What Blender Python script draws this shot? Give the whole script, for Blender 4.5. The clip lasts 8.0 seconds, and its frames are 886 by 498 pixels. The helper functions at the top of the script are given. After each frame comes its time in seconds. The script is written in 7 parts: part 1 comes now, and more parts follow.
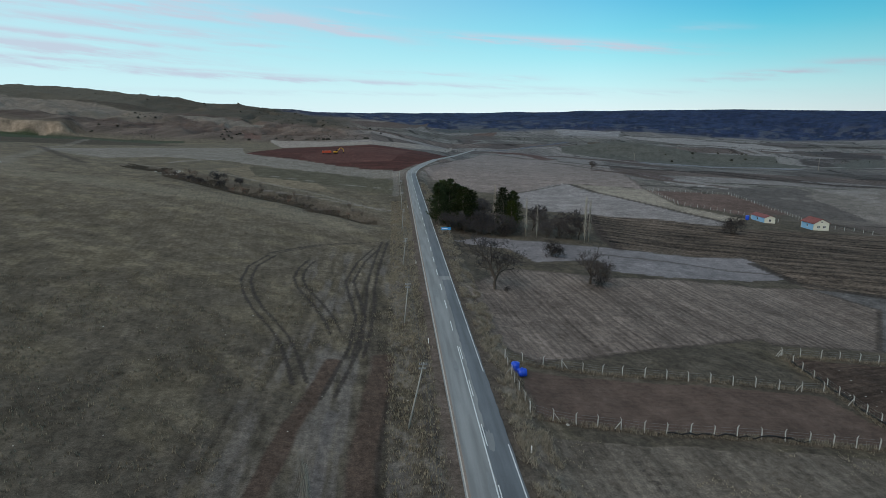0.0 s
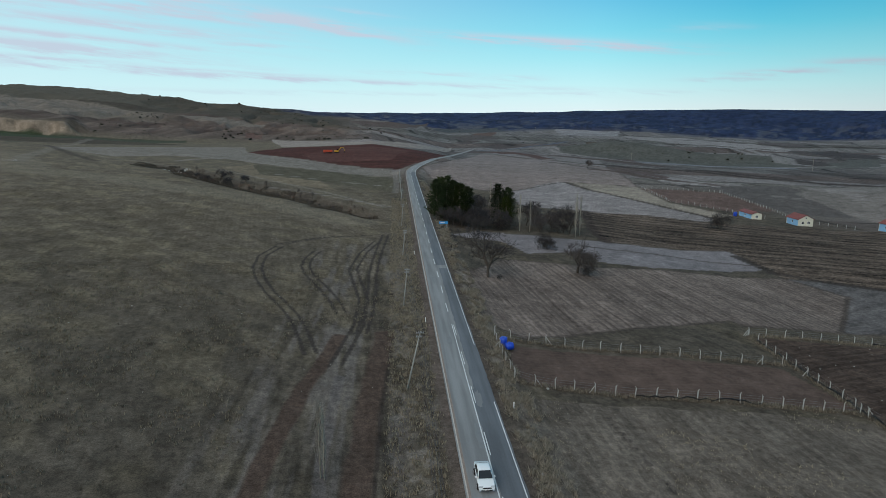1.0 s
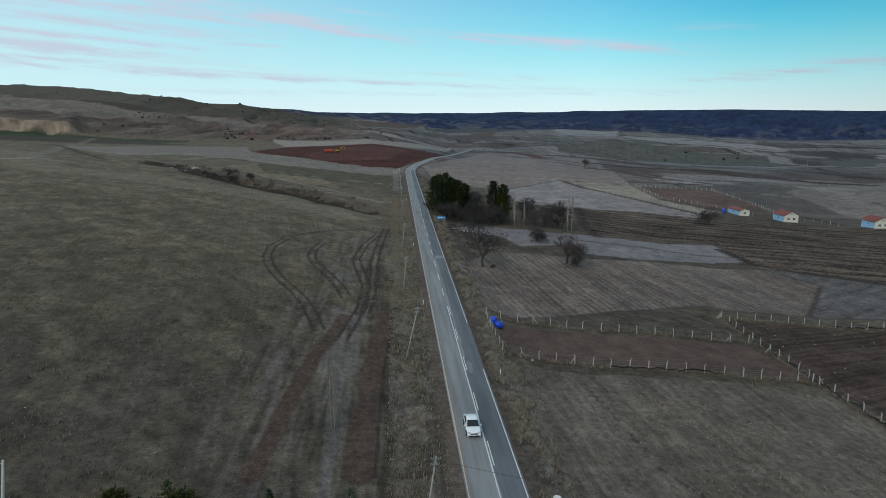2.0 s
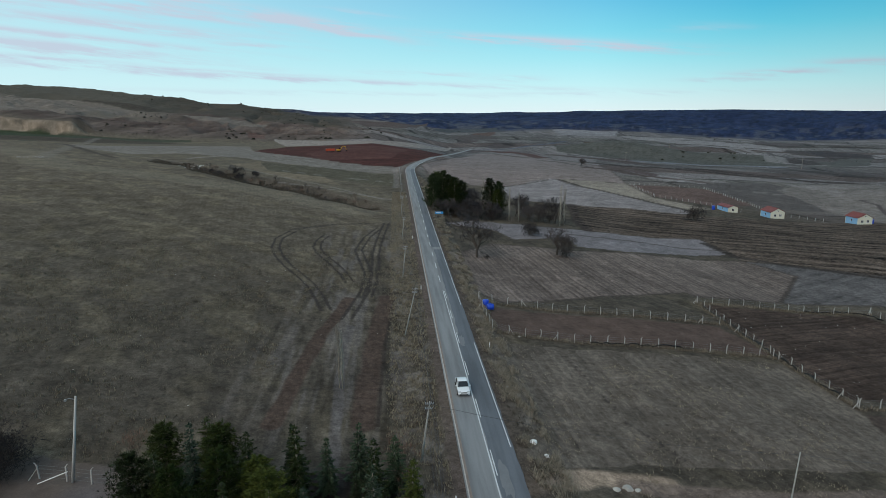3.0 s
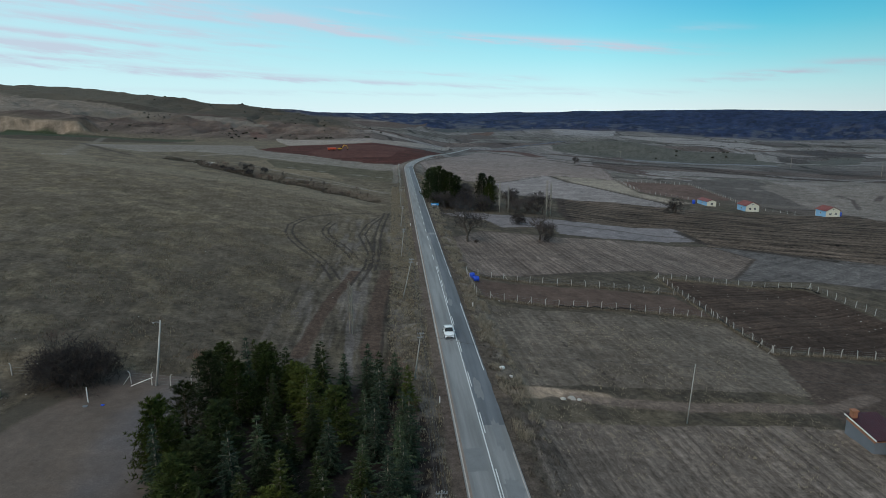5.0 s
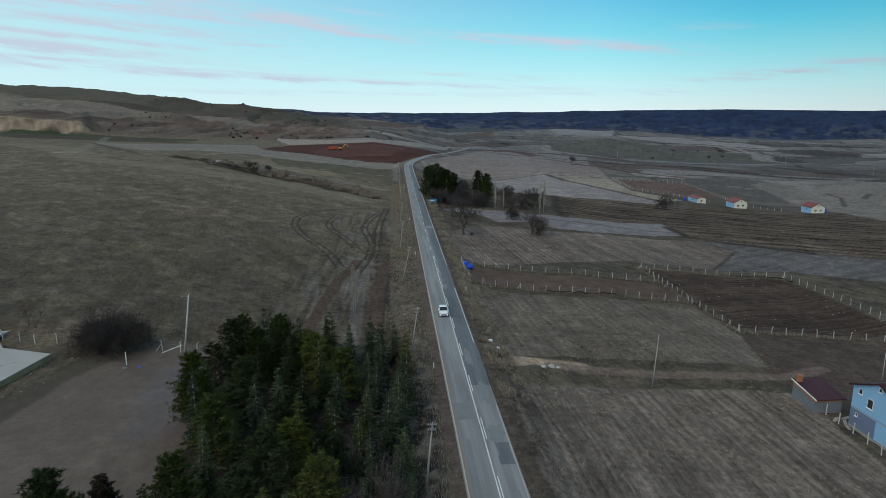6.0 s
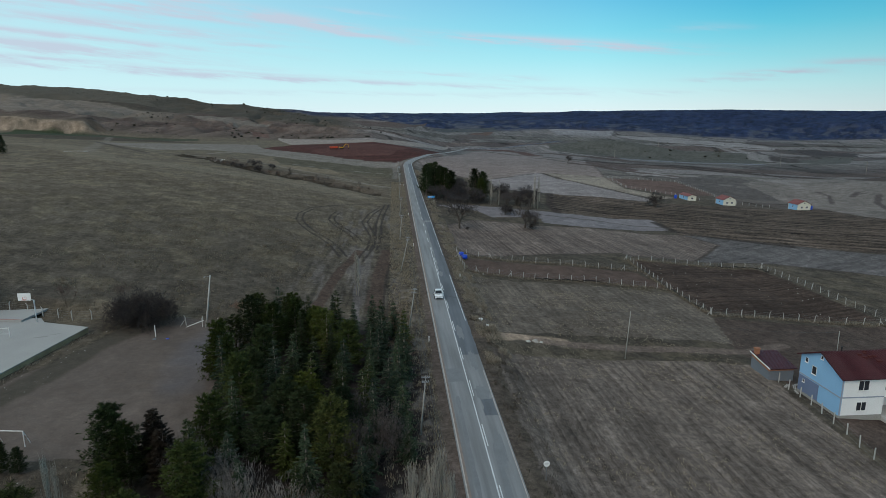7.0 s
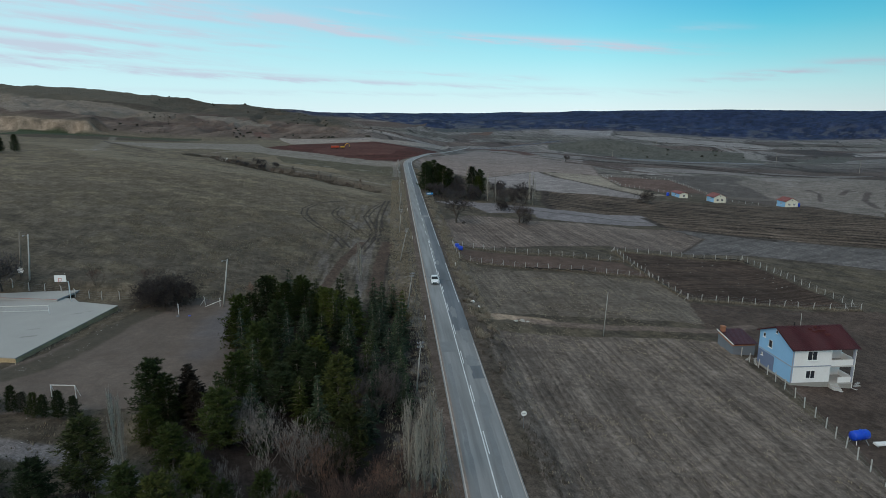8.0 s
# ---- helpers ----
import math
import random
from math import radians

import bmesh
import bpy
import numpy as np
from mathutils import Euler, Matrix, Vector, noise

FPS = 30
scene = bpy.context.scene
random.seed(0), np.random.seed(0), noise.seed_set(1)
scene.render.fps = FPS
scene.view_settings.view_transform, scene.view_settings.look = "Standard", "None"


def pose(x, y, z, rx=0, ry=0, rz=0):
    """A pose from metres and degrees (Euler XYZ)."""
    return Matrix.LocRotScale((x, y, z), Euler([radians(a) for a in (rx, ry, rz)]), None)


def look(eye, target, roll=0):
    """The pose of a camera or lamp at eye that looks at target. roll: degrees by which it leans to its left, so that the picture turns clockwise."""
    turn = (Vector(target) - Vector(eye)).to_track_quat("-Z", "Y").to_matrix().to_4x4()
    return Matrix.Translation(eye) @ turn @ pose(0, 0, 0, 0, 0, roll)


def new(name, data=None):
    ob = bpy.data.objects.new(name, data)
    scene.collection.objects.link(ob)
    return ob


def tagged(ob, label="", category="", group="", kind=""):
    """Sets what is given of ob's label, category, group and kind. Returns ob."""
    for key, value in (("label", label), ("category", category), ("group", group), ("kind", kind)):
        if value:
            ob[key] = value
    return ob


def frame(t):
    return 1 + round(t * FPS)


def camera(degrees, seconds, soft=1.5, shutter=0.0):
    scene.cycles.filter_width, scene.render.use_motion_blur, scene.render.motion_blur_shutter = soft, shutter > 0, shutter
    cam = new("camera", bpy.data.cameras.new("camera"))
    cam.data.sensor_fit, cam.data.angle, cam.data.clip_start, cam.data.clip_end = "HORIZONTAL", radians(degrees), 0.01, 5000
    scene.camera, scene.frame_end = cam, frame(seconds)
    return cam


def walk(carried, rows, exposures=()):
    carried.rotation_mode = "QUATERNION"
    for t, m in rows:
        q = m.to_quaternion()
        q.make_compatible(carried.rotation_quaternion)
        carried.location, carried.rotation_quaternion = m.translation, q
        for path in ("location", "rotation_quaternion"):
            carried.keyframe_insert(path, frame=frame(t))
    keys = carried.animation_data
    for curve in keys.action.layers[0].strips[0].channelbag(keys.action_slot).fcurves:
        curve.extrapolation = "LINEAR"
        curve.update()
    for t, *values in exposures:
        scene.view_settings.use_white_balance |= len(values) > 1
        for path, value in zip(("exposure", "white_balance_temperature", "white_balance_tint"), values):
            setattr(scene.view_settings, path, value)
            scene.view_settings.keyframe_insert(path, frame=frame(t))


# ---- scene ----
cam = camera(71.0, 8.0, 0.8)
PATH = [
    (0.0, 0.000, 0.000, 36.000, -4.464, -12.367),
    (0.5, -0.026, -5.262, 36.028, -4.464, -12.375),
    (1.0, -0.070, -10.483, 36.030, -4.472, -12.375),
    (1.5, -0.122, -15.651, 36.027, -4.479, -12.367),
    (3.0, -0.190, -31.497, 36.055, -4.472, -12.367),
    (3.5, -0.209, -36.730, 36.056, -4.479, -12.360),
    (4.0, -0.221, -41.894, 36.056, -4.494, -12.367),
    (4.5, -0.252, -47.087, 36.031, -4.509, -12.360),
    (6.0, -0.214, -63.521, 36.020, -4.524, -12.375),
    (6.5, -0.185, -68.928, 36.009, -4.524, -12.360),
    (7.0, -0.143, -74.326, 35.984, -4.532, -12.360),
    (7.5, -0.070, -79.685, 35.963, -4.517, -12.352),
    (8.0, 0.000, -85.000, 35.936, -4.494, -12.360),
]
walk(cam, [(t, pose(x, y, z, 90 + pitch, 0, yaw)) for t, x, y, z, yaw, pitch in PATH])

# ---- sky, sun, exposure ----
SUN_EL, SUN_AZ = 38.0, 215.0  # degrees; azimuth clockwise from +y
scene.view_settings.exposure = 0.0
world = bpy.data.worlds.new("dusk_sky")
scene.world = world
world.use_nodes = True
wn, wl = world.node_tree.nodes, world.node_tree.links
wn.clear()


def wnode(kind, **kw):
    n = wn.new(kind)
    for k, v in kw.items():
        if k == "operation":
            n.operation = v
        elif k == "blend_type":
            n.data_type, n.blend_type = "RGBA", v
        else:
            n.inputs[k].default_value = v
    return n


sky = wn.new("ShaderNodeTexSky")
sky.sky_type = "NISHITA"
sky.sun_disc = False
sky.sun_elevation, sky.sun_rotation = radians(SUN_EL), radians(SUN_AZ)
sky.altitude, sky.air_density, sky.dust_density, sky.ozone_density = 900, 1.0, 0.6, 2.0
coord = wn.new("ShaderNodeTexCoord")
split = wn.new("ShaderNodeSeparateXYZ")
wl.new(coord.outputs["Generated"], split.inputs[0])
# thin haze that pales the sky towards the horizon
pale = wn.new("ShaderNodeValToRGB")
pale.color_ramp.elements[0].position, pale.color_ramp.elements[0].color = 0.0, (0.76, 0.92, 0.97, 1)
pale.color_ramp.elements[1].position, pale.color_ramp.elements[1].color = 0.6, (0.20, 0.29, 0.38, 1)
for at_, tone in ((0.04, (0.52, 0.89, 0.95)), (0.08, (0.29, 0.80, 0.91)), (0.12, (0.12, 0.67, 0.86)), (0.165, (0.032, 0.50, 0.79)), (0.3, (0.09, 0.34, 0.58))):
    e = pale.color_ramp.elements.new(at_)
    e.color = (*tone, 1)
wl.new(split.outputs["Z"], pale.inputs[0])
gain = wn.new("ShaderNodeVectorMath")
gain.operation = "SCALE"
gain.inputs[3].default_value = 0.10
wl.new(sky.outputs[0], gain.inputs[0])
haze = wnode("ShaderNodeMix", blend_type="MIX")
haze.inputs[0].default_value = 0.88
wl.new(gain.outputs[0], haze.inputs[6])
wl.new(pale.outputs[0], haze.inputs[7])
# long thin cloud streaks, by azimuth and height above the horizon
def wmath(op, a, b=None, c=None):
    n = wnode("ShaderNodeMath", operation=op)
    for k, v in enumerate((a, b, c)):
        if v is None:
            continue
        if isinstance(v, (int, float)):
            n.inputs[k].default_value = v
        else:
            wl.new(v, n.inputs[k])
    return n.outputs[0]


azim = wmath("ARCTAN2", split.outputs["X"], split.outputs["Y"])
deck = wn.new("ShaderNodeCombineXYZ")
wl.new(wmath("MULTIPLY", azim, 9.0), deck.inputs[0])
wl.new(wmath("MULTIPLY", wmath("MULTIPLY_ADD", azim, 0.10, split.outputs["Z"]), 85.0), deck.inputs[1])
wisp = wn.new("ShaderNodeTexNoise")
wisp.inputs["Scale"].default_value, wisp.inputs["Detail"].default_value, wisp.inputs["Roughness"].default_value = 1.0, 6, 0.6
wl.new(deck.outputs[0], wisp.inputs["Vector"])
bent = wmath("MULTIPLY_ADD", wmath("SUBTRACT", wisp.outputs[0], 0.5), 0.018, split.outputs["Z"])
total = None
# azimuth, height, half length, half thickness (all as sines or radians), slope, strength
for a0, h0, ln, th, slope, strength in ((0.25, 0.104, 0.17, 0.0065, -0.073, 1.1), (-0.12, 0.130, 0.12, 0.009, -0.15, 1.1), (-0.42, 0.150, 0.22, 0.013, -0.09, 1.0), (-0.46, 0.086, 0.16, 0.007, -0.05, 0.95), (-0.48, 0.070, 0.12, 0.004, -0.04, 0.8),
                                        (-0.40, 0.118, 0.18, 0.007, -0.05, 0.8), (-0.24, 0.054, 0.46, 0.0036, -0.035, 0.8), (0.56, 0.055, 0.06, 0.004, 0.02, 0.8), (0.19, 0.052, 0.04, 0.004, -0.02, 0.5), (0.47, 0.118, 0.05, 0.006, -0.05, 0.25), (0.62, 0.17, 0.10, 0.010, 0.05, 0.3),
                                        (-0.50, 0.135, 0.10, 0.004, -0.06, 0.8), (-0.33, 0.158, 0.16, 0.006, -0.10, 0.7), (-0.47, 0.101, 0.20, 0.0045, -0.06, 0.95), (-0.44, 0.078, 0.20, 0.003, -0.05, 0.7), (-0.36, 0.062, 0.22, 0.003, -0.03, 0.8), (-0.05, 0.146, 0.05, 0.004, -0.1, 0.4),
                                        (-0.20, 0.098, 0.07, 0.003, -0.04, 0.5), (0.50, 0.047, 0.05, 0.0025, -0.02, 0.6), (0.66, 0.066, 0.05, 0.004, -0.03, 0.7), (0.05, 0.060, 0.09, 0.0025, -0.02, 0.35), (0.33, 0.030, 0.2, 0.003, 0.0, 0.3), (-0.1, 0.030, 0.3, 0.003, -0.01, 0.3)):
    u = wmath("SUBTRACT", azim, a0)
    v = wmath("SUBTRACT", wmath("SUBTRACT", bent, h0), wmath("MULTIPLY", u, slope))
    q = wmath("ADD", wmath("POWER", wmath("ABSOLUTE", wmath("DIVIDE", u, ln)), 2.0), wmath("POWER", wmath("ABSOLUTE", wmath("DIVIDE", v, th)), 2.0))
    w = wmath("MULTIPLY", wmath("EXPONENT", wmath("MULTIPLY", q, -1.0)), strength)
    total = w if total is None else wmath("MAXIMUM", total, w)
cover = wn.new("ShaderNodeMapRange")
cover.inputs[1].default_value, cover.inputs[2].default_value, cover.inputs[3].default_value, cover.inputs[4].default_value = 0.36, 0.60, 0.0, 1.5
wl.new(wisp.outputs[0], cover.inputs[0])
veil = wnode("ShaderNodeMix", blend_type="MIX")
veil.inputs[7].default_value = (0.55, 0.63, 0.75, 1)
wl.new(wmath("MINIMUM", wmath("MULTIPLY", total, cover.outputs[0]), 0.9), veil.inputs[0])
# the sky is paler on the side towards the veiled sun
side = wn.new("ShaderNodeMapRange")
side.inputs[1].default_value, side.inputs[2].default_value, side.inputs[3].default_value, side.inputs[4].default_value = -0.55, 0.50, 0.72, 0.0
wl.new(split.outputs["X"], side.inputs[0])
glow = wnode("ShaderNodeMix", blend_type="MIX")
glow.inputs[7].default_value = (0.66, 0.88, 0.93, 1)
wl.new(side.outputs[0], glow.inputs[0])
wl.new(haze.outputs[2], glow.inputs[6])
wl.new(glow.outputs[2], veil.inputs[6])
# and darkened towards +x, which paints lens vignetting into the sky
deep = wn.new("ShaderNodeMapRange")
deep.inputs[1].default_value, deep.inputs[2].default_value, deep.inputs[3].default_value, deep.inputs[4].default_value = 0.30, 0.65, 1.0, 0.80
wl.new(split.outputs["X"], deep.inputs[0])
tone_ = wn.new("ShaderNodeVectorMath")
tone_.operation = "SCALE"
wl.new(veil.outputs[2], tone_.inputs[0])
wl.new(deep.outputs[0], tone_.inputs[3])
back = wn.new("ShaderNodeBackground")
back.inputs[1].default_value = 1.0
wl.new(tone_.outputs[0], back.inputs[0])
out = wn.new("ShaderNodeOutputWorld")
wl.new(back.outputs[0], out.inputs[0])

sun = new("sun", bpy.data.lights.new("sun", "SUN"))
sun.data.energy, sun.data.angle, sun.data.color = 1.32, radians(45), (1.0, 0.82, 0.66)
az = radians(SUN_AZ)
sun.matrix_world = look((0, 0, 0), (-math.sin(az) * math.cos(radians(SUN_EL)), -math.cos(az) * math.cos(radians(SUN_EL)), -math.sin(radians(SUN_EL))))

# ---- materials ----
def material(name, color, rough=0.8, metal=0.0, vary=0.25, scale=6.0, bump=0.2, coarse=None, spec=0.3, jitter=0.0):
    """Principled surface with grain at two scales, some bump and, if wanted, a random shade per object."""
    m = bpy.data.materials.new(name)
    m.use_nodes = True
    n, l = m.node_tree.nodes, m.node_tree.links
    b = n["Principled BSDF"]
    b.inputs["Roughness"].default_value, b.inputs["Metallic"].default_value = rough, metal
    b.inputs["Specular IOR Level"].default_value = spec
    tc = n.new("ShaderNodeTexCoord")
    fine, wide = n.new("ShaderNodeTexNoise"), n.new("ShaderNodeTexNoise")
    fine.inputs["Scale"].default_value, fine.inputs["Detail"].default_value = scale * 5, 4
    wide.inputs["Scale"].default_value, wide.inputs["Detail"].default_value = coarse or scale / 4, 5
    l.new(tc.outputs["Object"], fine.inputs["Vector"]), l.new(tc.outputs["Object"], wide.inputs["Vector"])
    add = n.new("ShaderNodeMath")
    add.operation = "MULTIPLY_ADD"
    add.inputs[1].default_value = 0.6
    l.new(wide.outputs[0], add.inputs[0]), l.new(fine.outputs[0], add.inputs[2])
    ramp = n.new("ShaderNodeMapRange")
    ramp.inputs[1].default_value, ramp.inputs[2].default_value = 0.5, 1.1
    ramp.inputs[3].default_value, ramp.inputs[4].default_value = 1 - vary, 1 + vary
    l.new(add.outputs[0], ramp.inputs[0])
    mul = n.new("ShaderNodeVectorMath")
    mul.operation = "SCALE"
    mul.inputs[0].default_value = color[:3]
    last = ramp.outputs[0]
    if jitter:
        info = n.new("ShaderNodeObjectInfo")
        jr = n.new("ShaderNodeMapRange")
        jr.inputs[3].default_value, jr.inputs[4].default_value = 1 - jitter, 1 + jitter
        l.new(info.outputs["Random"], jr.inputs[0])
        jm = n.new("ShaderNodeMath")
        jm.operation = "MULTIPLY"
        l.new(last, jm.inputs[0]), l.new(jr.outputs[0], jm.inputs[1])
        last = jm.outputs[0]
    l.new(last, mul.inputs["Scale"])
    l.new(mul.outputs[0], b.inputs["Base Color"])
    if bump:
        bp = n.new("ShaderNodeBump")
        bp.inputs["Strength"].default_value, bp.inputs["Distance"].default_value = bump, 0.02
        l.new(fine.outputs[0], bp.inputs["Height"])
        l.new(bp.outputs[0], b.inputs["Normal"])
    return m


def ground_material():
    """Soil and dry grass: base colour by field from the point attribute, tufts and clods by noise."""
    m = bpy.data.materials.new("soil_and_dry_grass")
    m.use_nodes = True
    n, l = m.node_tree.nodes, m.node_tree.links
    b = n["Principled BSDF"]
    b.inputs["Roughness"].default_value, b.inputs["Specular IOR Level"].default_value = 0.95, 0.05
    tint = n.new("ShaderNodeAttribute")
    tint.attribute_name = "tint"
    pos = n.new("ShaderNodeNewGeometry")

    def noisy(scale, detail, rough, lo, hi, a, c):
        t = n.new("ShaderNodeTexNoise")
        t.inputs["Scale"].default_value, t.inputs["Detail"].default_value, t.inputs["Roughness"].default_value = scale, detail, rough
        l.new(pos.outputs["Position"], t.inputs["Vector"])
        r = n.new("ShaderNodeMapRange")
        r.inputs[1].default_value, r.inputs[2].default_value, r.inputs[3].default_value, r.inputs[4].default_value = lo, hi, a, c
        l.new(t.outputs[0], r.inputs[0])
        return t, r
    t1, r1 = noisy(1.1, 7, 0.72, 0.32, 0.70, 0.62, 1.42)
    t2, r2 = noisy(0.16, 8, 0.70, 0.33, 0.67, 0.80, 1.20)
    t3, r3 = noisy(6.0, 4, 0.74, 0.30, 0.72, 0.58, 1.44)
    # worked rows: the attribute holds the way across and along the rows, and how strong they are
    rows = n.new("ShaderNodeAttribute")
    rows.attribute_name = "rows"
    cut = n.new("ShaderNodeSeparateXYZ")
    l.new(rows.outputs["Vector"], cut.inputs[0])
    flat = n.new("ShaderNodeCombineXYZ")
    l.new(cut.outputs[0], flat.inputs[0]), l.new(cut.outputs[1], flat.inputs[1])
    tr = n.new("ShaderNodeTexNoise")
    tr.inputs["Scale"].default_value, tr.inputs["Detail"].default_value, tr.inputs["Roughness"].default_value = 1.0, 6, 0.7
    l.new(flat.outputs[0], tr.inputs["Vector"])
    rr = n.new("ShaderNodeMapRange")
    rr.inputs[1].default_value, rr.inputs[2].default_value, rr.inputs[3].default_value, rr.inputs[4].default_value = 0.32, 0.68, -1.0, 1.0
    l.new(tr.outputs[0], rr.inputs[0])
    # clods and straw lying along the rows
    close = n.new("ShaderNodeVectorMath")
    close.operation = "MULTIPLY"
    close.inputs[1].default_value = (2.6, 20.0, 1.0)
    l.new(flat.outputs[0], close.inputs[0])
    tk = n.new("ShaderNodeTexNoise")
    tk.inputs["Scale"].default_value, tk.inputs["Detail"].default_value, tk.inputs["Roughness"].default_value = 1.0, 5, 0.75
    l.new(close.outputs[0], tk.inputs["Vector"])
    rk = n.new("ShaderNodeMapRange")
    rk.inputs[1].default_value, rk.inputs[2].default_value, rk.inputs[3].default_value, rk.inputs[4].default_value = 0.32, 0.70, -0.9, 1.1
    l.new(tk.outputs[0], rk.inputs[0])
    # the furrows themselves, wandering a little
    sway = n.new("ShaderNodeMath")
    sway.operation = "MULTIPLY_ADD"
    sway.inputs[1].default_value = 5.0
    l.new(tr.outputs[0], sway.inputs[0])
    turn = n.new("ShaderNodeMath")
    turn.operation = "MULTIPLY"
    turn.inputs[1].default_value = 3.6
    l.new(cut.outputs[0], turn.inputs[0]), l.new(turn.outputs[0], sway.inputs[2])
    wave = n.new("ShaderNodeMath")
    wave.operation = "SINE"
    l.new(sway.outputs[0], wave.inputs[0])
    furrow = n.new("ShaderNodeMath")
    furrow.operation = "MULTIPLY_ADD"
    furrow.inputs[1].default_value = 0.28
    l.new(wave.outputs[0], furrow.inputs[0]), l.new(rr.outputs[0], furrow.inputs[2])
    both = n.new("ShaderNodeMath")
    both.operation = "MULTIPLY_ADD"
    both.inputs[1].default_value = 0.8
    l.new(rk.outputs[0], both.inputs[0]), l.new(furrow.outputs[0], both.inputs[2])
    lane = n.new("ShaderNodeMath")
    lane.operation = "MULTIPLY_ADD"
    lane.inputs[2].default_value = 1.0
    l.new(both.outputs[0], lane.inputs[0]), l.new(cut.outputs[2], lane.inputs[1])
    last = lane.outputs[0]
    for r in (r1, r2, r3):
        mu = n.new("ShaderNodeMath")
        mu.operation = "MULTIPLY"
        l.new(last, mu.inputs[0]), l.new(r.outputs[0], mu.inputs[1])
        last = mu.outputs[0]
    less = n.new("ShaderNodeMath")
    less.operation = "SUBTRACT"
    less.inputs[1].default_value = 1.0
    l.new(last, less.inputs[0])
    calm = n.new("ShaderNodeMath")
    calm.operation = "MULTIPLY_ADD"
    calm.inputs[2].default_value = 1.0
    l.new(less.outputs[0], calm.inputs[0]), l.new(tint.outputs["Alpha"], calm.inputs[1])
    sc = n.new("ShaderNodeVectorMath")
    sc.operation = "SCALE"
    l.new(tint.outputs["Color"], sc.inputs[0]), l.new(calm.outputs[0], sc.inputs["Scale"])
    l.new(sc.outputs[0], b.inputs["Base Color"])
    bp = n.new("ShaderNodeBump")
    bp.inputs["Strength"].default_value, bp.inputs["Distance"].default_value = 0.6, 0.12
    l.new(t1.outputs[0], bp.inputs["Height"])
    l.new(bp.outputs[0], b.inputs["Normal"])
    return m


M_GROUND = ground_material()
M_ASPHALT = material("worn_asphalt", (0.225, 0.23, 0.24), 0.85, vary=0.12, scale=3.0, coarse=0.12, bump=0.15)


def foliage_material(name, color, vary=0.45, rough=0.7, warm=0.25):
    """Needles, twigs or grass: shade differs from clump to clump and from plant to plant."""
    m = bpy.data.materials.new(name)
    m.use_nodes = True
    n, l = m.node_tree.nodes, m.node_tree.links
    b = n["Principled BSDF"]
    b.inputs["Roughness"].default_value, b.inputs["Specular IOR Level"].default_value = rough, 0.15
    geo, info = n.new("ShaderNodeNewGeometry"), n.new("ShaderNodeObjectInfo")
    r1, r2 = n.new("ShaderNodeMapRange"), n.new("ShaderNodeMapRange")
    r1.inputs[3].default_value, r1.inputs[4].default_value = 1 - vary, 1 + vary
    r2.inputs[3].default_value, r2.inputs[4].default_value = 0.70, 1.35
    l.new(geo.outputs["Random Per Island"], r1.inputs[0]), l.new(info.outputs["Random"], r2.inputs[0])
    mu = n.new("ShaderNodeMath")
    mu.operation = "MULTIPLY"
    l.new(r1.outputs[0], mu.inputs[0]), l.new(r2.outputs[0], mu.inputs[1])
    mix = n.new("ShaderNodeMix")
    mix.data_type = "RGBA"
    mix.inputs[6].default_value = (*color, 1)
    mix.inputs[7].default_value = (color[0] * (1 + 2.2 * warm), color[1] * (1 + warm), color[2] * (1 - warm), 1)
    l.new(info.outputs["Random"], mix.inputs[0])
    sc = n.new("ShaderNodeVectorMath")
    sc.operation = "SCALE"
    l.new(mix.outputs[2], sc.inputs[0]), l.new(mu.outputs[0], sc.inputs["Scale"])
    l.new(sc.outputs[0], b.inputs["Base Color"])
    return m


def tile_material(name, color, pitch=0.22):
    """Pressed metal roof tiles: waves down the slope, faint wear."""
    m = material(name, color, 0.5, 0.0, 0.45, 1.6, 0.0, spec=0.4)
    n, l = m.node_tree.nodes, m.node_tree.links
    tc = n.new("ShaderNodeTexCoord")
    w = n.new("ShaderNodeTexWave")
    w.bands_direction = "X"
    w.inputs["Scale"].default_value = 1 / pitch / 3.2
    w.inputs["Distortion"].default_value = 0.3
    l.new(tc.outputs["Object"], w.inputs["Vector"])
    bp = n.new("ShaderNodeBump")
    bp.inputs["Strength"].default_value, bp.inputs["Distance"].default_value = 0.8, 0.05
    l.new(w.outputs[1], bp.inputs["Height"])
    l.new(bp.outputs[0], n["Principled BSDF"].inputs["Normal"])
    return m


def streaked(m, low=0.80, high=1.16):
    """Wheel-polished streaks along the road on top of an asphalt material."""
    n, l = m.node_tree.nodes, m.node_tree.links
    b = n["Principled BSDF"]
    src = b.inputs["Base Color"].links[0].from_socket
    tc, mp, t, r = n.new("ShaderNodeTexCoord"), n.new("ShaderNodeMapping"), n.new("ShaderNodeTexNoise"), n.new("ShaderNodeMapRange")
    mp.inputs["Scale"].default_value = (1.1, 0.05, 1.0)
    t.inputs["Scale"].default_value, t.inputs["Detail"].default_value = 1.0, 6
    l.new(tc.outputs["Object"], mp.inputs[0]), l.new(mp.outputs[0], t.inputs["Vector"]), l.new(t.outputs[0], r.inputs[0])
    r.inputs[1].default_value, r.inputs[2].default_value, r.inputs[3].default_value, r.inputs[4].default_value = 0.35, 0.65, low, high
    v = n.new("ShaderNodeVectorMath")
    v.operation = "SCALE"
    l.new(src, v.inputs[0]), l.new(r.outputs[0], v.inputs["Scale"])
    l.new(v.outputs[0], b.inputs["Base Color"])
    return m


streaked(M_ASPHALT)
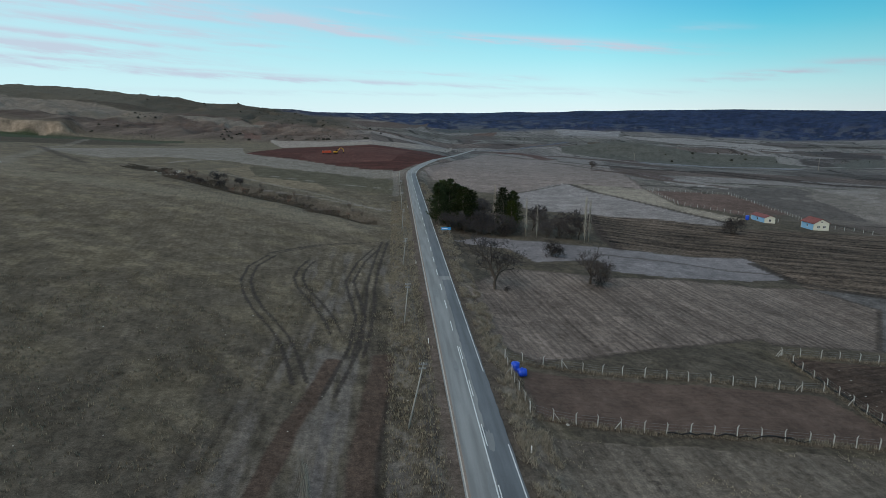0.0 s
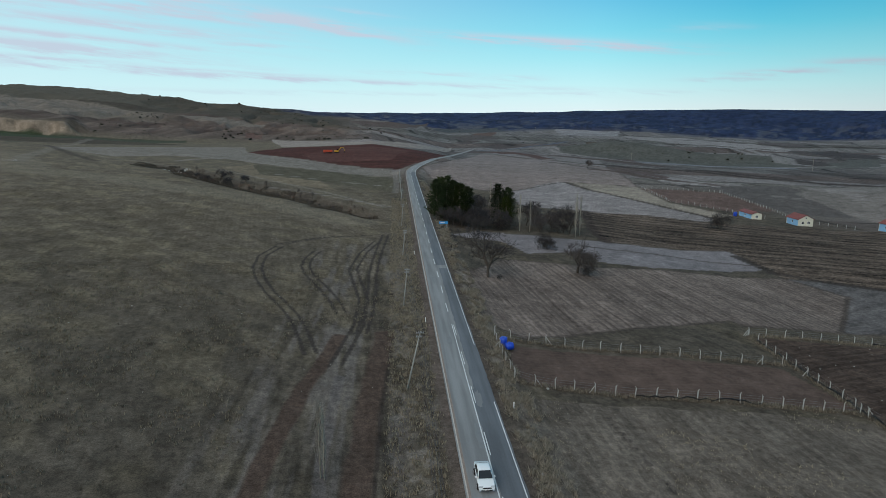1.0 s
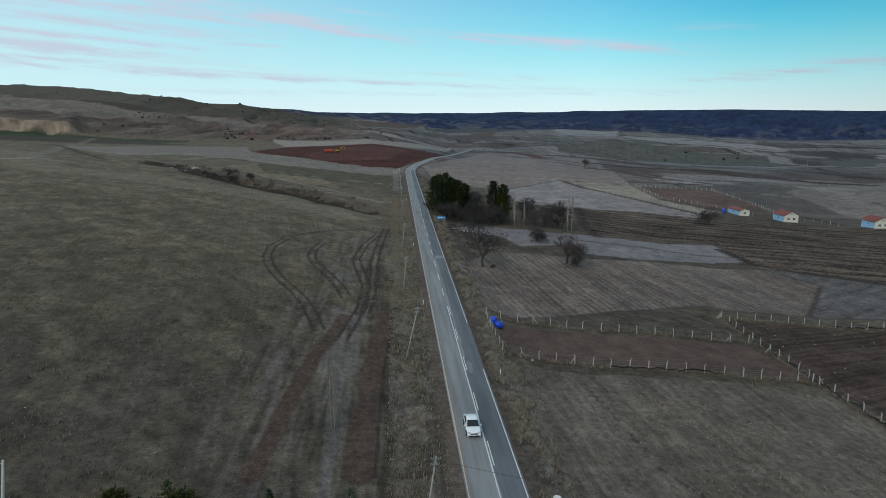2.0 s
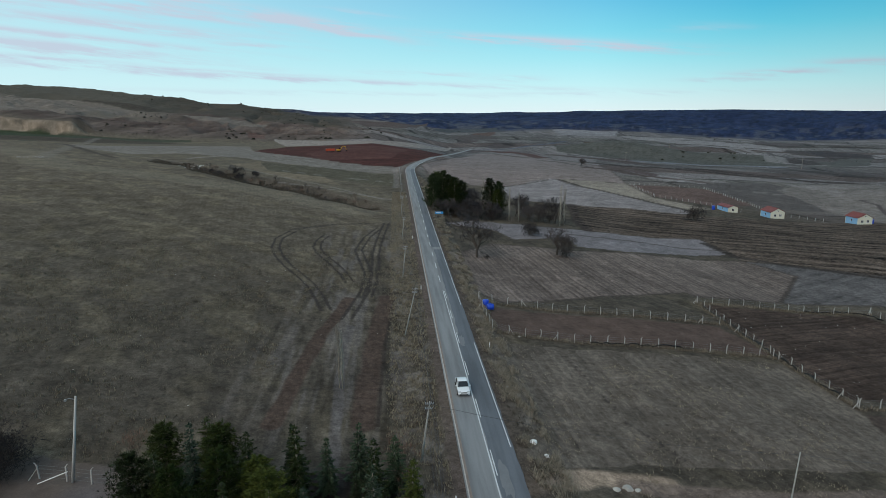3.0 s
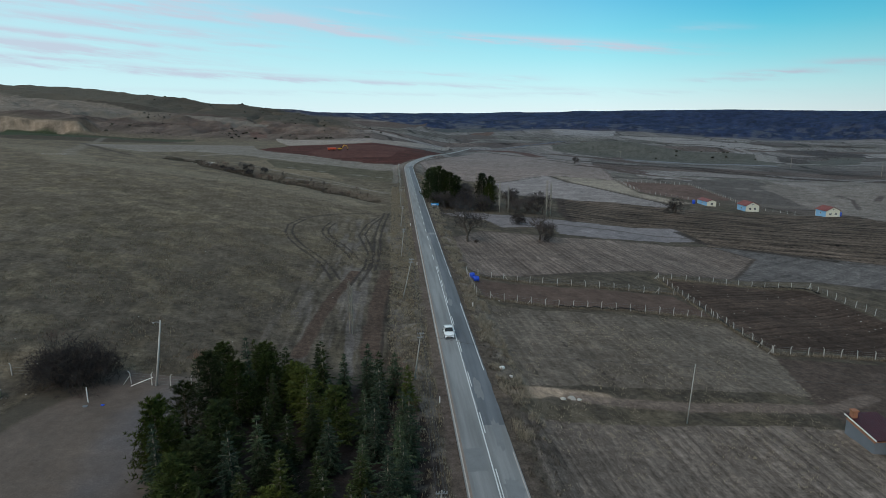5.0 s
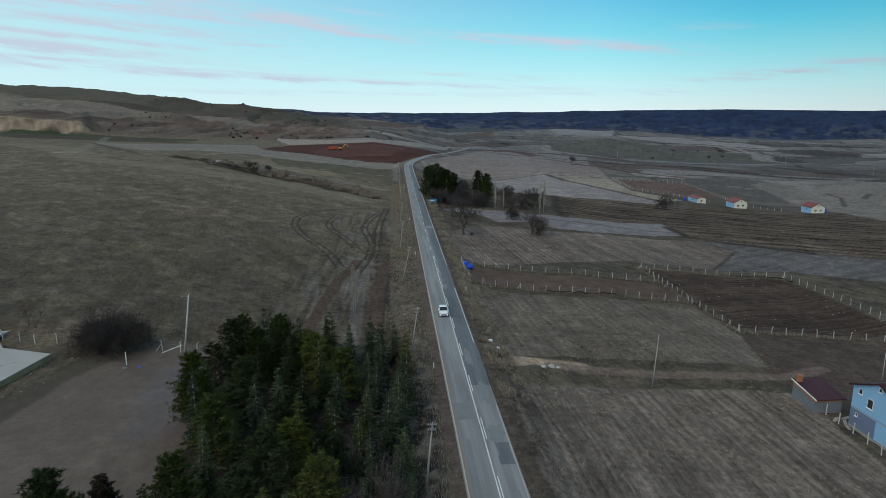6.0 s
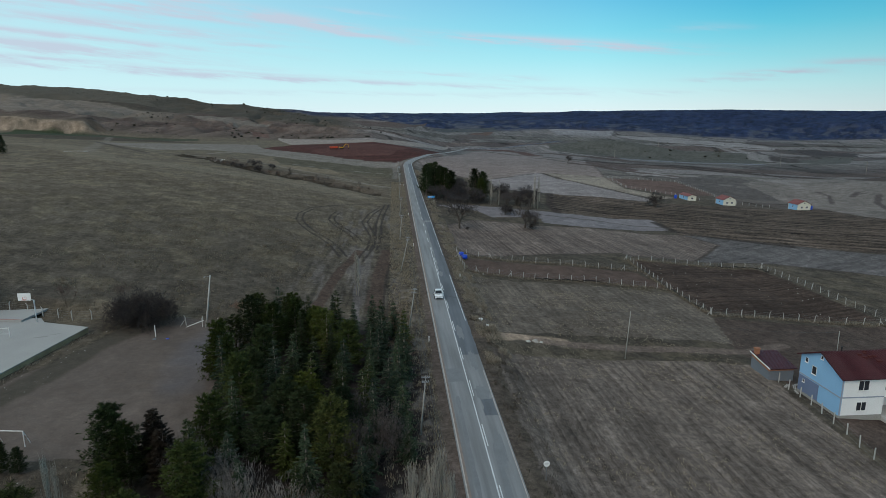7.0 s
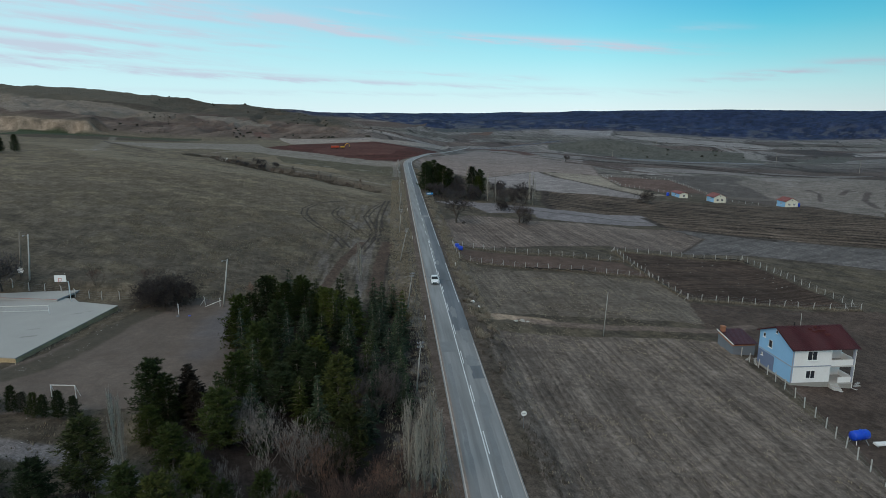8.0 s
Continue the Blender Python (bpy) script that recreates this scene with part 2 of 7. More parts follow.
M_LANE = material("newer_dark_asphalt", (0.125, 0.135, 0.155), 0.8, vary=0.18, scale=3.0, coarse=0.15, bump=0.15)
streaked(M_LANE)
M_STAIN = material("tar_patch", (0.188, 0.194, 0.206), 0.7, vary=0.2, scale=3.0, bump=0.1)
M_LINE = material("worn_road_paint", (0.62, 0.64, 0.66), 0.7, vary=0.25, scale=4.0, bump=0.05)
M_EDGE = material("dusty_edge_line", (0.47, 0.43, 0.40), 0.8, vary=0.3, scale=3.0, bump=0.1)
M_GRIT = material("reddish_grit", (0.25, 0.20, 0.175), 0.95, vary=0.3, scale=4.0, bump=0.2)
M_CONC = material("pale_concrete", (0.44, 0.43, 0.415), 0.85, vary=0.15, scale=4.0, bump=0.15, jitter=0.12)
M_SLAB = material("court_concrete", (0.345, 0.34, 0.335), 0.85, vary=0.12, scale=1.2, coarse=0.25, bump=0.1)
M_DAMP = material("damp_concrete", (0.275, 0.27, 0.265), 0.8, vary=0.3, scale=2.0, bump=0.05)
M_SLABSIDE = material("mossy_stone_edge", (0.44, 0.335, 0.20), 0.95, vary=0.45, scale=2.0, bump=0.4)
M_WOODPOLE = material("weathered_wood_pole", (0.23, 0.20, 0.17), 0.9, vary=0.25, scale=5.0, bump=0.3)
M_WIRE = material("dark_wire", (0.06, 0.06, 0.065), 0.6, 0.2, vary=0.1, bump=0)
M_FWIRE = material("galvanised_wire", (0.20, 0.20, 0.20), 0.6, 0.3, vary=0.2, bump=0)
M_POLE = material("weathered_concrete_pole", (0.33, 0.325, 0.31), 0.9, vary=0.2, scale=3.0, bump=0.15, jitter=0.12)
M_STEEL = material("galvanised_steel", (0.34, 0.35, 0.37), 0.45, 0.7, vary=0.15, bump=0)
M_CAR = material("white_car_paint", (0.80, 0.84, 0.88), 0.25, 0.0, vary=0.04, bump=0, spec=0.6)
M_GLASS = material("dark_car_glass", (0.012, 0.014, 0.018), 0.08, 0.0, vary=0.05, bump=0, spec=0.7)
M_TYRE = material("black_rubber", (0.02, 0.02, 0.022), 0.85, vary=0.2, bump=0.1)
M_RIM = material("alloy_rim", (0.42, 0.43, 0.45), 0.35, 0.8, vary=0.1, bump=0)
M_LAMP = material("lamp_glass", (0.55, 0.58, 0.62), 0.1, 0.0, vary=0.1, bump=0, spec=0.8)
M_BLACK = material("black_plastic", (0.018, 0.018, 0.02), 0.55, vary=0.2, bump=0.1)
M_WHITE = material("white_render", (0.80, 0.80, 0.80), 0.85, vary=0.06, scale=1.5, bump=0.1)
M_CREAM = material("cream_render", (0.66, 0.64, 0.54), 0.85, vary=0.08, scale=1.5, bump=0.1)
M_BLUE = material("sky_blue_render", (0.25, 0.46, 0.70), 0.85, vary=0.08, scale=1.5, bump=0.1)
M_SLATE = material("slate_blue_render", (0.15, 0.19, 0.30), 0.85, vary=0.1, scale=1.5, bump=0.1)
M_TRIM = material("grey_blue_trim", (0.30, 0.33, 0.40), 0.7, vary=0.08, bump=0)
M_PLINTH = material("bare_cement_plinth", (0.30, 0.29, 0.27), 0.9, vary=0.2, scale=2, bump=0.2)
M_ROOF = tile_material("dark_red_metal_tiles", (0.055, 0.010, 0.014))
M_ROOF_RED = tile_material("red_roof_tiles", (0.19, 0.045, 0.034), 0.3)
M_BRICKTILE = material("loose_red_tiles", (0.085, 0.022, 0.020), 0.7, vary=0.2, bump=0.1)
M_BRICK = material("raw_red_brick", (0.33, 0.15, 0.09), 0.9, vary=0.3, scale=3, bump=0.3)
M_BLOCK = material("grey_block_wall", (0.15, 0.17, 0.20), 0.9, vary=0.2, scale=2, bump=0.3)
M_PANE = material("window_glass", (0.03, 0.035, 0.045), 0.06, vary=0.05, bump=0, spec=0.8)
M_PVC = material("white_frame", (0.78, 0.78, 0.78), 0.4, vary=0.04, bump=0)
M_TANK = material("blue_polyethylene", (0.010, 0.065, 0.55), 0.4, vary=0.15, scale=2, bump=0.05, spec=0.5)
M_SIGN = material("blue_sign_face", (0.05, 0.28, 0.62), 0.4, vary=0.08, bump=0)
M_NET = material("pale_cord", (0.62, 0.62, 0.60), 0.8, vary=0.1, bump=0)
M_REDPAINT = material("red_line_paint", (0.33, 0.12, 0.10), 0.8, vary=0.3, bump=0)
M_YELLOW = material("machine_yellow", (0.62, 0.33, 0.03), 0.5, vary=0.12, bump=0)
M_ORANGE = material("truck_red", (0.50, 0.07, 0.03), 0.5, vary=0.12, bump=0)
M_RUBBLE = material("pale_rubble", (0.36, 0.35, 0.33), 0.95, vary=0.3, scale=3, bump=0.4, jitter=0.35)
M_BARK = material("grey_brown_bark", (0.075, 0.062, 0.054), 0.95, vary=0.3, scale=6, bump=0.4)
M_BOUGH = material("pale_conifer_boughs", (0.20, 0.17, 0.14), 0.95, vary=0.3, scale=6, bump=0.2)
M_PALEBARK = material("pale_poplar_bark", (0.36, 0.33, 0.28), 0.9, vary=0.2, scale=6, bump=0.3)
M_TWIG = foliage_material("grey_brown_twigs", (0.060, 0.056, 0.062), 0.35, 0.9, 0.04)
M_TWIG_DARK = foliage_material("dark_twigs", (0.034, 0.031, 0.034), 0.4, 0.9, 0.05)
M_TWIG_RED = foliage_material("reddish_twigs", (0.125, 0.084, 0.076), 0.4, 0.9, 0.1)
M_TWIG_PALE = foliage_material("pale_upright_twigs", (0.27, 0.255, 0.232), 0.3, 0.9, 0.03)
M_TWIG_GREY = foliage_material("silver_grey_twigs", (0.165, 0.158, 0.160), 0.35, 0.9, 0.05)
M_PINE = foliage_material("pine_needles", (0.027, 0.042, 0.012), 0.65, 0.7, 0.22)
M_PINE_DARK = foliage_material("dark_pine_needles", (0.018, 0.029, 0.012), 0.65, 0.7, 0.1)
M_CEDAR = foliage_material("blue_green_cedar_needles", (0.030, 0.050, 0.034), 0.65, 0.7, 0.15)
M_YPINE = foliage_material("yellow_green_pine_needles", (0.032, 0.042, 0.013), 0.65, 0.7, 0.12)
M_BROWNCON = foliage_material("red_brown_winter_foliage", (0.020, 0.017, 0.014), 0.45, 0.8, 0.1)
M_STRAW = foliage_material("dry_straw", (0.215, 0.188, 0.150), 0.45, 0.9, 0.0)
M_FARBUSH = foliage_material("grey_green_far_bush", (0.046, 0.047, 0.040), 0.4, 0.9, 0.05)
M_TUFT = foliage_material("dry_grass_tufts", (0.205, 0.178, 0.134), 0.35, 0.9, 0.0)
M_WEED = foliage_material("dead_weeds", (0.108, 0.093, 0.076), 0.35, 0.9, 0.0)


# ---- shape of the land ----
def vnoise(x, y, seed=0):
    """Smooth value noise in -1..1 on arrays."""
    xi, yi = np.floor(x).astype(np.int64), np.floor(y).astype(np.int64)
    fx, fy = x - xi, y - yi
    fx, fy = fx * fx * (3 - 2 * fx), fy * fy * (3 - 2 * fy)

    def h(a, b):
        n = (a * 374761393 + b * 668265263 + seed * 974711) & 0x7FFFFFFF
        n = ((n ^ (n >> 13)) * 1274126177) & 0x7FFFFFFF
        return ((n ^ (n >> 16)) & 0xFFFF) / 32767.5 - 1
    top = h(xi, yi) * (1 - fx) + h(xi + 1, yi) * fx
    low = h(xi, yi + 1) * (1 - fx) + h(xi + 1, yi + 1) * fx
    return top * (1 - fy) + low * fy


def fbm(x, y, octaves=4, seed=0):
    total, amp = 0.0, 0.5
    for i in range(octaves):
        total = total + amp * vnoise(x * 2 ** i + 17.3 * i, y * 2 ** i - 9.1 * i, seed + i)
        amp *= 0.5
    return total


def smooth(e0, e1, v):
    t = np.clip((v - e0) / (e1 - e0), 0, 1)
    return t * t * (3 - 2 * t)


# height across the valley side near the road
CROSS_X = [-900, -300, -164, -102, -64, -40, -20, -6, 1, 13, 22, 31, 46, 58, 77, 96, 150, 220, 350, 900]
CROSS_Z = [60, 26, 16, 11, 6, 3.8, 1.5, 0.2, -0.3, -0.7, -2.2, -3.2, -4.0, -5.2, -7, -9.2, -10.6, -12, -21, -40]
# the wider land: heights by distance up the valley (columns) and by x / distance (rows)
FAR_D = [60, 300, 420, 600, 950, 1250, 1800, 2600, 3700]
FAR_U = [-0.6, -0.36, -0.18, -0.035, 0.09, 0.27, 0.53, 0.84]
FAR_Z = np.array([
    [6, 17, 16, 12, 9, 54, 122, 105, 80],
    [3, 10.5, 11.2, 5.7, -7, 18, 80, 58, 50],
    [1, 4, 2.8, 0.5, -9, -4, 44, 41, 30],
    [0, 0, -3, 0, -6, -2, -2, 6, 30],
    [-1, -2, -3, -9, -27, -40, -38, -34, 29],
    [-3, -7, -9, -14, -26, -30, -46, -38, 36],
    [-5, -12, -14, -22, -41, -50, -52, -71, 54],
    [-7, -19, -21, -31, -45, -59, -70, -80, 50]])
ROAD_Y = [-600, 0, 150, 330, 370, 392, 420, 470, 560, 760, 1000, 1280]
ROAD_X = [9.2, 9.35, 9.35, 9.6, 9.8, 11, 14, 21.5, 37, 70, 112, 165]
ROAD_Z = [0, 0, 0, 0, 0, -0.2, -0.7, -2, -5, -16, -27, -38]
DITCH_X = [-135, -106, -95, -67, -39, -18, 2]
DITCH_Y = [306, 297, 280, 259, 238, 221, 198]


def far_land(x, y):
    d = np.clip(y, 60, 3700)
    u = np.clip(x / d, -0.6, 0.84)
    ld = np.log(d)
    rows = np.array([np.interp(ld, np.log(FAR_D), r) for r in FAR_Z])
    i = np.clip(np.searchsorted(FAR_U, u) - 1, 0, len(FAR_U) - 2)
    ua = np.array(FAR_U)
    t = (u - ua[i]) / (ua[i + 1] - ua[i])
    t = 0.85 * t + 0.15 * t * t * (3 - 2 * t)
    k = np.arange(len(np.atleast_1d(d)))
    rows = rows.reshape(len(FAR_U), -1)
    return rows[i.ravel(), k] * (1 - t.ravel()) + rows[i.ravel() + 1, k] * t.ravel()


def land(x, y):
    """Height of the ground at arrays x, y."""
    x, y = np.atleast_1d(np.asarray(x, float)), np.atleast_1d(np.asarray(y, float))
    shape = x.shape
    x, y = x.ravel(), y.ravel()
    near = np.interp(x, CROSS_X, CROSS_Z)
    near = near + 0.35 * fbm(x / 40, y / 40, 3, 3) * smooth(12, 30, np.abs(x - 9.4))
    far = far_land(x, y)
    reach = np.hypot(x, y)
    amp = np.clip((reach - 250) / 90, 0, 14) * smooth(15, 60, np.abs(x - np.interp(y, ROAD_Y, ROAD_X)))
    far = far + amp * fbm(x / 260, y / 260, 4, 11) * 0.5
    w = smooth(150, 330, y)
    z = near * (1 - w) + far * w
    # levelled schoolyard cut into the slope
    yard = smooth(-86, -79, x) * smooth(-20, -27, x) * smooth(-40, -30, y) * smooth(32, 25, y)
    level = np.clip(2.2 + (-25 - x) * 0.05, 1.5, 3.4)
    z = z * (1 - yard) + level * yard
    # gullies down the hillside on the left
    hill = smooth(1000, 1250, y) * smooth(0.0, -0.12, x / np.maximum(y, 1)) * smooth(2600, 1900, y)
    gul = np.abs(vnoise(x / 130 + 0.25 * vnoise(x / 60, y / 60, 5), y / 420, 21))
    z = z - hill * 10 * (1 - smooth(0.0, 0.45, gul))
    rug = np.abs(fbm(x / 75, y / 120, 4, 23))
    z = z - hill * smooth(1500, 1300, y) * 6 * np.maximum(0.22 - rug, 0) / 0.22 + hill * 2.6 * fbm(x / 15, y / 34, 4, 25)
    # low rise in the valley
    z = z + (23 * np.exp(-((x - 395) / 130) ** 2 - ((y - 990) / 75) ** 2) + 12 * np.exp(-((x - 530) / 110) ** 2 - ((y - 900) / 60) ** 2)) * (1 + 0.2 * fbm(x / 60, y / 60, 3, 43))
    # quarried cliff at the hill's foot
    ux = x / np.maximum(y, 1)
    z = z + (15 + 4 * fbm(x / 40, y / 200, 2, 32)) * smooth(-0.468, -0.498, ux + 0.012 * vnoise(y / 9, x / 60, 33)) * smooth(962, 985, y + 24 * np.abs(fbm(x / 38, y / 300, 2, 31)) - 6) * smooth(1240, 1100, y)
    # dry ditch with scrub that crosses the slope
    ditch = np.abs(y - np.interp(x, DITCH_X, DITCH_Y))
    z = z - 2.0 * np.exp(-(ditch / 8) ** 2) * smooth(-135, -100, x) * smooth(0, -14, x)
    z = z + 1.2 * np.exp(-((ditch - 16) / 8) ** 2) * fbm(x / 14, y / 14, 2, 35) * smooth(-135, -100, x) * smooth(-10, -30, x)
    # distant ridge and broken ground in front of it
    z = z + 30 * smooth(1800, 3000, y) * fbm(x / 500, y / 350, 5, 41) * (0.35 + 0.65 * smooth(3750, 3350, y))
    # the road's own bed
    rx, rz = np.interp(y, ROAD_Y, ROAD_X), np.interp(y, ROAD_Y, ROAD_Z)
    off = np.abs(x - rx)
    wid = np.where(y > 380, 1.5, 1.0)
    z = np.where(y < 1280, rz - 0.12 + (z - rz + 0.12) * smooth(3.2 * wid, 9.5 * wid, off), z)
    return z.reshape(shape)


# ---- the ground: one sheet, finest where the road runs ----
def inside(x, y, poly):
    """Points of arrays x, y inside the polygon."""
    c = np.zeros(x.shape, bool)
    for (x0, y0), (x1, y1) in zip(poly, poly[1:] + poly[:1]):
        if y0 == y1:
            continue
        c ^= ((y0 > y) != (y1 > y)) & (x < (x1 - x0) * (y - y0) / (y1 - y0) + x0)
    return c


def along(x, y, line):
    """Distance of arrays x, y from a polyline."""
    best = np.full(x.shape, 1e9)
    for (x0, y0), (x1, y1) in zip(line, line[1:]):
        dx, dy = x1 - x0, y1 - y0
        t = np.clip(((x - x0) * dx + (y - y0) * dy) / (dx * dx + dy * dy), 0, 1)
        best = np.minimum(best, np.hypot(x - x0 - t * dx, y - y0 - t * dy))
    return best


def row_coords(x, y, angle, pitch, seed):
    """Way across and along the rows of a worked field whose rows run at an angle from +y."""
    a = radians(angle)
    across = (x * math.cos(a) - y * math.sin(a) + 0.7 * fbm(x / 16, y / 16, 2, seed)) / pitch
    return across, (x * math.sin(a) + y * math.cos(a)) / 26


# field outlines on the plan, albedo, furrow angle, furrow pitch, furrow contrast
FIELDS = [
    ("winter_wheat_far", [(-562, 950), (-476, 964), (-310, 970), (-304, 951), (-332, 560)], (0.058, 0.062, 0.038), 0, 6, 0.0),
    ("pale_fallow", [(-213, 400), (-223, 519), (-175, 746), (-126, 538), (-39, 444), (5, 430), (5, 380), (-54, 382), (-105, 401), (-133, 376), (-152, 340)], (0.185, 0.163, 0.126), 0, 5, 0.08),
    ("pale_back", [(-201, 1054), (-47, 922), (128, 1385), (90, 1073), (-40, 780), (-134, 770)], (0.25, 0.215, 0.17), 0, 5, 0.0),
    ("green_field", [(-86, 377), (-47, 383), (0, 363), (0, 282), (-38, 305), (-70, 317)], (0.092, 0.080, 0.050), 5, 3, 0.1),
    ("tan_corner", [(-86, 377), (-70, 317), (-38, 305), (-25, 270), (-60, 285), (-92, 330)], (0.17, 0.135, 0.085), 5, 3, 0.1),
    ("red_field", [(-126, 538), (-127, 728), (-40, 780), (35, 880), (76, 860), (30, 530), (6, 432), (-39, 444)], (0.066, 0.025, 0.018), 60, 9, 0.5),
    ("pinkish_fallow", [(19, 426), (129, 933), (197, 821), (197, 528), (157, 381), (110, 393), (58, 312), (43, 312), (22, 366)], (0.208, 0.167, 0.135), 75, 7, 0.14),
    ("stubble", [(58, 312), (110, 393), (114, 350), (146, 259), (139, 250), (84, 263), (57, 267)], (0.222, 0.198, 0.172), 60, 4, 0.16),
    ("tan_stubble", [(110, 393), (157, 381), (146, 309), (162, 273), (146, 259), (114, 350)], (0.248, 0.213, 0.155), 65, 4, 0.10),
    ("ploughed_field", [(85, 263), (114, 262), (138, 247), (184, 242), (260, 238), (230, 100), (140, 128), (124, 143), (108, 150), (110, 163), (112, 186), (71, 190), (73, 215)], (0.076, 0.058, 0.041), 112, 6.5, 0.85),
    ("bare_grey_strip", [(17, 181), (27, 193), (68, 189), (112, 186), (108, 159), (71, 153), (57, 156), (58, 168), (38, 161), (33, 178)], (0.178, 0.163, 0.150), 85, 3, 0.12),
    ("furrowed_field", [(15, 131), (29, 153), (51, 148), (70, 151), (108, 150), (114, 132), (92, 105), (70, 104), (69, 107), (22, 90), (16, 96)], (0.145, 0.117, 0.091), -6, 1.7, 0.36),
    ("grey_pasture", [(108, 150), (124, 143), (160, 120), (220, 95), (190, 60), (116, 104), (92, 105), (114, 132)], (0.108, 0.099, 0.086), 60, 5, 0.25),
    ("fenced_bare_plot", [(19, 86), (47, 83), (64, 82), (66, 67), (34, 69), (16, 70)], (0.094, 0.067, 0.050), 85, 1.2, 0.12),
    ("fenced_dark_plot", [(68, 97), (107, 96), (108, 84), (108, 50), (68, 50), (67, 80)], (0.060, 0.043, 0.031), 70, 1.9, 0.4),
    ("house_yard", [(61, 31), (63, 45), (112, 45.5), (125, 20), (120, -60), (52, -60), (56, -23), (60, -1)], (0.080, 0.061, 0.046), 0, 3, 0.0),
    ("school_yard", [(-75, -17), (-52, -8), (-49, 0), (-45, 10), (-43, 22), (-36, 27), (-25, 25), (-20, -3), (-24, -15), (-46, -18)], (0.124, 0.102, 0.079), 20, 6, 0.03),
    # dark litter, with the shade between the trees worked into its albedo
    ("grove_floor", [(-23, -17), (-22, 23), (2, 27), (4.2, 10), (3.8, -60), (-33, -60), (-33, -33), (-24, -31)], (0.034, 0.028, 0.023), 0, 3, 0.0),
    ("far_fenced_plot", [(157, 375), (177, 375), (206, 368), (202, 299), (167, 287), (149, 315)], (0.122, 0.083, 0.063), 0, 4, 0.1),
    ("scrub_patch", [(215, 413), (292, 428), (268, 350), (238, 290), (203, 292), (210, 369)], (0.100, 0.087, 0.072), 0, 4, 0.0),
    ("far_ploughed_patch", [(377, 448), (503, 522), (460, 420), (387, 380), (346, 383)], (0.075, 0.058, 0.046), 80, 5, 0.2),
    ("low_rise", [(255, 930), (302, 860), (334, 800), (405, 780), (478, 770), (560, 790), (660, 900), (640, 1060), (480, 1120), (330, 1130), (270, 1040)], (0.098, 0.092, 0.070), 20, 12, 0.06),
    ("olive_slope", [(547, 767), (895, 1159), (991, 1191), (690, 827)], (0.100, 0.092, 0.072), 20, 12, 0.06),
    ("pale_wedge", [(238, 918), (280, 835), (198, 557), (178, 662)], (0.192, 0.164, 0.136), 70, 9, 0.1),
    ("brown_wedge", [(275, 832), (338, 861), (309, 684), (270, 671)], (0.095, 0.070, 0.058), 80, 9, 0.1),
    ("brown_strip", [(202, 576), (226, 500), (228, 410), (213, 455)], (0.098, 0.070, 0.057), 80, 9, 0.1),
    ("dark_far_field", [(964, 1439), (1106, 1485), (1077, 1295), (896, 1138), (892, 1246)], (0.062, 0.052, 0.046), 80, 9, 0.1),
    ("dark_far_strip", [(684, 1050), (769, 1073), (659, 893), (612, 903)], (0.080, 0.070, 0.058), 80, 9, 0.1),
    ("pale_far_field", [(835, 2252), (1049, 2204), (1038, 1748), (1061, 1597), (922, 1377), (802, 1470), (797, 1778)], (0.24, 0.212, 0.178), 80, 14, 0.12),
    ("far_brown_patch", [(156, 1604), (205, 1707), (238, 1665), (184, 1532)], (0.085, 0.065, 0.055), 80, 9, 0.1),
    ("far_brown_patch_b", [(186, 1393), (260, 1525), (285, 1344), (229, 1305)], (0.082, 0.062, 0.052), 80, 9, 0.1),
    ("far_brown_patch_c", [(262, 2029), (346, 2283), (366, 2211), (270, 1835)], (0.085, 0.065, 0.055), 80, 9, 0.1),
    ("far_dark_field", [(965, 1470), (1150, 1552), (1042, 1266), (933, 1132), (864, 1266)], (0.082, 0.066, 0.054), 80, 9, 0.1),
    ("far_brown_field", [(1231, 2050), (1373, 2020), (1162, 1683), (1038, 1699)], (0.10, 0.082, 0.068), 80, 9, 0.1),
    ("far_red_field", [(279, 2165), (376, 2278), (303, 1942), (221, 1848)], (0.12, 0.075, 0.055), 80, 9, 0.1),
    ("far_dark_strip", [(179, 1939), (281, 2039), (324, 1764), (188, 1695)], (0.095, 0.078, 0.064), 80, 9, 0.1),
    ("far_brown_slope", [(-151, 2247), (154, 2725), (45, 2160), (-88, 1764)], (0.10, 0.075, 0.060), 80, 9, 0.1),
    ("far_scrub", [(137, 2422), (431, 2611), (418, 2278), (186, 2229)], (0.078, 0.078, 0.070), 80, 9, 0.1),
    ("rough_grass_field", [(15, 66), (34, 66), (66, 63), (66, 46), (62, 29), (28, 30), (15, 27)], (0.114, 0.096, 0.071), -4, 1.9, 0.22),
    ("row_field", [(15, 18), (60, 19), (58, 5), (56, -18), (52, -60), (14, -60)], (0.128, 0.106, 0.081), -2, 1.5, 0.36),
    ("tan_slope", [(268, 386), (408, 491), (423, 419), (238, 196), (228, 208), (233, 256)], (0.172, 0.150, 0.120), 60, 8, 0.12),
    ("hill_pale_field", [(-848, 1454), (-740, 1518), (-627, 1483), (-567, 1453), (-603, 1297), (-606, 1126), (-640, 1040), (-760, 1180)], (0.165, 0.140, 0.105), 80, 9, 0.1),
    ("hill_olive_strip", [(-766, 1522), (-665, 1524), (-573, 1540), (-518, 1521), (-553, 1462), (-627, 1488), (-740, 1519)], (0.070, 0.060, 0.044), 80, 9, 0.0),
    ("hill_pale_wedge", [(-483, 1416), (-393, 1434), (-268, 1352), (-290, 1298), (-391, 1344)], (0.165, 0.142, 0.108), 80, 9, 0.1),
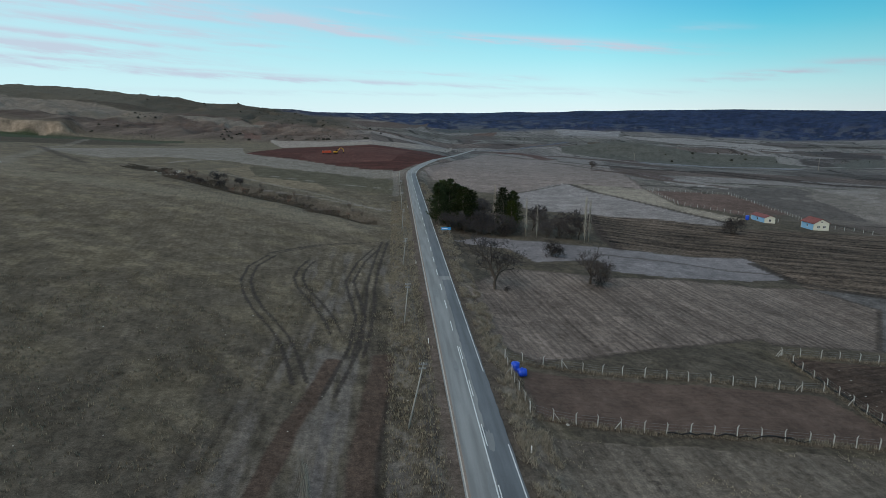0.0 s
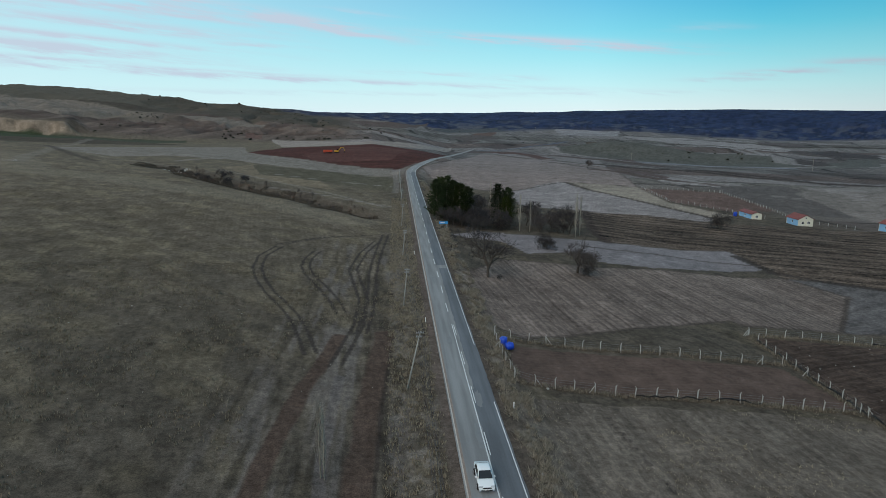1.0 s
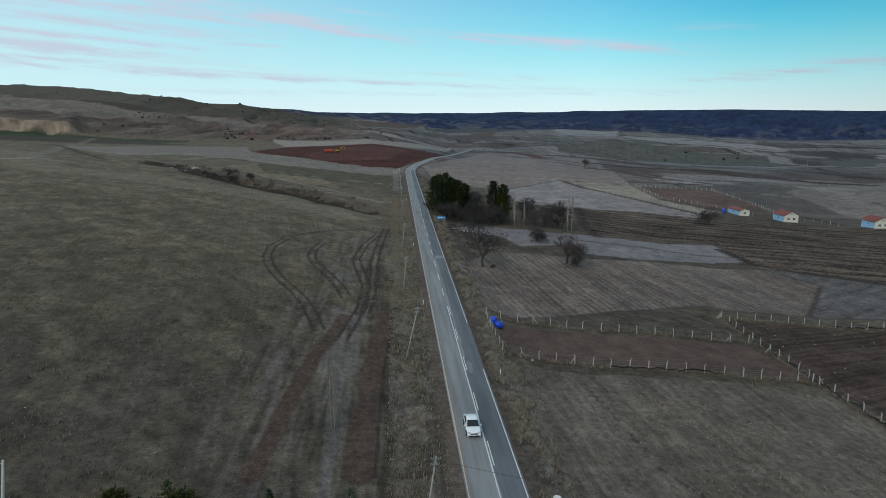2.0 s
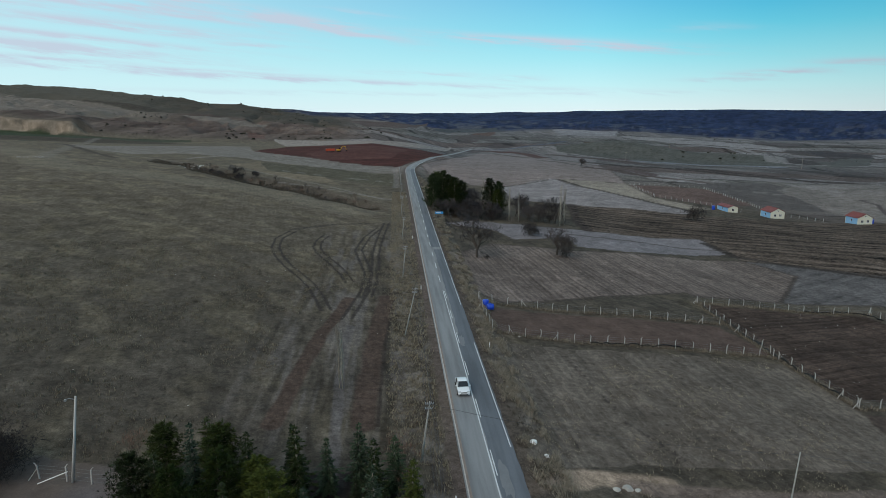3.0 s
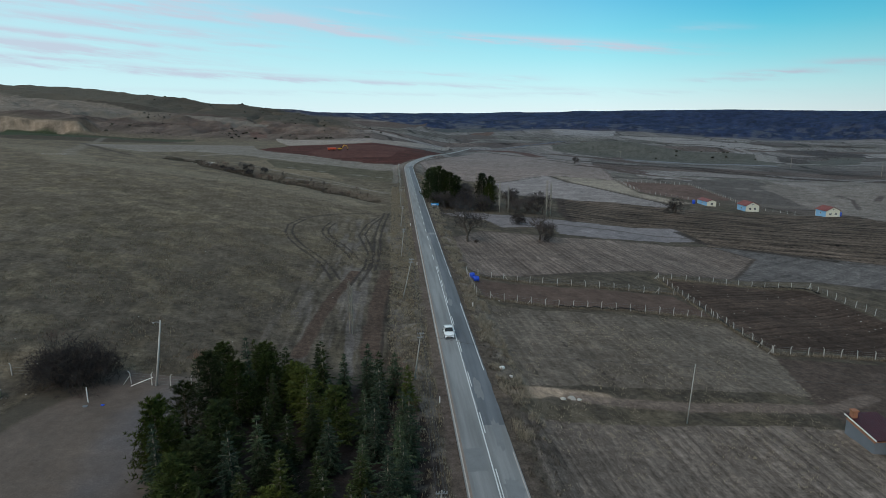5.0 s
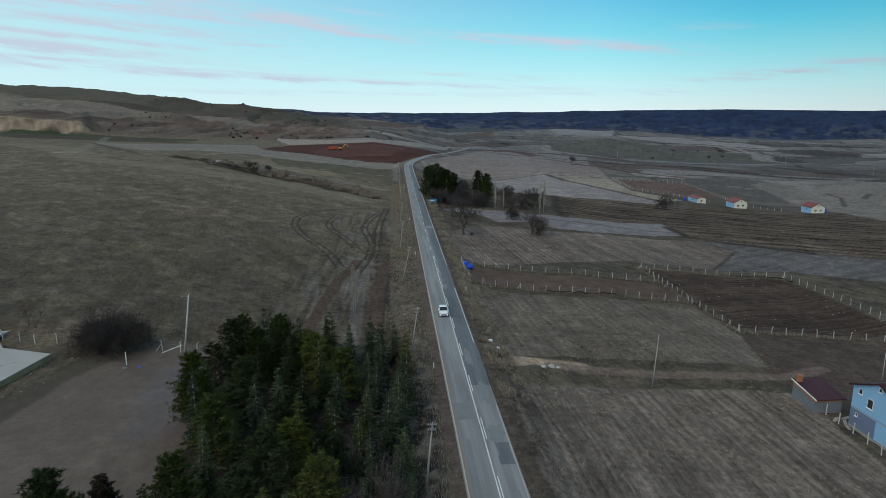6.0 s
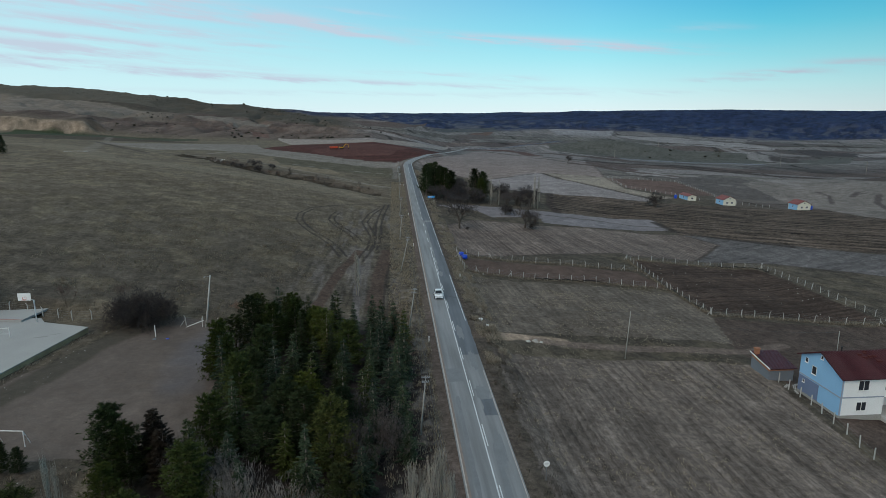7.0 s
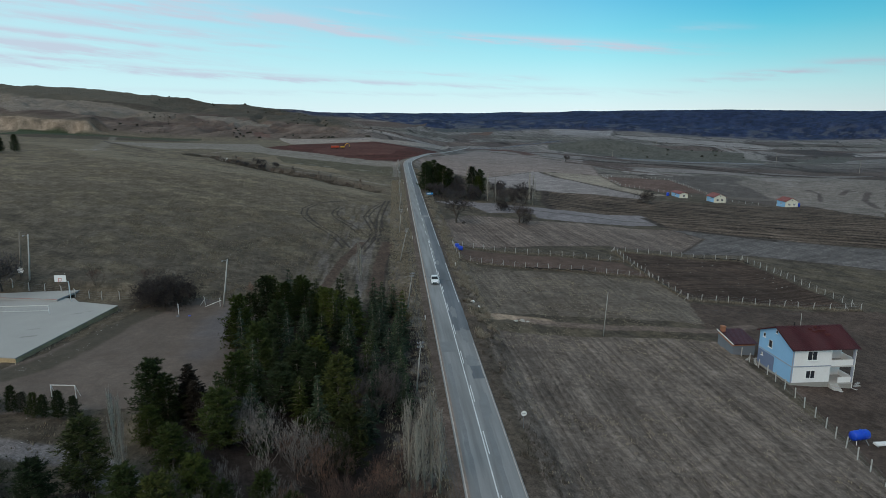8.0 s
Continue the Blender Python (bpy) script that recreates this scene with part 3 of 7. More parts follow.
    ("hill_red_cut", [(-278, 1200), (-249, 1210), (-212, 1042), (-246, 1063)], (0.125, 0.076, 0.056), 80, 9, 0.0),
    ("wheat_strip", [(-590, 964), (-522, 963), (-429, 913), (-439, 785), (-500, 740)], (0.042, 0.054, 0.027), 80, 9, 0.05),
    ("dark_brown_strip", [(-500, 735), (-439, 785), (-413, 879), (-321, 848), (-251, 786), (-281, 587), (-329, 587), (-370, 593)], (0.066, 0.052, 0.036), 80, 9, 0.1),
    ("red_field_core", [(-78, 529), (-55, 713), (-5, 741), (22, 772), (-3, 514), (-56, 458)], (0.092, 0.040, 0.030), 60, 9, 0.3),
    ("valley_dark_field", [(1017, 1482), (1178, 1590), (1067, 1296), (993, 1194), (863, 1146)], (0.064, 0.052, 0.045), 80, 9, 0.1),
    ("valley_dark_patch", [(560, 846), (700, 980), (621, 834), (555, 789)], (0.072, 0.060, 0.050), 80, 9, 0.1),
    ("chalky_patch", [(193, 439), (229, 487), (236, 430), (224, 401), (208, 408)], (0.25, 0.225, 0.19), 80, 9, 0.1),
    ("striped_far_field", [(632, 2463), (978, 2652), (813, 2231), (594, 2155)], (0.22, 0.20, 0.175), 80, 20, 0.3),
]
BROW = [(-240, 360), (-165, 275), (-143, 242), (-113, 238), (-81, 229), (-60, 228), (-42, 218), (-15, 195)]
DRY_MEADOW = (0.082, 0.070, 0.050)
FALLOW = [(0.20, 0.175, 0.146), (0.235, 0.205, 0.172), (0.17, 0.145, 0.118), (0.15, 0.132, 0.104), (0.12, 0.098, 0.080), (0.19, 0.166, 0.136), (0.215, 0.188, 0.157), (0.14, 0.105, 0.082)]
# ridge scrub with the blue of distance haze mixed into the albedo
HAZY_SCRUB = (0.025, 0.036, 0.068)


def ground_tint(x, y, z):
    col = np.empty(x.shape + (3,))
    col[:] = DRY_MEADOW
    patch = fbm(x / 22, y / 30, 4, 51)
    col *= (1 + 0.13 * patch)[..., None]
    yellow = smooth(-0.1, 0.5, fbm(x / 5 + y / 14, y / 7, 4, 61))
    col += yellow[..., None] * np.array((0.026, 0.021, 0.010))
    col *= (1 + 0.50 * fbm(x / 2.0 + 0.4 * y / 2.4, y / 2.6, 4, 53) * smooth(420, 200, y))[..., None]
    col *= (1 + 0.12 * fbm(x / 55 - y / 70, y / 25, 3, 55))[..., None]
    # upslope grass is paler; its extra lift paints in lens vignetting
    upper = smooth(40, 220, y - 0.35 * x) * smooth(8, -12, x)
    col = col * (1 + 0.42 * upper)[..., None] + upper[..., None] * np.array((0.014, 0.008, 0.0))
    # patchwork of far fields in the valley
    wob = 18 * fbm(x / 160, y / 160, 3, 71)
    skew = x + 0.35 * y
    cell_y = np.floor((np.log(np.maximum(y + wob, 60)) * 7.5) + 0.25 * vnoise(x / 700, y / 700, 73))
    cell_x = np.floor((skew + wob) / (70 + 0.13 * np.maximum(y, 100)) + cell_y * 0.37)
    gy = (np.log(np.maximum(y + wob, 60)) * 7.5) + 0.25 * vnoise(x / 700, y / 700, 73)
    gx = (skew + wob) / (70 + 0.13 * np.maximum(y, 100)) + cell_y * 0.37
    ey, ex = np.minimum(gy - np.floor(gy), np.ceil(gy) - gy), np.minimum(gx - np.floor(gx), np.ceil(gx) - gx)
    hedge = np.maximum(smooth(0.045, 0.02, ey), smooth(0.03, 0.012, ex)) * (vnoise(cell_x * 1.7 + 0.3, cell_y * 2.3, 75) > -0.35)
    key = (cell_x * 7919 + cell_y * 104729).astype(np.int64) % 8191
    far = np.array(FALLOW)[(key * 2654435761 % 4294967296) % len(FALLOW)]
    stripe = vnoise((x + 0.6 * y) / (4 + y / 160), y / 300, 76) + 1.3 * vnoise((y + 0.35 * x) / (5 + y / 22), x / 420, 78)
    far = far * (0.86 + 0.45 * fbm(x / 45, y / 120, 5, 77) + 0.12 * stripe)[..., None] * (1 - 0.62 * hedge)[..., None]
    w = smooth(330, 420, y) * smooth(-0.16, -0.05, x / np.maximum(y, 1))
    w = np.maximum(w, smooth(170, 240, x) * smooth(60, 140, y))
    col = col * (1 - w[..., None]) + far * w[..., None]
    # hill on the left: thin pasture, bare cuts, pale cliff
    ux = x / np.maximum(y, 1)
    hw = smooth(960, 1080, y) * smooth(-0.03, -0.12, ux)
    hc = np.array((0.118, 0.090, 0.067)) * (1 + 0.6 * fbm(x / 42, z / 9, 5, 81) + 0.5 * fbm(x / 11, z / 3.5, 3, 82))[..., None]
    col = col * (1 - hw[..., None]) + hc * hw[..., None]
    rug = np.abs(fbm(x / 75, y / 120, 4, 23))
    cut = (0.55 * smooth(0.16, 0.04, rug))[..., None]
    hc = hc * (1 - cut) + np.array((0.082, 0.056, 0.045)) * cut
    col = col * (1 - hw[..., None]) + hc * hw[..., None]
    top = hw * smooth(1250, 1290, y + 60 * fbm(x / 200, y / 200, 2, 83)) * smooth(-0.30, -0.42, ux)
    col = col * (1 - top[..., None]) + np.array((0.185, 0.155, 0.112)) * top[..., None]
    dark = hw * smooth(1420, 1480, y + 60 * fbm(x / 150, y / 150, 3, 85))
    col = col * (1 - 0.7 * dark[..., None]) + np.array((0.070, 0.066, 0.046)) * 0.7 * dark[..., None]
    cl = smooth(952, 958, y) * smooth(1000, 990, y) * smooth(-0.468, -0.492, ux + 0.012 * vnoise(y / 9, x / 60, 33)) * smooth(-0.42, -0.12, fbm(x / 30, z / 8, 3, 87))
    cl = np.clip(cl, 0, 1)
    col = col * (1 - cl[..., None]) + np.array((0.25, 0.195, 0.130)) * (1 + 0.7 * fbm(x / 16, z / 4, 3, 88))[..., None] * cl[..., None]
    # scrub on the far ridge, blued in its colour to imitate distance haze
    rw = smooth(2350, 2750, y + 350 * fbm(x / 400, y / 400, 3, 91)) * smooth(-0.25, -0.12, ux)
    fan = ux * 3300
    rc = np.array(HAZY_SCRUB) * np.maximum(0.4, 1 + 0.45 * fbm(fan / 60, y / 110, 4, 93) + 0.6 * fbm(fan / 17, y / 42, 3, 92))[..., None]
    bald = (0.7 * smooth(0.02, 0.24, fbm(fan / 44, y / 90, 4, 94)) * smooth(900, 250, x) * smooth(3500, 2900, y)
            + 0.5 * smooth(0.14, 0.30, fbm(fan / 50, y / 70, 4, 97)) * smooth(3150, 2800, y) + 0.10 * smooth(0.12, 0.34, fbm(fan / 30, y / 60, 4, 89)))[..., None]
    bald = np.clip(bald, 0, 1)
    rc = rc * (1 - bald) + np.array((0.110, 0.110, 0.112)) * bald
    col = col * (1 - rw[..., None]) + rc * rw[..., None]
    # named fields with their rows
    rows = np.stack([x / 0.8 + 0.25 * y, y / 5, np.full(x.shape, 0.12)], -1)
    rows[..., 2] += 0.25 * smooth(330, 420, y) * smooth(-0.16, -0.05, ux)
    rows[..., 2] *= smooth(2500, 2100, y) * (1 - hw)
    rows[..., 0] = np.where(y > 380, (x + 0.6 * y) / (2 + y / 250), rows[..., 0])
    rows[..., 1] = np.where(y > 380, y / 120, rows[..., 1])
    wx, wy = x + 0.8 * fbm(x / 5, y / 5, 3, 95), y + 0.8 * fbm(x / 5, y / 5, 3, 96)
    bent = 4 * smooth(220, 400, y)
    wx, wy = wx + bent * fbm(x / 50, y / 90, 2, 98), wy + bent * fbm(x / 50, y / 90, 2, 99)
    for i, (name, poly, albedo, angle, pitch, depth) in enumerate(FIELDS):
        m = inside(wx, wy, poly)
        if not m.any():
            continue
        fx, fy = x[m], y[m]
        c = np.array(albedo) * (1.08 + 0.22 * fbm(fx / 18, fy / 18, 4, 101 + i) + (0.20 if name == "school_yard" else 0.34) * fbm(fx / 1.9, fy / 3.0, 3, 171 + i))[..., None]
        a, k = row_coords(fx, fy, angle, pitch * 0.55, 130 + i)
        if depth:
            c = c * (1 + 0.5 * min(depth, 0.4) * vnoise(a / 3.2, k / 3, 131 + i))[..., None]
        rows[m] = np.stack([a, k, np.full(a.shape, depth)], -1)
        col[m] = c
    return col, rows


def paint_line(col, x, y, line, half, albedo, amount, seed):
    d = along(x, y, line) + 0.35 * half * fbm(x / 3, y / 6, 3, seed)
    w = (amount * smooth(half * 1.25, half * 0.75, d))[..., None]
    return col * (1 - w) + np.array(albedo) * w


def ground_marks(col, x, y):
    """Bare strips, wheel ruts, dirt tracks and verges."""
    soil, mud = (0.084, 0.060, 0.043), (0.050, 0.042, 0.034)
    # churned ground between slope and road
    churn = smooth(-26, -14, x) * smooth(2.5, 0, x) * smooth(20, 40, y) * smooth(175, 140, y)
    streak = fbm(x / 0.9 + 0.5 * vnoise(x / 8, y / 15, 5), y / 16, 3, 201)
    col = col * (1 + (churn * 0.75 * streak)[..., None])
    pale_c = (churn * 0.6 * smooth(0.0, 0.4, fbm(x / 1.6, y / 14, 3, 203)))[..., None]
    col = col * (1 - pale_c) + np.array((0.165, 0.146, 0.12)) * pale_c
    col = paint_line(col, x, y, [(-9.4, 86), (-10.0, 80), (-12.4, 66), (-13.2, 58), (-14.2, 42), (-14.8, 35)], 1.15, soil, 1.0, 211)
    col = paint_line(col, x, y, [(-2.2, 88), (-2.6, 80), (-3.8, 62), (-4.1, 50), (-4.2, 42), (-4.4, 36)], 1.55, soil, 1.0, 213)
    col = paint_line(col, x, y, [(-0.8, 86), (-2.1, 62), (-2.4, 50), (-2.6, 36)], 0.22, (0.045, 0.036, 0.028), 0.8, 214)
    col = paint_line(col, x, y, [(-8, 70), (-8.2, 50), (-7, 25)], 0.7, (0.15, 0.135, 0.118), 0.6, 215)
    ruts = [[(-29.5, 148), (-31.5, 136), (-30.5, 125), (-28, 116), (-24.5, 107.5), (-22, 103), (-18.8, 96.5), (-17, 92), (-14.6, 84), (-13, 78)], [(-20, 146), (-21, 138), (-20.8, 130), (-19, 123), (-16.2, 116.5), (-14, 111), (-11.6, 104), (-10, 98)],
            [(-3, 175), (-4.4, 152), (-5, 140), (-5.3, 126), (-5, 114), (-5.2, 100), (-6, 88)], [(-5, 166), (-8.5, 148), (-10, 130), (-8, 117), (-6.4, 107), (-6.6, 92), (-9, 74)], [(-30, 150), (-20, 165), (-8, 172)]]
    for i, r in enumerate(ruts):
        for s in (-0.85, 0.85):
            col = paint_line(col, x, y, [(a + s, b + 0.4 * s) for a, b in r], 0.32, mud, 0.85, 221 + i)
    # dark banks between the worked fields
    for i, (name, outline, *_) in enumerate(FIELDS):
        if name in ("stubble", "tan_stubble", "ploughed_field", "furrowed_field", "grey_pasture", "pinkish_fallow"):
            col = paint_line(col, x, y, outline + outline[:1], 0.9 if name == "pinkish_fallow" else 0.6, (0.066, 0.054, 0.042), 0.55, 290 + i)
    # dirt lane that leaves the road
    col = paint_line(col, x, y, [(13, 23), (20, 26.5), (28, 26)], 1.6, (0.32, 0.245, 0.165), 0.95, 231)
    col = paint_line(col, x, y, [(24, 25.5), (41, 23.5), (62, 25), (72, 30)], 1.3, (0.17, 0.132, 0.10), 0.8, 232)
    # lane by the school
    col = paint_line(col, x, y, [(-80, -20), (-50, -23), (-37, -25.5), (-31.5, -26.5), (-27, -30), (-20, -36), (5, -46)], 1.7, (0.19, 0.176, 0.16), 0.9, 233)
    # grey trodden patch and dark olive strip in the schoolyard
    grey_ = (0.7 * smooth(7, 2, np.hypot((x + 27) / 1.0, (y - 12) / 2.4) + 2.5 * fbm(x / 4, y / 6, 3, 234)) * inside(x, y, [(-40, -18), (-21, -18), (-21, 27), (-40, 27)]))[..., None]
    col = col * (1 - grey_) + np.array((0.122, 0.118, 0.115)) * grey_
    col = paint_line(col, x, y, [(-56, -14), (-47, -4), (-44, 8), (-42.5, 17), (-40, 22)], 2.0, (0.062, 0.058, 0.040), 0.7, 235)
    # boundary strips and paths far off
    col = paint_line(col, x, y, [(112, 392), (116, 350), (147, 258)], 2.0, (0.050, 0.040, 0.031), 0.9, 241)
    col = paint_line(col, x, y, [(71, 190), (74, 215), (86, 264)], 2.2, (0.050, 0.037, 0.028), 0.85, 242)
    col = paint_line(col, x, y, [(110, 178), (109, 156), (117, 147), (140, 130)], 1.6, (0.042, 0.034, 0.026), 0.9, 243)
    col = paint_line(col, x, y, [(60, 178), (85, 174), (110, 164)], 0.7, (0.085, 0.070, 0.058), 0.85, 244)
    col = paint_line(col, x, y, [(0, 425), (1, 330), (0.5, 280)], 1.5, (0.22, 0.20, 0.17), 0.4, 245)
    col = paint_line(col, x, y, [(-92, 318), (-60, 290), (-30, 262), (-4, 232)], 1.2, (0.24, 0.215, 0.165), 0.6, 246)
    col = paint_line(col, x, y, [(-230, 420), (-150, 330), (-95, 300)], 1.3, (0.22, 0.20, 0.15), 0.5, 247)
    col = paint_line(col, x, y, BROW, 10.0, (0.20, 0.172, 0.118), 0.5, 248)
    # banks and tracks across the far fallow
    col = paint_line(col, x, y, [(165, 1200), (219, 1249), (278, 1308), (371, 1489), (499, 1784)], 9.0, (0.10, 0.105, 0.118), 0.9, 278)
    col = paint_line(col, x, y, [(160, 651), (174, 586), (185, 550)], 3.5, (0.075, 0.066, 0.052), 0.85, 279)
    col = paint_line(col, x, y, [(211, 629), (273, 605), (297, 540), (345, 492), (407, 485)], 3.2, (0.08, 0.064, 0.052), 0.9, 280)
    col = paint_line(col, x, y, [(214, 645), (276, 620), (301, 552), (350, 502), (412, 495)], 3.0, (0.25, 0.215, 0.175), 0.7, 281)
    col = paint_line(col, x, y, [(255, 920), (302, 846), (334, 776), (405, 764), (478, 758), (620, 820)], 5.0, (0.26, 0.23, 0.19), 0.7, 282)
    col = paint_line(col, x, y, [(150, 905), (186, 693), (205, 615), (302, 640), (369, 554), (440, 500)], 5.0, (0.085, 0.066, 0.052), 0.8, 271)
    col = paint_line(col, x, y, [(160, 640), (210, 560), (290, 520), (380, 470)], 4.0, (0.10, 0.072, 0.056), 0.7, 272)
    col = paint_line(col, x, y, [(800, 2058), (879, 1712), (824, 1390), (848, 1280), (930, 1180)], 5.0, (0.24, 0.20, 0.16), 0.7, 273)
    col = paint_line(col, x, y, [(308, 319), (331, 344), (336, 330), (298, 285), (270, 240)], 2.0, (0.075, 0.06, 0.05), 0.8, 274)
    col = paint_line(col, x, y, [(304, 350), (296, 325), (262, 276)], 1.4, (0.075, 0.06, 0.05), 0.8, 275)
    col = paint_line(col, x, y, [(-160, 268), (-200, 372), (-290, 590), (-420, 900)], 3.5, (0.20, 0.175, 0.135), 0.5, 276)
    bank, chalk = (0.050, 0.037, 0.029), (0.27, 0.24, 0.20)
    for i, (way, half, tone, amount) in enumerate((
            ([(226, 873), (268, 826), (310, 792), (303, 675)], 16, (0.085, 0.060, 0.047), 0.9),
            ([(216, 645), (230, 588), (276, 588), (300, 559), (316, 519), (343, 514), (364, 486), (409, 487)], 11, bank, 0.9),
            ([(147, 1061), (174, 947)], 11, (0.085, 0.040, 0.030), 0.85),
            ([(183, 971), (199, 900), (190, 760)], 10, (0.085, 0.040, 0.030), 0.85),
            ([(276, 614), (319, 604), (333, 557), (365, 531)], 8, bank, 0.85),
            ([(181, 540), (198, 519), (201, 467), (213, 435), (227, 414)], 8, (0.080, 0.054, 0.041), 0.9),
            ([(762, 1672), (834, 1624), (890, 1530), (932, 1488)], 22, bank, 0.8),
            ([(962, 1968), (1015, 1776)], 26, bank, 0.75),
            ([(1093, 1748), (1094, 1657), (1352, 1779), (1464, 1766)], 24, bank, 0.75),
            ([(343, 818), (396, 796), (437, 772), (502, 755)], 14, (0.20, 0.195, 0.19), 0.85),
            ([(836, 1513), (770, 1277), (549, 840), (578, 820)], 8, chalk, 0.7),
            ([(900, 1572), (787, 1264), (569, 844)], 7, chalk, 0.7),
            ([(-63, 326), (-39, 315), (-16, 312), (-2, 305)], 0.9, chalk, 0.6),
            ([(-56, 262), (-31, 251), (-13, 241), (-2, 235)], 1.0, chalk, 0.55),
            ([(-118, 339), (-116, 375), (-111, 410)], 1.6, chalk, 0.5),
            ([(-252, 462), (-172, 339), (-142, 299)], 2.2, (0.060, 0.050, 0.040), 0.75))):
        col = paint_line(col, x, y, way, half, tone, amount, 310 + i)
    # wheel tracks on the strip between the poles and the road
    for o in (3.4, 4.3):
        col = paint_line(col, x, y, [(o + 0.3, 120), (o, 66), (o - 0.1, 20), (o + 0.2, -44)], 0.22, (0.055, 0.046, 0.038), 0.7, 330)
    tufted = (smooth(-2.0, 0.0, x) * smooth(5.6, 4.6, x) * smooth(300, 200, y) * smooth(0.02, 0.35, fbm(x / 1.5, y / 2.2, 4, 331)))[..., None]
    col = col * (1 - 0.6 * tufted) + np.array((0.20, 0.178, 0.14)) * 0.6 * tufted
    pale_ = (0.6 * smooth(0.12, 0.3, fbm(x / 22, y / 30, 4, 277)) * inside(x, y, [(190, 420), (340, 470), (360, 400), (300, 330), (215, 380)]))[..., None]
    col = col * (1 - pale_) + np.array((0.27, 0.24, 0.20)) * pale_
    # scrubby dark ditch
    dd = np.abs(y - np.interp(x, DITCH_X, DITCH_Y) + 5 * fbm(x / 12, y / 12, 3, 249))
    w = (0.9 * np.exp(-(dd / 13) ** 2) * smooth(-140, -105, x) * smooth(0, -14, x) * (0.75 + 0.7 * fbm(x / 5, y / 6, 3, 251)))[..., None]
    w = np.clip(w, 0, 1)
    col = col * (1 - w) + np.array((0.062, 0.051, 0.041)) * w
    # footprints of a worn path over the grass
    col = paint_line(col, x, y, [(27, 62), (28.5, 48), (29, 40), (33, 31)], 0.32, (0.06, 0.05, 0.04), 0.8 * (vnoise(x * 2.2, y * 1.4, 255) > 0.0), 255)
    # road verges: bare crumbly earth, then straw
    rx = np.interp(y, ROAD_Y, ROAD_X)
    off = x - rx
    verge = np.where(off < 0, smooth(5.0, 3.8, -off), smooth(6.0, 4.2, off)) * (y < 1250)
    edge = (verge * (0.75 + 0.4 * fbm(x / 1.2, y / 5, 3, 261)))[..., None]
    bare = np.where((off < 0)[..., None], np.array((0.125, 0.098, 0.076)), np.array((0.090, 0.074, 0.056)))
    col = col * (1 - np.clip(edge, 0, 1)) + bare * np.clip(edge, 0, 1)
    straw = smooth(4.2, 5.2, off) * smooth(9.0, 6.0, off) * (y < 380) * smooth(12, 35, y) * smooth(-0.25, 0.3, fbm(x / 1.6, y / 3, 3, 265))
    col = col * (1 - 0.8 * straw[..., None]) + np.array((0.19, 0.165, 0.125)) * 0.8 * straw[..., None]
    # distance haze put into the colour: valley fallow dims and cools far out
    far_haze = (smooth(12, 60, x) * smooth(260, 700, y))[..., None]
    return col * np.array((0.99, 0.98, 1.125)) * (1 + far_haze * np.array((-0.11, -0.05, 0.0)))


CALM = [(f[0], f[1], {"school_yard": 0.35, "fenced_bare_plot": 0.6, "red_field": 0.7, "bare_grey_strip": 0.7}[f[0]]) for f in FIELDS if f[0] in ("school_yard", "fenced_bare_plot", "red_field", "bare_grey_strip")]


def build_ground():
    ys = list(np.arange(-44, 73, 0.27))
    d = ys[-1]
    while d < 3950:
        cap = 8 if d < 2000 else 13
        d += max(0.27, min(cap, d * d / (36 * 1099) * 1.7))
        ys.append(d)
    ys += [4150, 4400, 4700, 4950]
    step, d, backs = 0.4, -44.0, []
    while d > -4500:
        d -= step
        step *= 1.28
        backs.append(d)
    ys = np.array(backs[::-1] + ys)
    us = np.concatenate([np.linspace(-0.66, -0.23, 130)[:-1], np.linspace(-0.23, 0.10, 236)[:-1], np.linspace(0.10, 0.90, 246)])
    w = np.maximum(ys, -44) + 100
    xs = us[None, :] * w[:, None]
    grow = np.cumsum(1.45 ** np.arange(18))
    grow = grow / grow[-1]
    left = xs[:, :1] - grow[::-1][None, :] * (4900 + xs[:, :1])
    right = xs[:, -1:] + grow[None, :] * (4900 - xs[:, -1:])
    x = np.concatenate([left, xs, right], axis=1)
    y = np.repeat(ys[:, None], x.shape[1], axis=1)
    z = land(x, y)
    col, rows = ground_tint(x, y, z)
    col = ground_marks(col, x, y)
    rough = smooth(3.4, 5.5, np.abs(x - np.interp(y, ROAD_Y, ROAD_X)))
    z = z + rough * 0.10 * fbm(x / 1.3, y / 1.3, 3, 301) * smooth(260, 150, y)
    nr, nc = x.shape
    co = np.stack([x, y, z], -1).reshape(-1, 3).astype(np.float32)
    idx = np.arange(nr * nc).reshape(nr, nc)
    quads = np.stack([idx[:-1, :-1], idx[:-1, 1:], idx[1:, 1:], idx[1:, :-1]], -1).reshape(-1, 4)
    me = bpy.data.meshes.new("ground")
    me.vertices.add(len(co)), me.loops.add(quads.size), me.polygons.add(len(quads))
    me.vertices.foreach_set("co", co.ravel())
    me.loops.foreach_set("vertex_index", quads.ravel().astype(np.int32))
    me.polygons.foreach_set("loop_start", np.arange(0, quads.size, 4, dtype=np.int32))
    me.polygons.foreach_set("use_smooth", np.ones(len(quads), bool))
    me.update(calc_edges=True)
    at = me.attributes.new("tint", "FLOAT_COLOR", "POINT")
    rgba = np.ones((len(co), 4), np.float32)
    # trodden or graded soil shows less tuft and clod than grassland
    calm = np.ones(x.shape, np.float32)
    for name, outline, calmness in CALM:
        calm[inside(x, y, outline)] = calmness
    rgba[:, 3] = calm.ravel()
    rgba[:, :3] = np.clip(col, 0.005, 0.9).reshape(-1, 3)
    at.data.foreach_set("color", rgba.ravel())
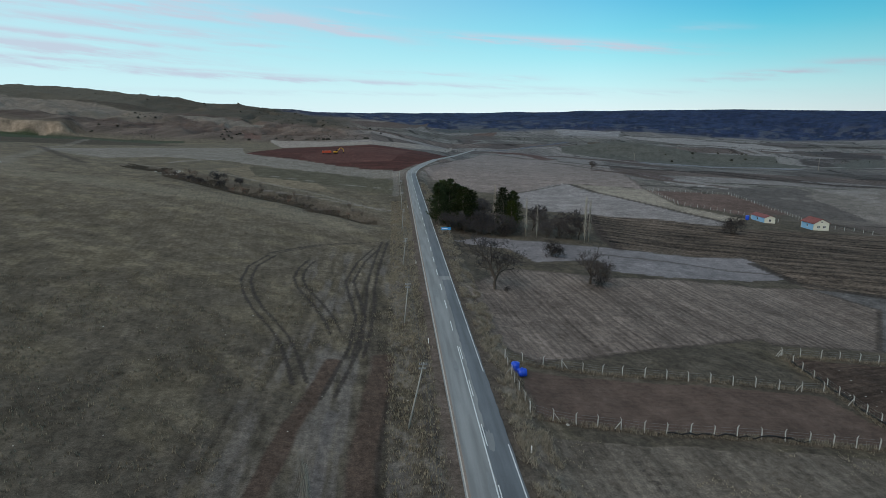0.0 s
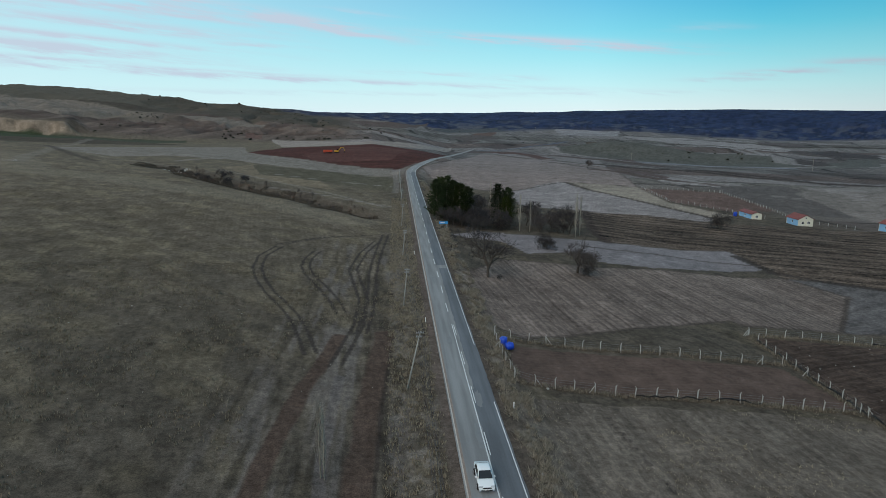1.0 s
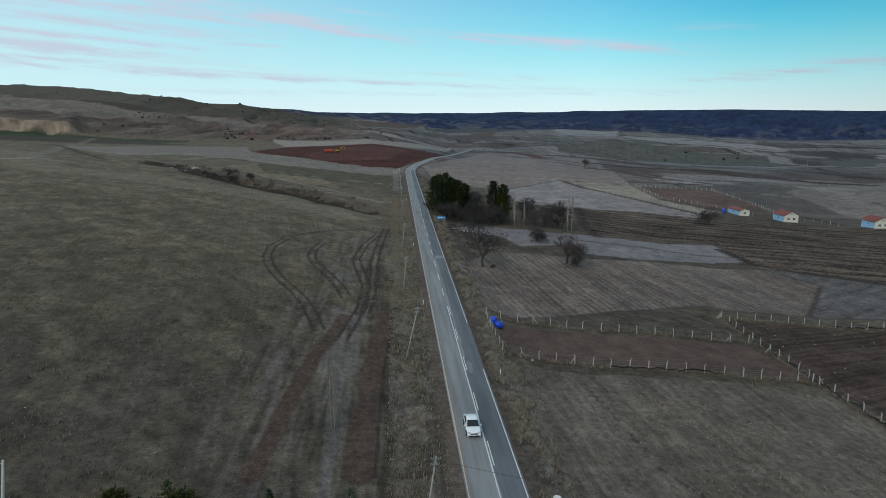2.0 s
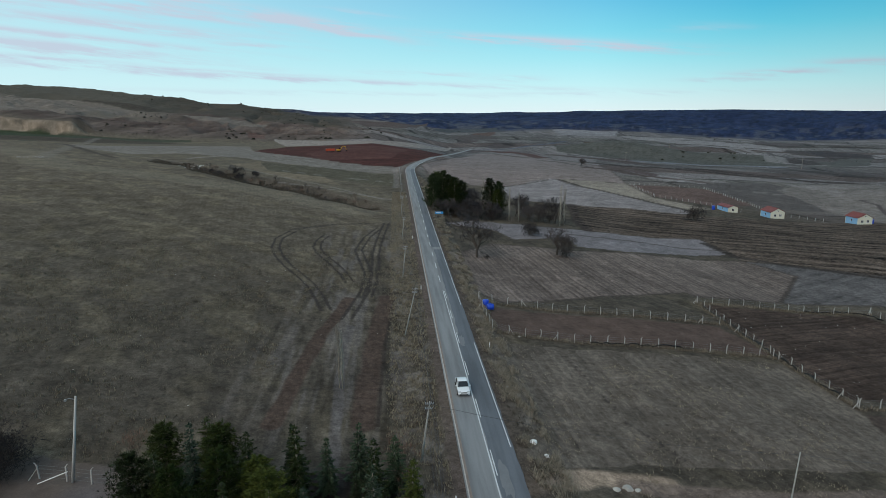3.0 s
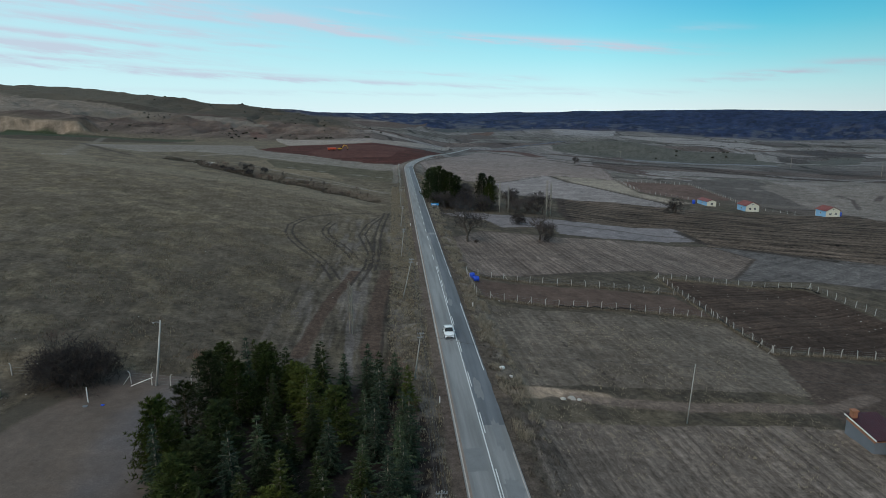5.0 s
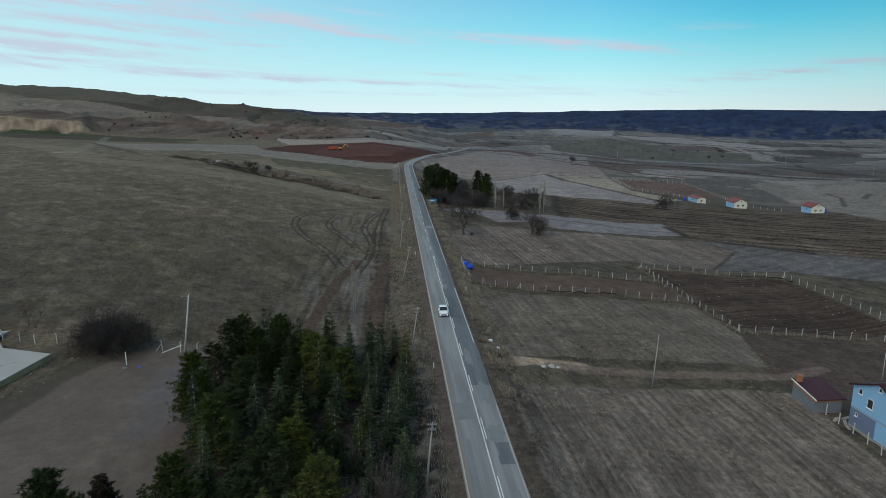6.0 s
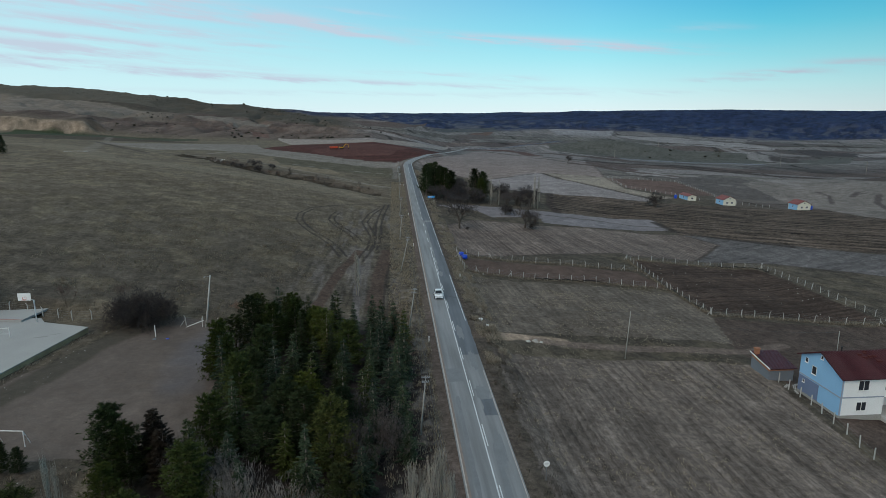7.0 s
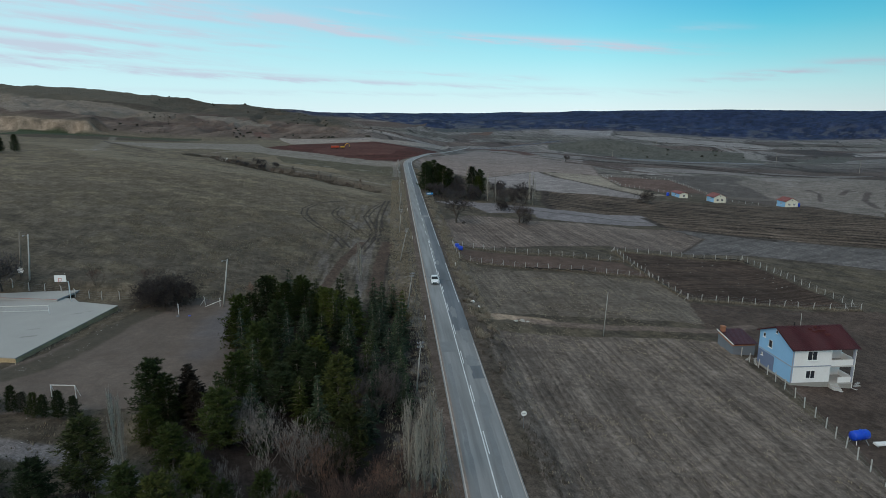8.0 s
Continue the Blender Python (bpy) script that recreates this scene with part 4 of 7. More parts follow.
    ra = me.attributes.new("rows", "FLOAT_VECTOR", "POINT")
    ra.data.foreach_set("vector", rows.reshape(-1).astype(np.float32))
    me.materials.append(M_GROUND)
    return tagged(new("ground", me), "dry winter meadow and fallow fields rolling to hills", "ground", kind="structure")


build_ground()


def zl(x, y):
    """Ground height at one place."""
    return float(land(np.array([x]), np.array([y]))[0])


# ---- road ----
def ribbon(name, offs, y0, y1, lift, mat, step=2.0, solid=0.0):
    """Strip along the road between two offsets from its centre line, following bends."""
    yy = np.arange(y0, y1 + 0.001, step if y1 - y0 > step else (y1 - y0))
    cx = np.interp(yy, ROAD_Y, ROAD_X)
    cz = np.interp(yy, ROAD_Y, ROAD_Z)
    dx = np.gradient(cx, yy) if len(yy) > 1 else np.zeros(1)
    nrm = 1 / np.sqrt(1 + dx * dx)
    bm = bmesh.new()
    rows = []
    for o in offs:
        rows.append([bm.verts.new((cx[i] + o * nrm[i], yy[i] - o * dx[i] * nrm[i], cz[i] + lift - 0.012 * abs(o))) for i in range(len(yy))])
    for a, b in zip(rows, rows[1:]):
        for i in range(len(yy) - 1):
            bm.faces.new((a[i], b[i], b[i + 1], a[i + 1]))
    if solid:
        geo = bmesh.ops.extrude_face_region(bm, geom=bm.faces[:])
        bmesh.ops.translate(bm, vec=(0, 0, -solid), verts=[v for v in geo["geom"] if isinstance(v, bmesh.types.BMVert)])
        bmesh.ops.recalc_face_normals(bm, faces=bm.faces[:])
    me = bpy.data.meshes.new(name)
    bm.to_mesh(me), bm.free()
    me.materials.append(mat)
    return new(name, me)


road = tagged(ribbon("road", (-3.05, -1.5, 0, 1.5, 3.0), -600, 1280, 0.05, M_ASPHALT, 2.0, 0.3), "narrow two-lane asphalt road, grey and patched", "road", kind="structure")


# ---- builders ----
class Mesher:
    """Collects faces, then becomes one mesh."""

    def __init__(self):
        self.v, self.f = [], []

    def box(self, lo, hi, bevel=0.0):
        (x0, y0, z0), (x1, y1, z1) = lo, hi
        i = len(self.v)
        if bevel:
            b = bevel
            for z, s in ((z0, 0.0), (z0 + b, b), (z1 - b, b), (z1, 0.0)):
                k = 0 if s else b
                self.v += [(x0 + k, y0 + k, z), (x1 - k, y0 + k, z), (x1 - k, y1 - k, z), (x0 + k, y1 - k, z)]
            self.f.append((i + 3, i + 2, i + 1, i))
            for r in range(3):
                for a in range(4):
                    c = (a + 1) % 4
                    self.f.append((i + 4 * r + a, i + 4 * r + c, i + 4 * r + 4 + c, i + 4 * r + 4 + a))
            self.f.append((i + 12, i + 13, i + 14, i + 15))
            return self
        self.v += [(x0, y0, z0), (x1, y0, z0), (x1, y1, z0), (x0, y1, z0), (x0, y0, z1), (x1, y0, z1), (x1, y1, z1), (x0, y1, z1)]
        self.f += [tuple(i + k for k in q) for q in ((3, 2, 1, 0), (4, 5, 6, 7), (0, 1, 5, 4), (1, 2, 6, 5), (2, 3, 7, 6), (3, 0, 4, 7))]
        return self

    def tube(self, pts, radii, sides=6, cap=True):
        rings = []
        pts = [Vector(p) for p in pts]
        for k, p in enumerate(pts):
            d = (pts[min(k + 1, len(pts) - 1)] - pts[max(k - 1, 0)])
            d = d.normalized() if d.length > 1e-9 else Vector((0, 0, 1))
            a = d.orthogonal().normalized()
            b = d.cross(a)
            r = radii[k] if isinstance(radii, (list, tuple)) else radii
            i = len(self.v)
            for s in range(sides):
                q = 2 * math.pi * s / sides
                self.v.append(tuple(p + r * (math.cos(q) * a + math.sin(q) * b)))
            rings.append(i)
        for i, j in zip(rings, rings[1:]):
            for s in range(sides):
                self.f.append((i + s, i + (s + 1) % sides, j + (s + 1) % sides, j + s))
        if cap:
            self.f.append(tuple(rings[0] + s for s in reversed(range(sides))))
            self.f.append(tuple(rings[-1] + s for s in range(sides)))
        return self

    def spike(self, p, q, r):
        """Three-sided twig that runs out to a point."""
        p, q = Vector(p), Vector(q)
        a = (q - p).orthogonal().normalized() * r
        b = (q - p).normalized().cross(a)
        i = len(self.v)
        self.v += [tuple(p + a), tuple(p - 0.5 * a + 0.87 * b), tuple(p - 0.5 * a - 0.87 * b), tuple(q)]
        self.f += [(i, i + 1, i + 3), (i + 1, i + 2, i + 3), (i + 2, i, i + 3)]
        return self

    def face(self, *pts):
        i = len(self.v)
        self.v += [tuple(p) for p in pts]
        self.f.append(tuple(range(i, i + len(pts))))
        return self

    def prism(self, outline, a, b):
        """Outline of (u, w) drawn out along x from a to b: points (x, u, w)."""
        i, n = len(self.v), len(outline)
        self.v += [(a, u, w) for u, w in outline] + [(b, u, w) for u, w in outline]
        self.f.append(tuple(i + k for k in range(n)))
        self.f.append(tuple(i + n + k for k in reversed(range(n))))
        for k in range(n):
            c = (k + 1) % n
            self.f.append((i + c, i + k, i + n + k, i + n + c))
        return self

    def tall(self, h, others=()):
        """Stretch to the height h, with others alike."""
        k = h / max(p[2] for m in (self, *others) for p in m.v)
        for m in (self, *others):
            m.v = [(p[0] * k, p[1] * k, p[2] * k) for p in m.v]

    def mesh(self, name, mat, flat=True):
        me = bpy.data.meshes.new(name)
        me.from_pydata(self.v, [], self.f)
        if not flat:
            me.polygons.foreach_set("use_smooth", np.ones(len(me.polygons), bool))
        me.update()
        me.materials.append(mat)
        return me


def part(name, m, mat, parent, label="", flat=True, loc=None):
    """One mesh as a part of a thing. m: a Mesher or a ready mesh."""
    me = m.mesh(name, mat, flat) if isinstance(m, Mesher) else m
    ob = new(name, me)
    ob.parent = parent
    if loc is not None:
        ob.location = loc
    if label:
        ob["label"] = label
    return ob


def thing(name, loc, label, category, group="", rz=0.0, kind=""):
    ob = new(name)
    ob.empty_display_size = 0.2
    ob.matrix_basis = pose(*loc, 0, 0, rz)
    return tagged(ob, label, category, group, kind)


# ---- road markings and repairs ----
def on_road(name, offs, y0, y1, lift, mat, label="", step=2.0):
    ob = ribbon(name, offs, y0, y1, lift, mat, step)
    ob.parent = road
    if label:
        ob["label"] = label
    return ob


on_road("edge_line", (-2.93, -2.80), -600, 1200, 0.062, M_EDGE, "dusty worn edge line")
on_road("grit_strip", (-2.78, -2.55), -600, 420, 0.058, M_GRIT, "reddish grit along the edge", 3.0)
on_road("edge_line", (2.72, 2.84), 30, 62, 0.062, M_LINE, "worn white edge line")
on_road("edge_line", (2.74, 2.85), 82, 500, 0.062, M_LINE, "worn white edge line")
on_road("edge_line", (2.78, 2.86), -300, 8, 0.062, M_EDGE, "faded edge line")
on_road("centre_line", (0.05, 0.19), -600, 93, 0.066, M_LINE, "solid white centre line")
for k in range(-24, 28):
    y0 = 99.0 + 12.4 * k
    if y0 + 5.2 < 93:
        on_road("dash", (0.34, 0.46), y0, y0 + 5.0, 0.066, M_LINE, step=5.0)
    elif y0 > 93:
        on_road("dash", (-0.02, 0.14), y0, y0 + 5.2, 0.066, M_LINE, step=2.6)


def repair(name, off0, off1, y0, y1, seed, mat, lift, label):
    """Irregular bituminous patch lying on the asphalt."""
    r = random.Random(seed)
    n = max(6, int((y1 - y0) / 1.5))
    m = Mesher()
    ring = []
    for k in range(n + 1):
        y = y0 + (y1 - y0) * k / n
        cx, cz = np.interp(y, ROAD_Y, ROAD_X), np.interp(y, ROAD_Y, ROAD_Z)
        a, b = off0 + r.uniform(-0.12, 0.12), off1 + r.uniform(-0.06, 0.06)
        ring.append(((cx + a, y, cz + lift - 0.012 * abs(a)), (cx + b, y, cz + lift - 0.012 * abs(b))))
    for (a, b), (c, d) in zip(ring, ring[1:]):
        m.face(a, b, d, c)
    return part(name, m, mat, road, label)


repair("resurfaced_lane", 0.75, 3.05, 66, 132, 3, M_LANE, 0.056, "newer dark asphalt in one lane")
repair("resurfaced_lane", 0.25, 3.05, 14, 66, 4, M_LANE, 0.056, "newer dark asphalt in one lane")
repair("resurfaced_lane", 0.3, 2.7, 135, 380, 6, M_LANE, 0.056, "newer dark asphalt in one lane")


repair("repair_patch", -2.5, -0.35, 4.5, 9, 7, M_STAIN, 0.057, "darker square of patched asphalt")
repair("repair_patch", 1.2, 2.7, -5.5, -1.0, 8, M_LANE, 0.058, "newer dark patch in one lane")
repair("repair_patch", 0.9, 1.5, -40, -12, 9, M_STAIN, 0.057, "long tarred seam in one lane")
repair("repair_patch", -2.0, -1.5, -44, 0, 10, M_STAIN, 0.057, "long tarred seam in one lane")


def stain(off, y, half_w, half_l, seed):
    """Rounded, ragged tar patch."""
    r = random.Random(seed)
    cx, cz = float(np.interp(y, ROAD_Y, ROAD_X)), float(np.interp(y, ROAD_Y, ROAD_Z))
    m = Mesher()
    ring = []
    for k in range(22):
        a = 2 * math.pi * k / 22
        q = 1 + r.uniform(-0.22, 0.22)
        o = off + math.cos(a) * half_w * q
        ring.append((cx + o, y + math.copysign(abs(math.sin(a)) ** 0.7, math.sin(a)) * half_l * q, cz + 0.060 - 0.012 * abs(o)))
    m.face(*ring)
    return part("tar_patch", m, M_STAIN, road, "black tar patch")


for i, (o, y, w, l) in enumerate([(-0.3, 53.7, 0.35, 3.0), (1.1, 24, 0.55, 3.2), (1.7, 1, 0.9, 2.0), (1.7, -13, 0.45, 4.0), (-1.2, 122, 0.4, 3.0), (0.9, 63, 0.45, 2.2), (-0.9, 84, 0.3, 2.4), (1.8, 12, 0.5, 3.4)]):
    stain(o, y, w, l, 20 + i)


# ---- car ----
def build_car(x, y):
    car = thing("car", (x, y, 0.055), "white compact saloon car driving on the asphalt road", "car", rz=180)
    half = 0.86
    # side outline, front to +y in car space
    lower = [(-2.12, 0.28), (-2.16, 0.62), (-2.10, 0.92), (-1.55, 0.98), (-1.0, 0.98), (1.05, 0.93), (1.75, 0.80), (2.08, 0.66), (2.15, 0.45), (2.10, 0.26)]

    def loft(outline, w_low, w_high, name, mat, label, inset=0.10):
        m = Mesher()
        zs = [p[1] for p in outline]
        z0, z1 = min(zs), max(zs)
        rows = []
        for s, k in ((-1, 1.0), (-1, 0.0), (1, 0.0), (1, 1.0)):
            row = []
            for (u, w) in outline:
                t = (w - z0) / (z1 - z0)
                wide = w_low + (w_high - w_low) * t
                end = 1 - 0.10 * smooth(1.5, 2.15, abs(u))
                wide = float(wide * end)
                row.append((s * (wide if k else wide - inset), u, w + (0 if k else 0.02)))
            rows.append(row)
        i = len(m.v)
        n = len(outline)
        for row in rows:
            m.v += row
        for a in range(3):
            for k in range(n):
                c = (k + 1) % n
                m.f.append((i + a * n + k, i + a * n + c, i + (a + 1) * n + c, i + (a + 1) * n + k))
        m.f.append(tuple(i + k for k in reversed(range(n))))
        m.f.append(tuple(i + 3 * n + k for k in range(n)))
        return part(name, m, mat, car, label, flat=False)
    loft(lower, half, half - 0.06, "body", M_CAR, "white painted lower body")
    cabin = [(-1.62, 0.95), (-1.05, 1.40), (-0.3, 1.47), (0.25, 1.43), (1.12, 0.93)]
    loft(cabin, half - 0.08, half - 0.26, "cabin", M_CAR, "white roof and pillars")
    # glass set a little proud of the cabin
    ws = Mesher().face((-0.70, 1.08, 0.975), (0.70, 1.08, 0.975), (0.58, 0.335, 1.40), (-0.58, 0.335, 1.40))
    part("windscreen", ws, M_GLASS, car, "dark windscreen", loc=(0, 0.025, 0.03))
    rw = Mesher().face((0.66, -1.58, 1.0), (-0.66, -1.58, 1.0), (-0.56, -1.13, 1.36), (0.56, -1.13, 1.36))
    part("rear_window", rw, M_GLASS, car, "dark rear window", loc=(0, -0.03, 0.03))
    for s in (-1, 1):
        for (a, b, c, d) in ((0.85, 0.22, -0.35, -0.35), (-0.42, -0.42, -1.28, -1.02)):
            g = Mesher()
            q = [(s * 0.775, a, 1.0), (s * 0.655, b, 1.38), (s * 0.655, d, 1.38), (s * 0.775, c, 1.0)]
            g.face(*(q if s < 0 else q[::-1]))
            part("side_window", g, M_GLASS, car, loc=(s * 0.02, 0, 0))
        mirror = Mesher().box((-0.09, -0.06, -0.06), (0.09, 0.06, 0.07), 0.02)
        part("wing_mirror", mirror, M_CAR, car, loc=(s * 0.93, 0.78, 1.0))
        lamp = Mesher().box((-0.19, -0.10, -0.08), (0.19, 0.06, 0.08), 0.03)
        part("headlight", lamp, M_LAMP, car, "clear headlight", loc=(s * 0.58, 2.04, 0.69))
        tail = Mesher().box((-0.14, -0.04, -0.12), (0.14, 0.06, 0.12), 0.03)
        part("tail_light", tail, M_ORANGE, car, loc=(s * 0.6, -2.12, 0.74))
        for wy in (1.32, -1.30):
            tyre = Mesher()
            tyre.tube([(s * 0.70, 0, 0), (s * 0.73, 0, 0), (s * 0.85, 0, 0), (s * 0.885, 0, 0)], [0.27, 0.305, 0.305, 0.27], 18)
            wheel = part("wheel", tyre, M_TYRE, car, "black tyre", flat=False, loc=(0, wy, 0.30))
            part("rim", Mesher().tube([(s * 0.875, 0, 0), (s * 0.895, 0, 0)], [0.20, 0.17], 12), M_RIM, wheel)
    part("grille", Mesher().box((-0.42, -0.03, -0.06), (0.42, 0.03, 0.06), 0.01), M_BLACK, car, "dark grille", loc=(0, 2.135, 0.60))
    part("lower_intake", Mesher().box((-0.55, -0.03, -0.07), (0.55, 0.03, 0.07), 0.02), M_BLACK, car, loc=(0, 2.12, 0.36))
    part("number_plate", Mesher().box((-0.26, -0.01, -0.055), (0.26, 0.015, 0.055)), M_PVC, car, "plain pale plate", loc=(0, 2.17, 0.47))
    return car


build_car(8.35, 44.7)


# ---- poles and cables ----
def utility_pole(x, y, lean_x, height, arms=True, thin=False):
    z = zl(x, y)
    ob = thing("utility_pole", (x, y, z - 0.3), "leaning pale concrete utility pole with steel crossarms" if arms else "slim pale concrete pole in dry field", "utility pole", "poles along the road" if arms else "")
    h = height + 0.3
    r0, r1 = (0.09, 0.055) if thin else (0.125, 0.07)
    part("shaft", Mesher().tube([(0, 0, 0), (lean_x * 0.5, 0, h * 0.5), (lean_x, 0, h)], [r0, (r0 + r1) / 2, r1], 8), M_POLE, ob, flat=False)
    if arms:
        for zz, w in ((h - 0.2, 0.48), (h - 0.75, 0.42)):
            cx = lean_x * zz / h
            arm = part("crossarm", Mesher().box((-w, -0.035, -0.035), (w, 0.035, 0.035)), M_STEEL, ob, "steel crossarm", loc=(cx, -0.12, zz))
            for s in (-1, -0.45, 0.45, 1):
                part("insulator", Mesher().tube([(0, 0, 0), (0, 0, 0.06), (0, 0, 0.16)], [0.05, 0.07, 0.03], 6), M_STEEL, arm, loc=(s * (w - 0.06), 0, 0.05))
    return (x + lean_x, y, z + height)


def cable(a, b, sag, radius=0.016, label="sagging black overhead cable"):
    pts = []
    for k in range(13):
        t = k / 12
        pts.append((a[0] + (b[0] - a[0]) * t, a[1] + (b[1] - a[1]) * t, a[2] + (b[2] - a[2]) * t - sag * 4 * t * (1 - t)))
    o = Vector(pts[0])
    me = Mesher().tube([tuple(Vector(p) - o) for p in pts], radius, 4).mesh("power_cable", M_WIRE)
    ob = new("power_cable", me)
    ob.location = o
    return tagged(ob, label, "cable", "overhead cables")


tops = []
for x, y, lean, h in ((4.0, -46, 0.4, 7.6), (2.4, -9, 0.7, 7.3), (2.1, 28.3, 1.0, 6.9), (1.1, 67.1, 1.9, 8.2), (1.3, 104.6, 0.75, 7.3), (1.7, 147, 0.75, 6.8), (2.0, 191.6, 0.6, 7.1), (2.3, 236, 0.5, 7.0), (2.6, 280, 0.4, 7.0), (2.4, 325, 0.4, 7.0)):
    tops.append(utility_pole(x, y, lean, h))
for (x0, y0, z0), (x1, y1, z1) in zip(tops, tops[1:]):
    for o, dz in ((-0.42, 0.0), (-0.16, 0.0), (0.16, 0.0), (0.42, 0.0), (0.3, -0.6)):
        cable((x0 + o, y0 - 0.12, z0 + dz - 0.05), (x1 + o, y1 - 0.12, z1 + dz - 0.05), 0.7)
rp = utility_pole(37.35, 19.15, 0.45, 8.2, False, True)
cable((tops[2][0], tops[2][1], tops[2][2] - 0.3), (rp[0], rp[1], rp[2] - 0.3), 0.9)
hp = utility_pole(80.5, 27.0, -0.1, 4.6, False, True)
cable((rp[0], rp[1], rp[2] - 0.3), (hp[0], hp[1], hp[2] - 0.2), 1.1)


def lamp_pole(x, y, lean, h, mat, kind):
    z = zl(x, y)
    ob = thing("light_pole", (x, y, z - 0.2), kind, "light pole", "poles round the schoolyard")
    part("shaft", Mesher().tube([(0, 0, 0), (lean * 0.5, 0, h * 0.5), (lean, 0, h + 0.2)], [0.16, 0.13, 0.09], 8), mat, ob, flat=False)
    arm = part("arm", Mesher().tube([(lean, 0, h - 0.1), (lean - 0.5, -0.1, h + 0.05), (lean - 0.8, -0.15, h)], 0.03, 5), M_STEEL, ob)
    part("floodlight", Mesher().box((-0.10, -0.06, -0.14), (0.10, 0.06, 0.06), 0.02), M_STEEL, arm, "small floodlight head", loc=(lean - 0.85, -0.15, h - 0.05))
    return ob


lamp_pole(-30.5, 22.8, 1.3, 8.6, M_CONC, "leaning concrete light pole at the schoolyard edge")
lamp_pole(-66.9, 30.5, 0.9, 8.6, M_CONC, "concrete light pole behind the sports court")
dark = thing("utility_pole", (-69.0, 31.6, zl(-69, 31.6) - 0.2), "dark wooden pole with a small dish", "utility pole", "poles round the schoolyard")
part("shaft", Mesher().tube([(0, 0, 0), (0.9, 0, 8.3)], [0.16, 0.11], 8), M_WOODPOLE, dark, flat=False)
dish = Mesher()
rim = [(0.55 * math.cos(k * math.pi / 8), 0, 0.55 * math.sin(k * math.pi / 8)) for k in range(16)]
for k in range(16):
    dish.face((0, 0.16, 0), rim[k], rim[(k + 1) % 16])
    dish.face((0, 0.20, 0), rim[(k + 1) % 16], rim[k])
part("dish", dish, M_PVC, dark, "white satellite dish", loc=(0.3, -0.3, 1.3))


# ---- fences ----
def post_mesh(h, bent):
    m = Mesher()
    m.box((-0.055, -0.055, 0), (0.055, 0.055, h), 0.012)
    if bent:
        m.tube([(0, 0, h - 0.06), (bent * 0.10, 0, h + 0.14), (bent * 0.2, 0, h + 0.24)], [0.05, 0.045, 0.04], 4)
    return m.mesh("post", M_CONC)


POST, POST_BENT = post_mesh(1.75, 0), post_mesh(1.6, -1)
STRUT = Mesher().tube([(0, 0, 0), (0, 1.0, 1.35)], 0.05, 4).mesh("strut", M_CONC)
rng = random.Random(7)


def fence(line, gap, label, bent=True, wires=(0.35, 0.75, 1.15, 1.5), struts=()):
    ob = thing("fence", (line[0][0], line[0][1], zl(*line[0])), label, "fence", "wire fences")
    o = Vector(ob.location)
    tops_ = []
    for (x0, y0), (x1, y1) in zip(line, line[1:]):
        n = max(1, round(math.hypot(x1 - x0, y1 - y0) / gap))
        for k in range(n + (1 if (x1, y1) == line[-1] else 0)):
            t = k / n
            x, y = x0 + (x1 - x0) * t + rng.uniform(-0.12, 0.12), y0 + (y1 - y0) * t + rng.uniform(-0.12, 0.12)
            p = Vector((x, y, zl(x, y) - 0.12)) - o
            q = part("post", POST_BENT if bent else POST, None, ob, loc=p)
            q.rotation_euler = (rng.uniform(-0.05, 0.05), rng.uniform(-0.07, 0.07), rng.choice((0, 0, math.pi)) if bent else 0)
            tops_.append(p)
    for i in struts:
        if i < len(tops_):
            for a in (rng.uniform(-0.4, 0.4) + math.radians(90 if i % 2 else -90), ):
                s = part("strut", STRUT, None, ob, loc=tops_[i])
                s.rotation_euler = (0, 0, a)
                s.location = tops_[i] - Vector((-math.sin(a), math.cos(a), 0))
    w = Mesher()
    for h in wires:
        w.tube([tuple(p + Vector((0, 0, h + rng.uniform(-0.03, 0.03)))) for p in tops_], 0.012, 3, cap=False)
    part("wire", w, M_FWIRE, ob, "thin galvanised wire")
    return ob


fence([(16.4, 88.5), (19.4, 89.0), (34.3, 86.3), (47.4, 84.4), (61.1, 83.0), (65.0, 83.6)], 3.2, "white concrete post and wire fence beside bare plot", struts=(3, 14))
fence([(16.6, 70.6), (24.9, 69.6), (33.4, 68.6), (60.2, 66.4), (65.6, 66.0)], 3.0, "white concrete post and wire fence over dry grass", struts=(1, 4))
fence([(16.5, 88.0), (16.2, 79.5), (16.6, 71.0)], 2.8, "short post and wire fence along the road verge", struts=(2,))
fence([(67.6, 98.0), (66.6, 82.0), (65.9, 64.9), (66.8, 47.4)], 3.0, "post and wire fence with black cable along it", struts=(0, 6, 11, 16))
fence([(67.6, 98.2), (86, 98.0), (103.5, 97.5), (108.4, 97)], 3.5, "white concrete post fence at ploughed plot", struts=(0, 11))
fence([(108.6, 97), (109.2, 75), (109.0, 46.5)], 3.1, "white post fence at ploughed plot", struts=(0, 15))
fence([(66.9, 47.0), (80, 47.5), (94.3, 48.0), (108.8, 46.3)], 3.5, "white concrete post fence at ploughed plot", struts=(0, 11))
fence([(58.6, 17.0), (59.7, 12.0), (59.4, 4.0), (58.9, -1.5), (57.2, -10.7), (55.9, -16.5), (54.6, -24), (53, -33)], 2.9, "short concrete post fence along the house yard", False, (0.3, 0.8, 1.3))
fence([(-46, 25.6), (-52.0, 25.2), (-60, 27.5), (-72, 29)], 2.9, "low post fence behind the schoolyard", struts=())
fence([(-33.6, 23.4), (-28.6, 22.6), (-26.0, 22.3)], 2.6, "broken post fence at the schoolyard edge", struts=(0,))
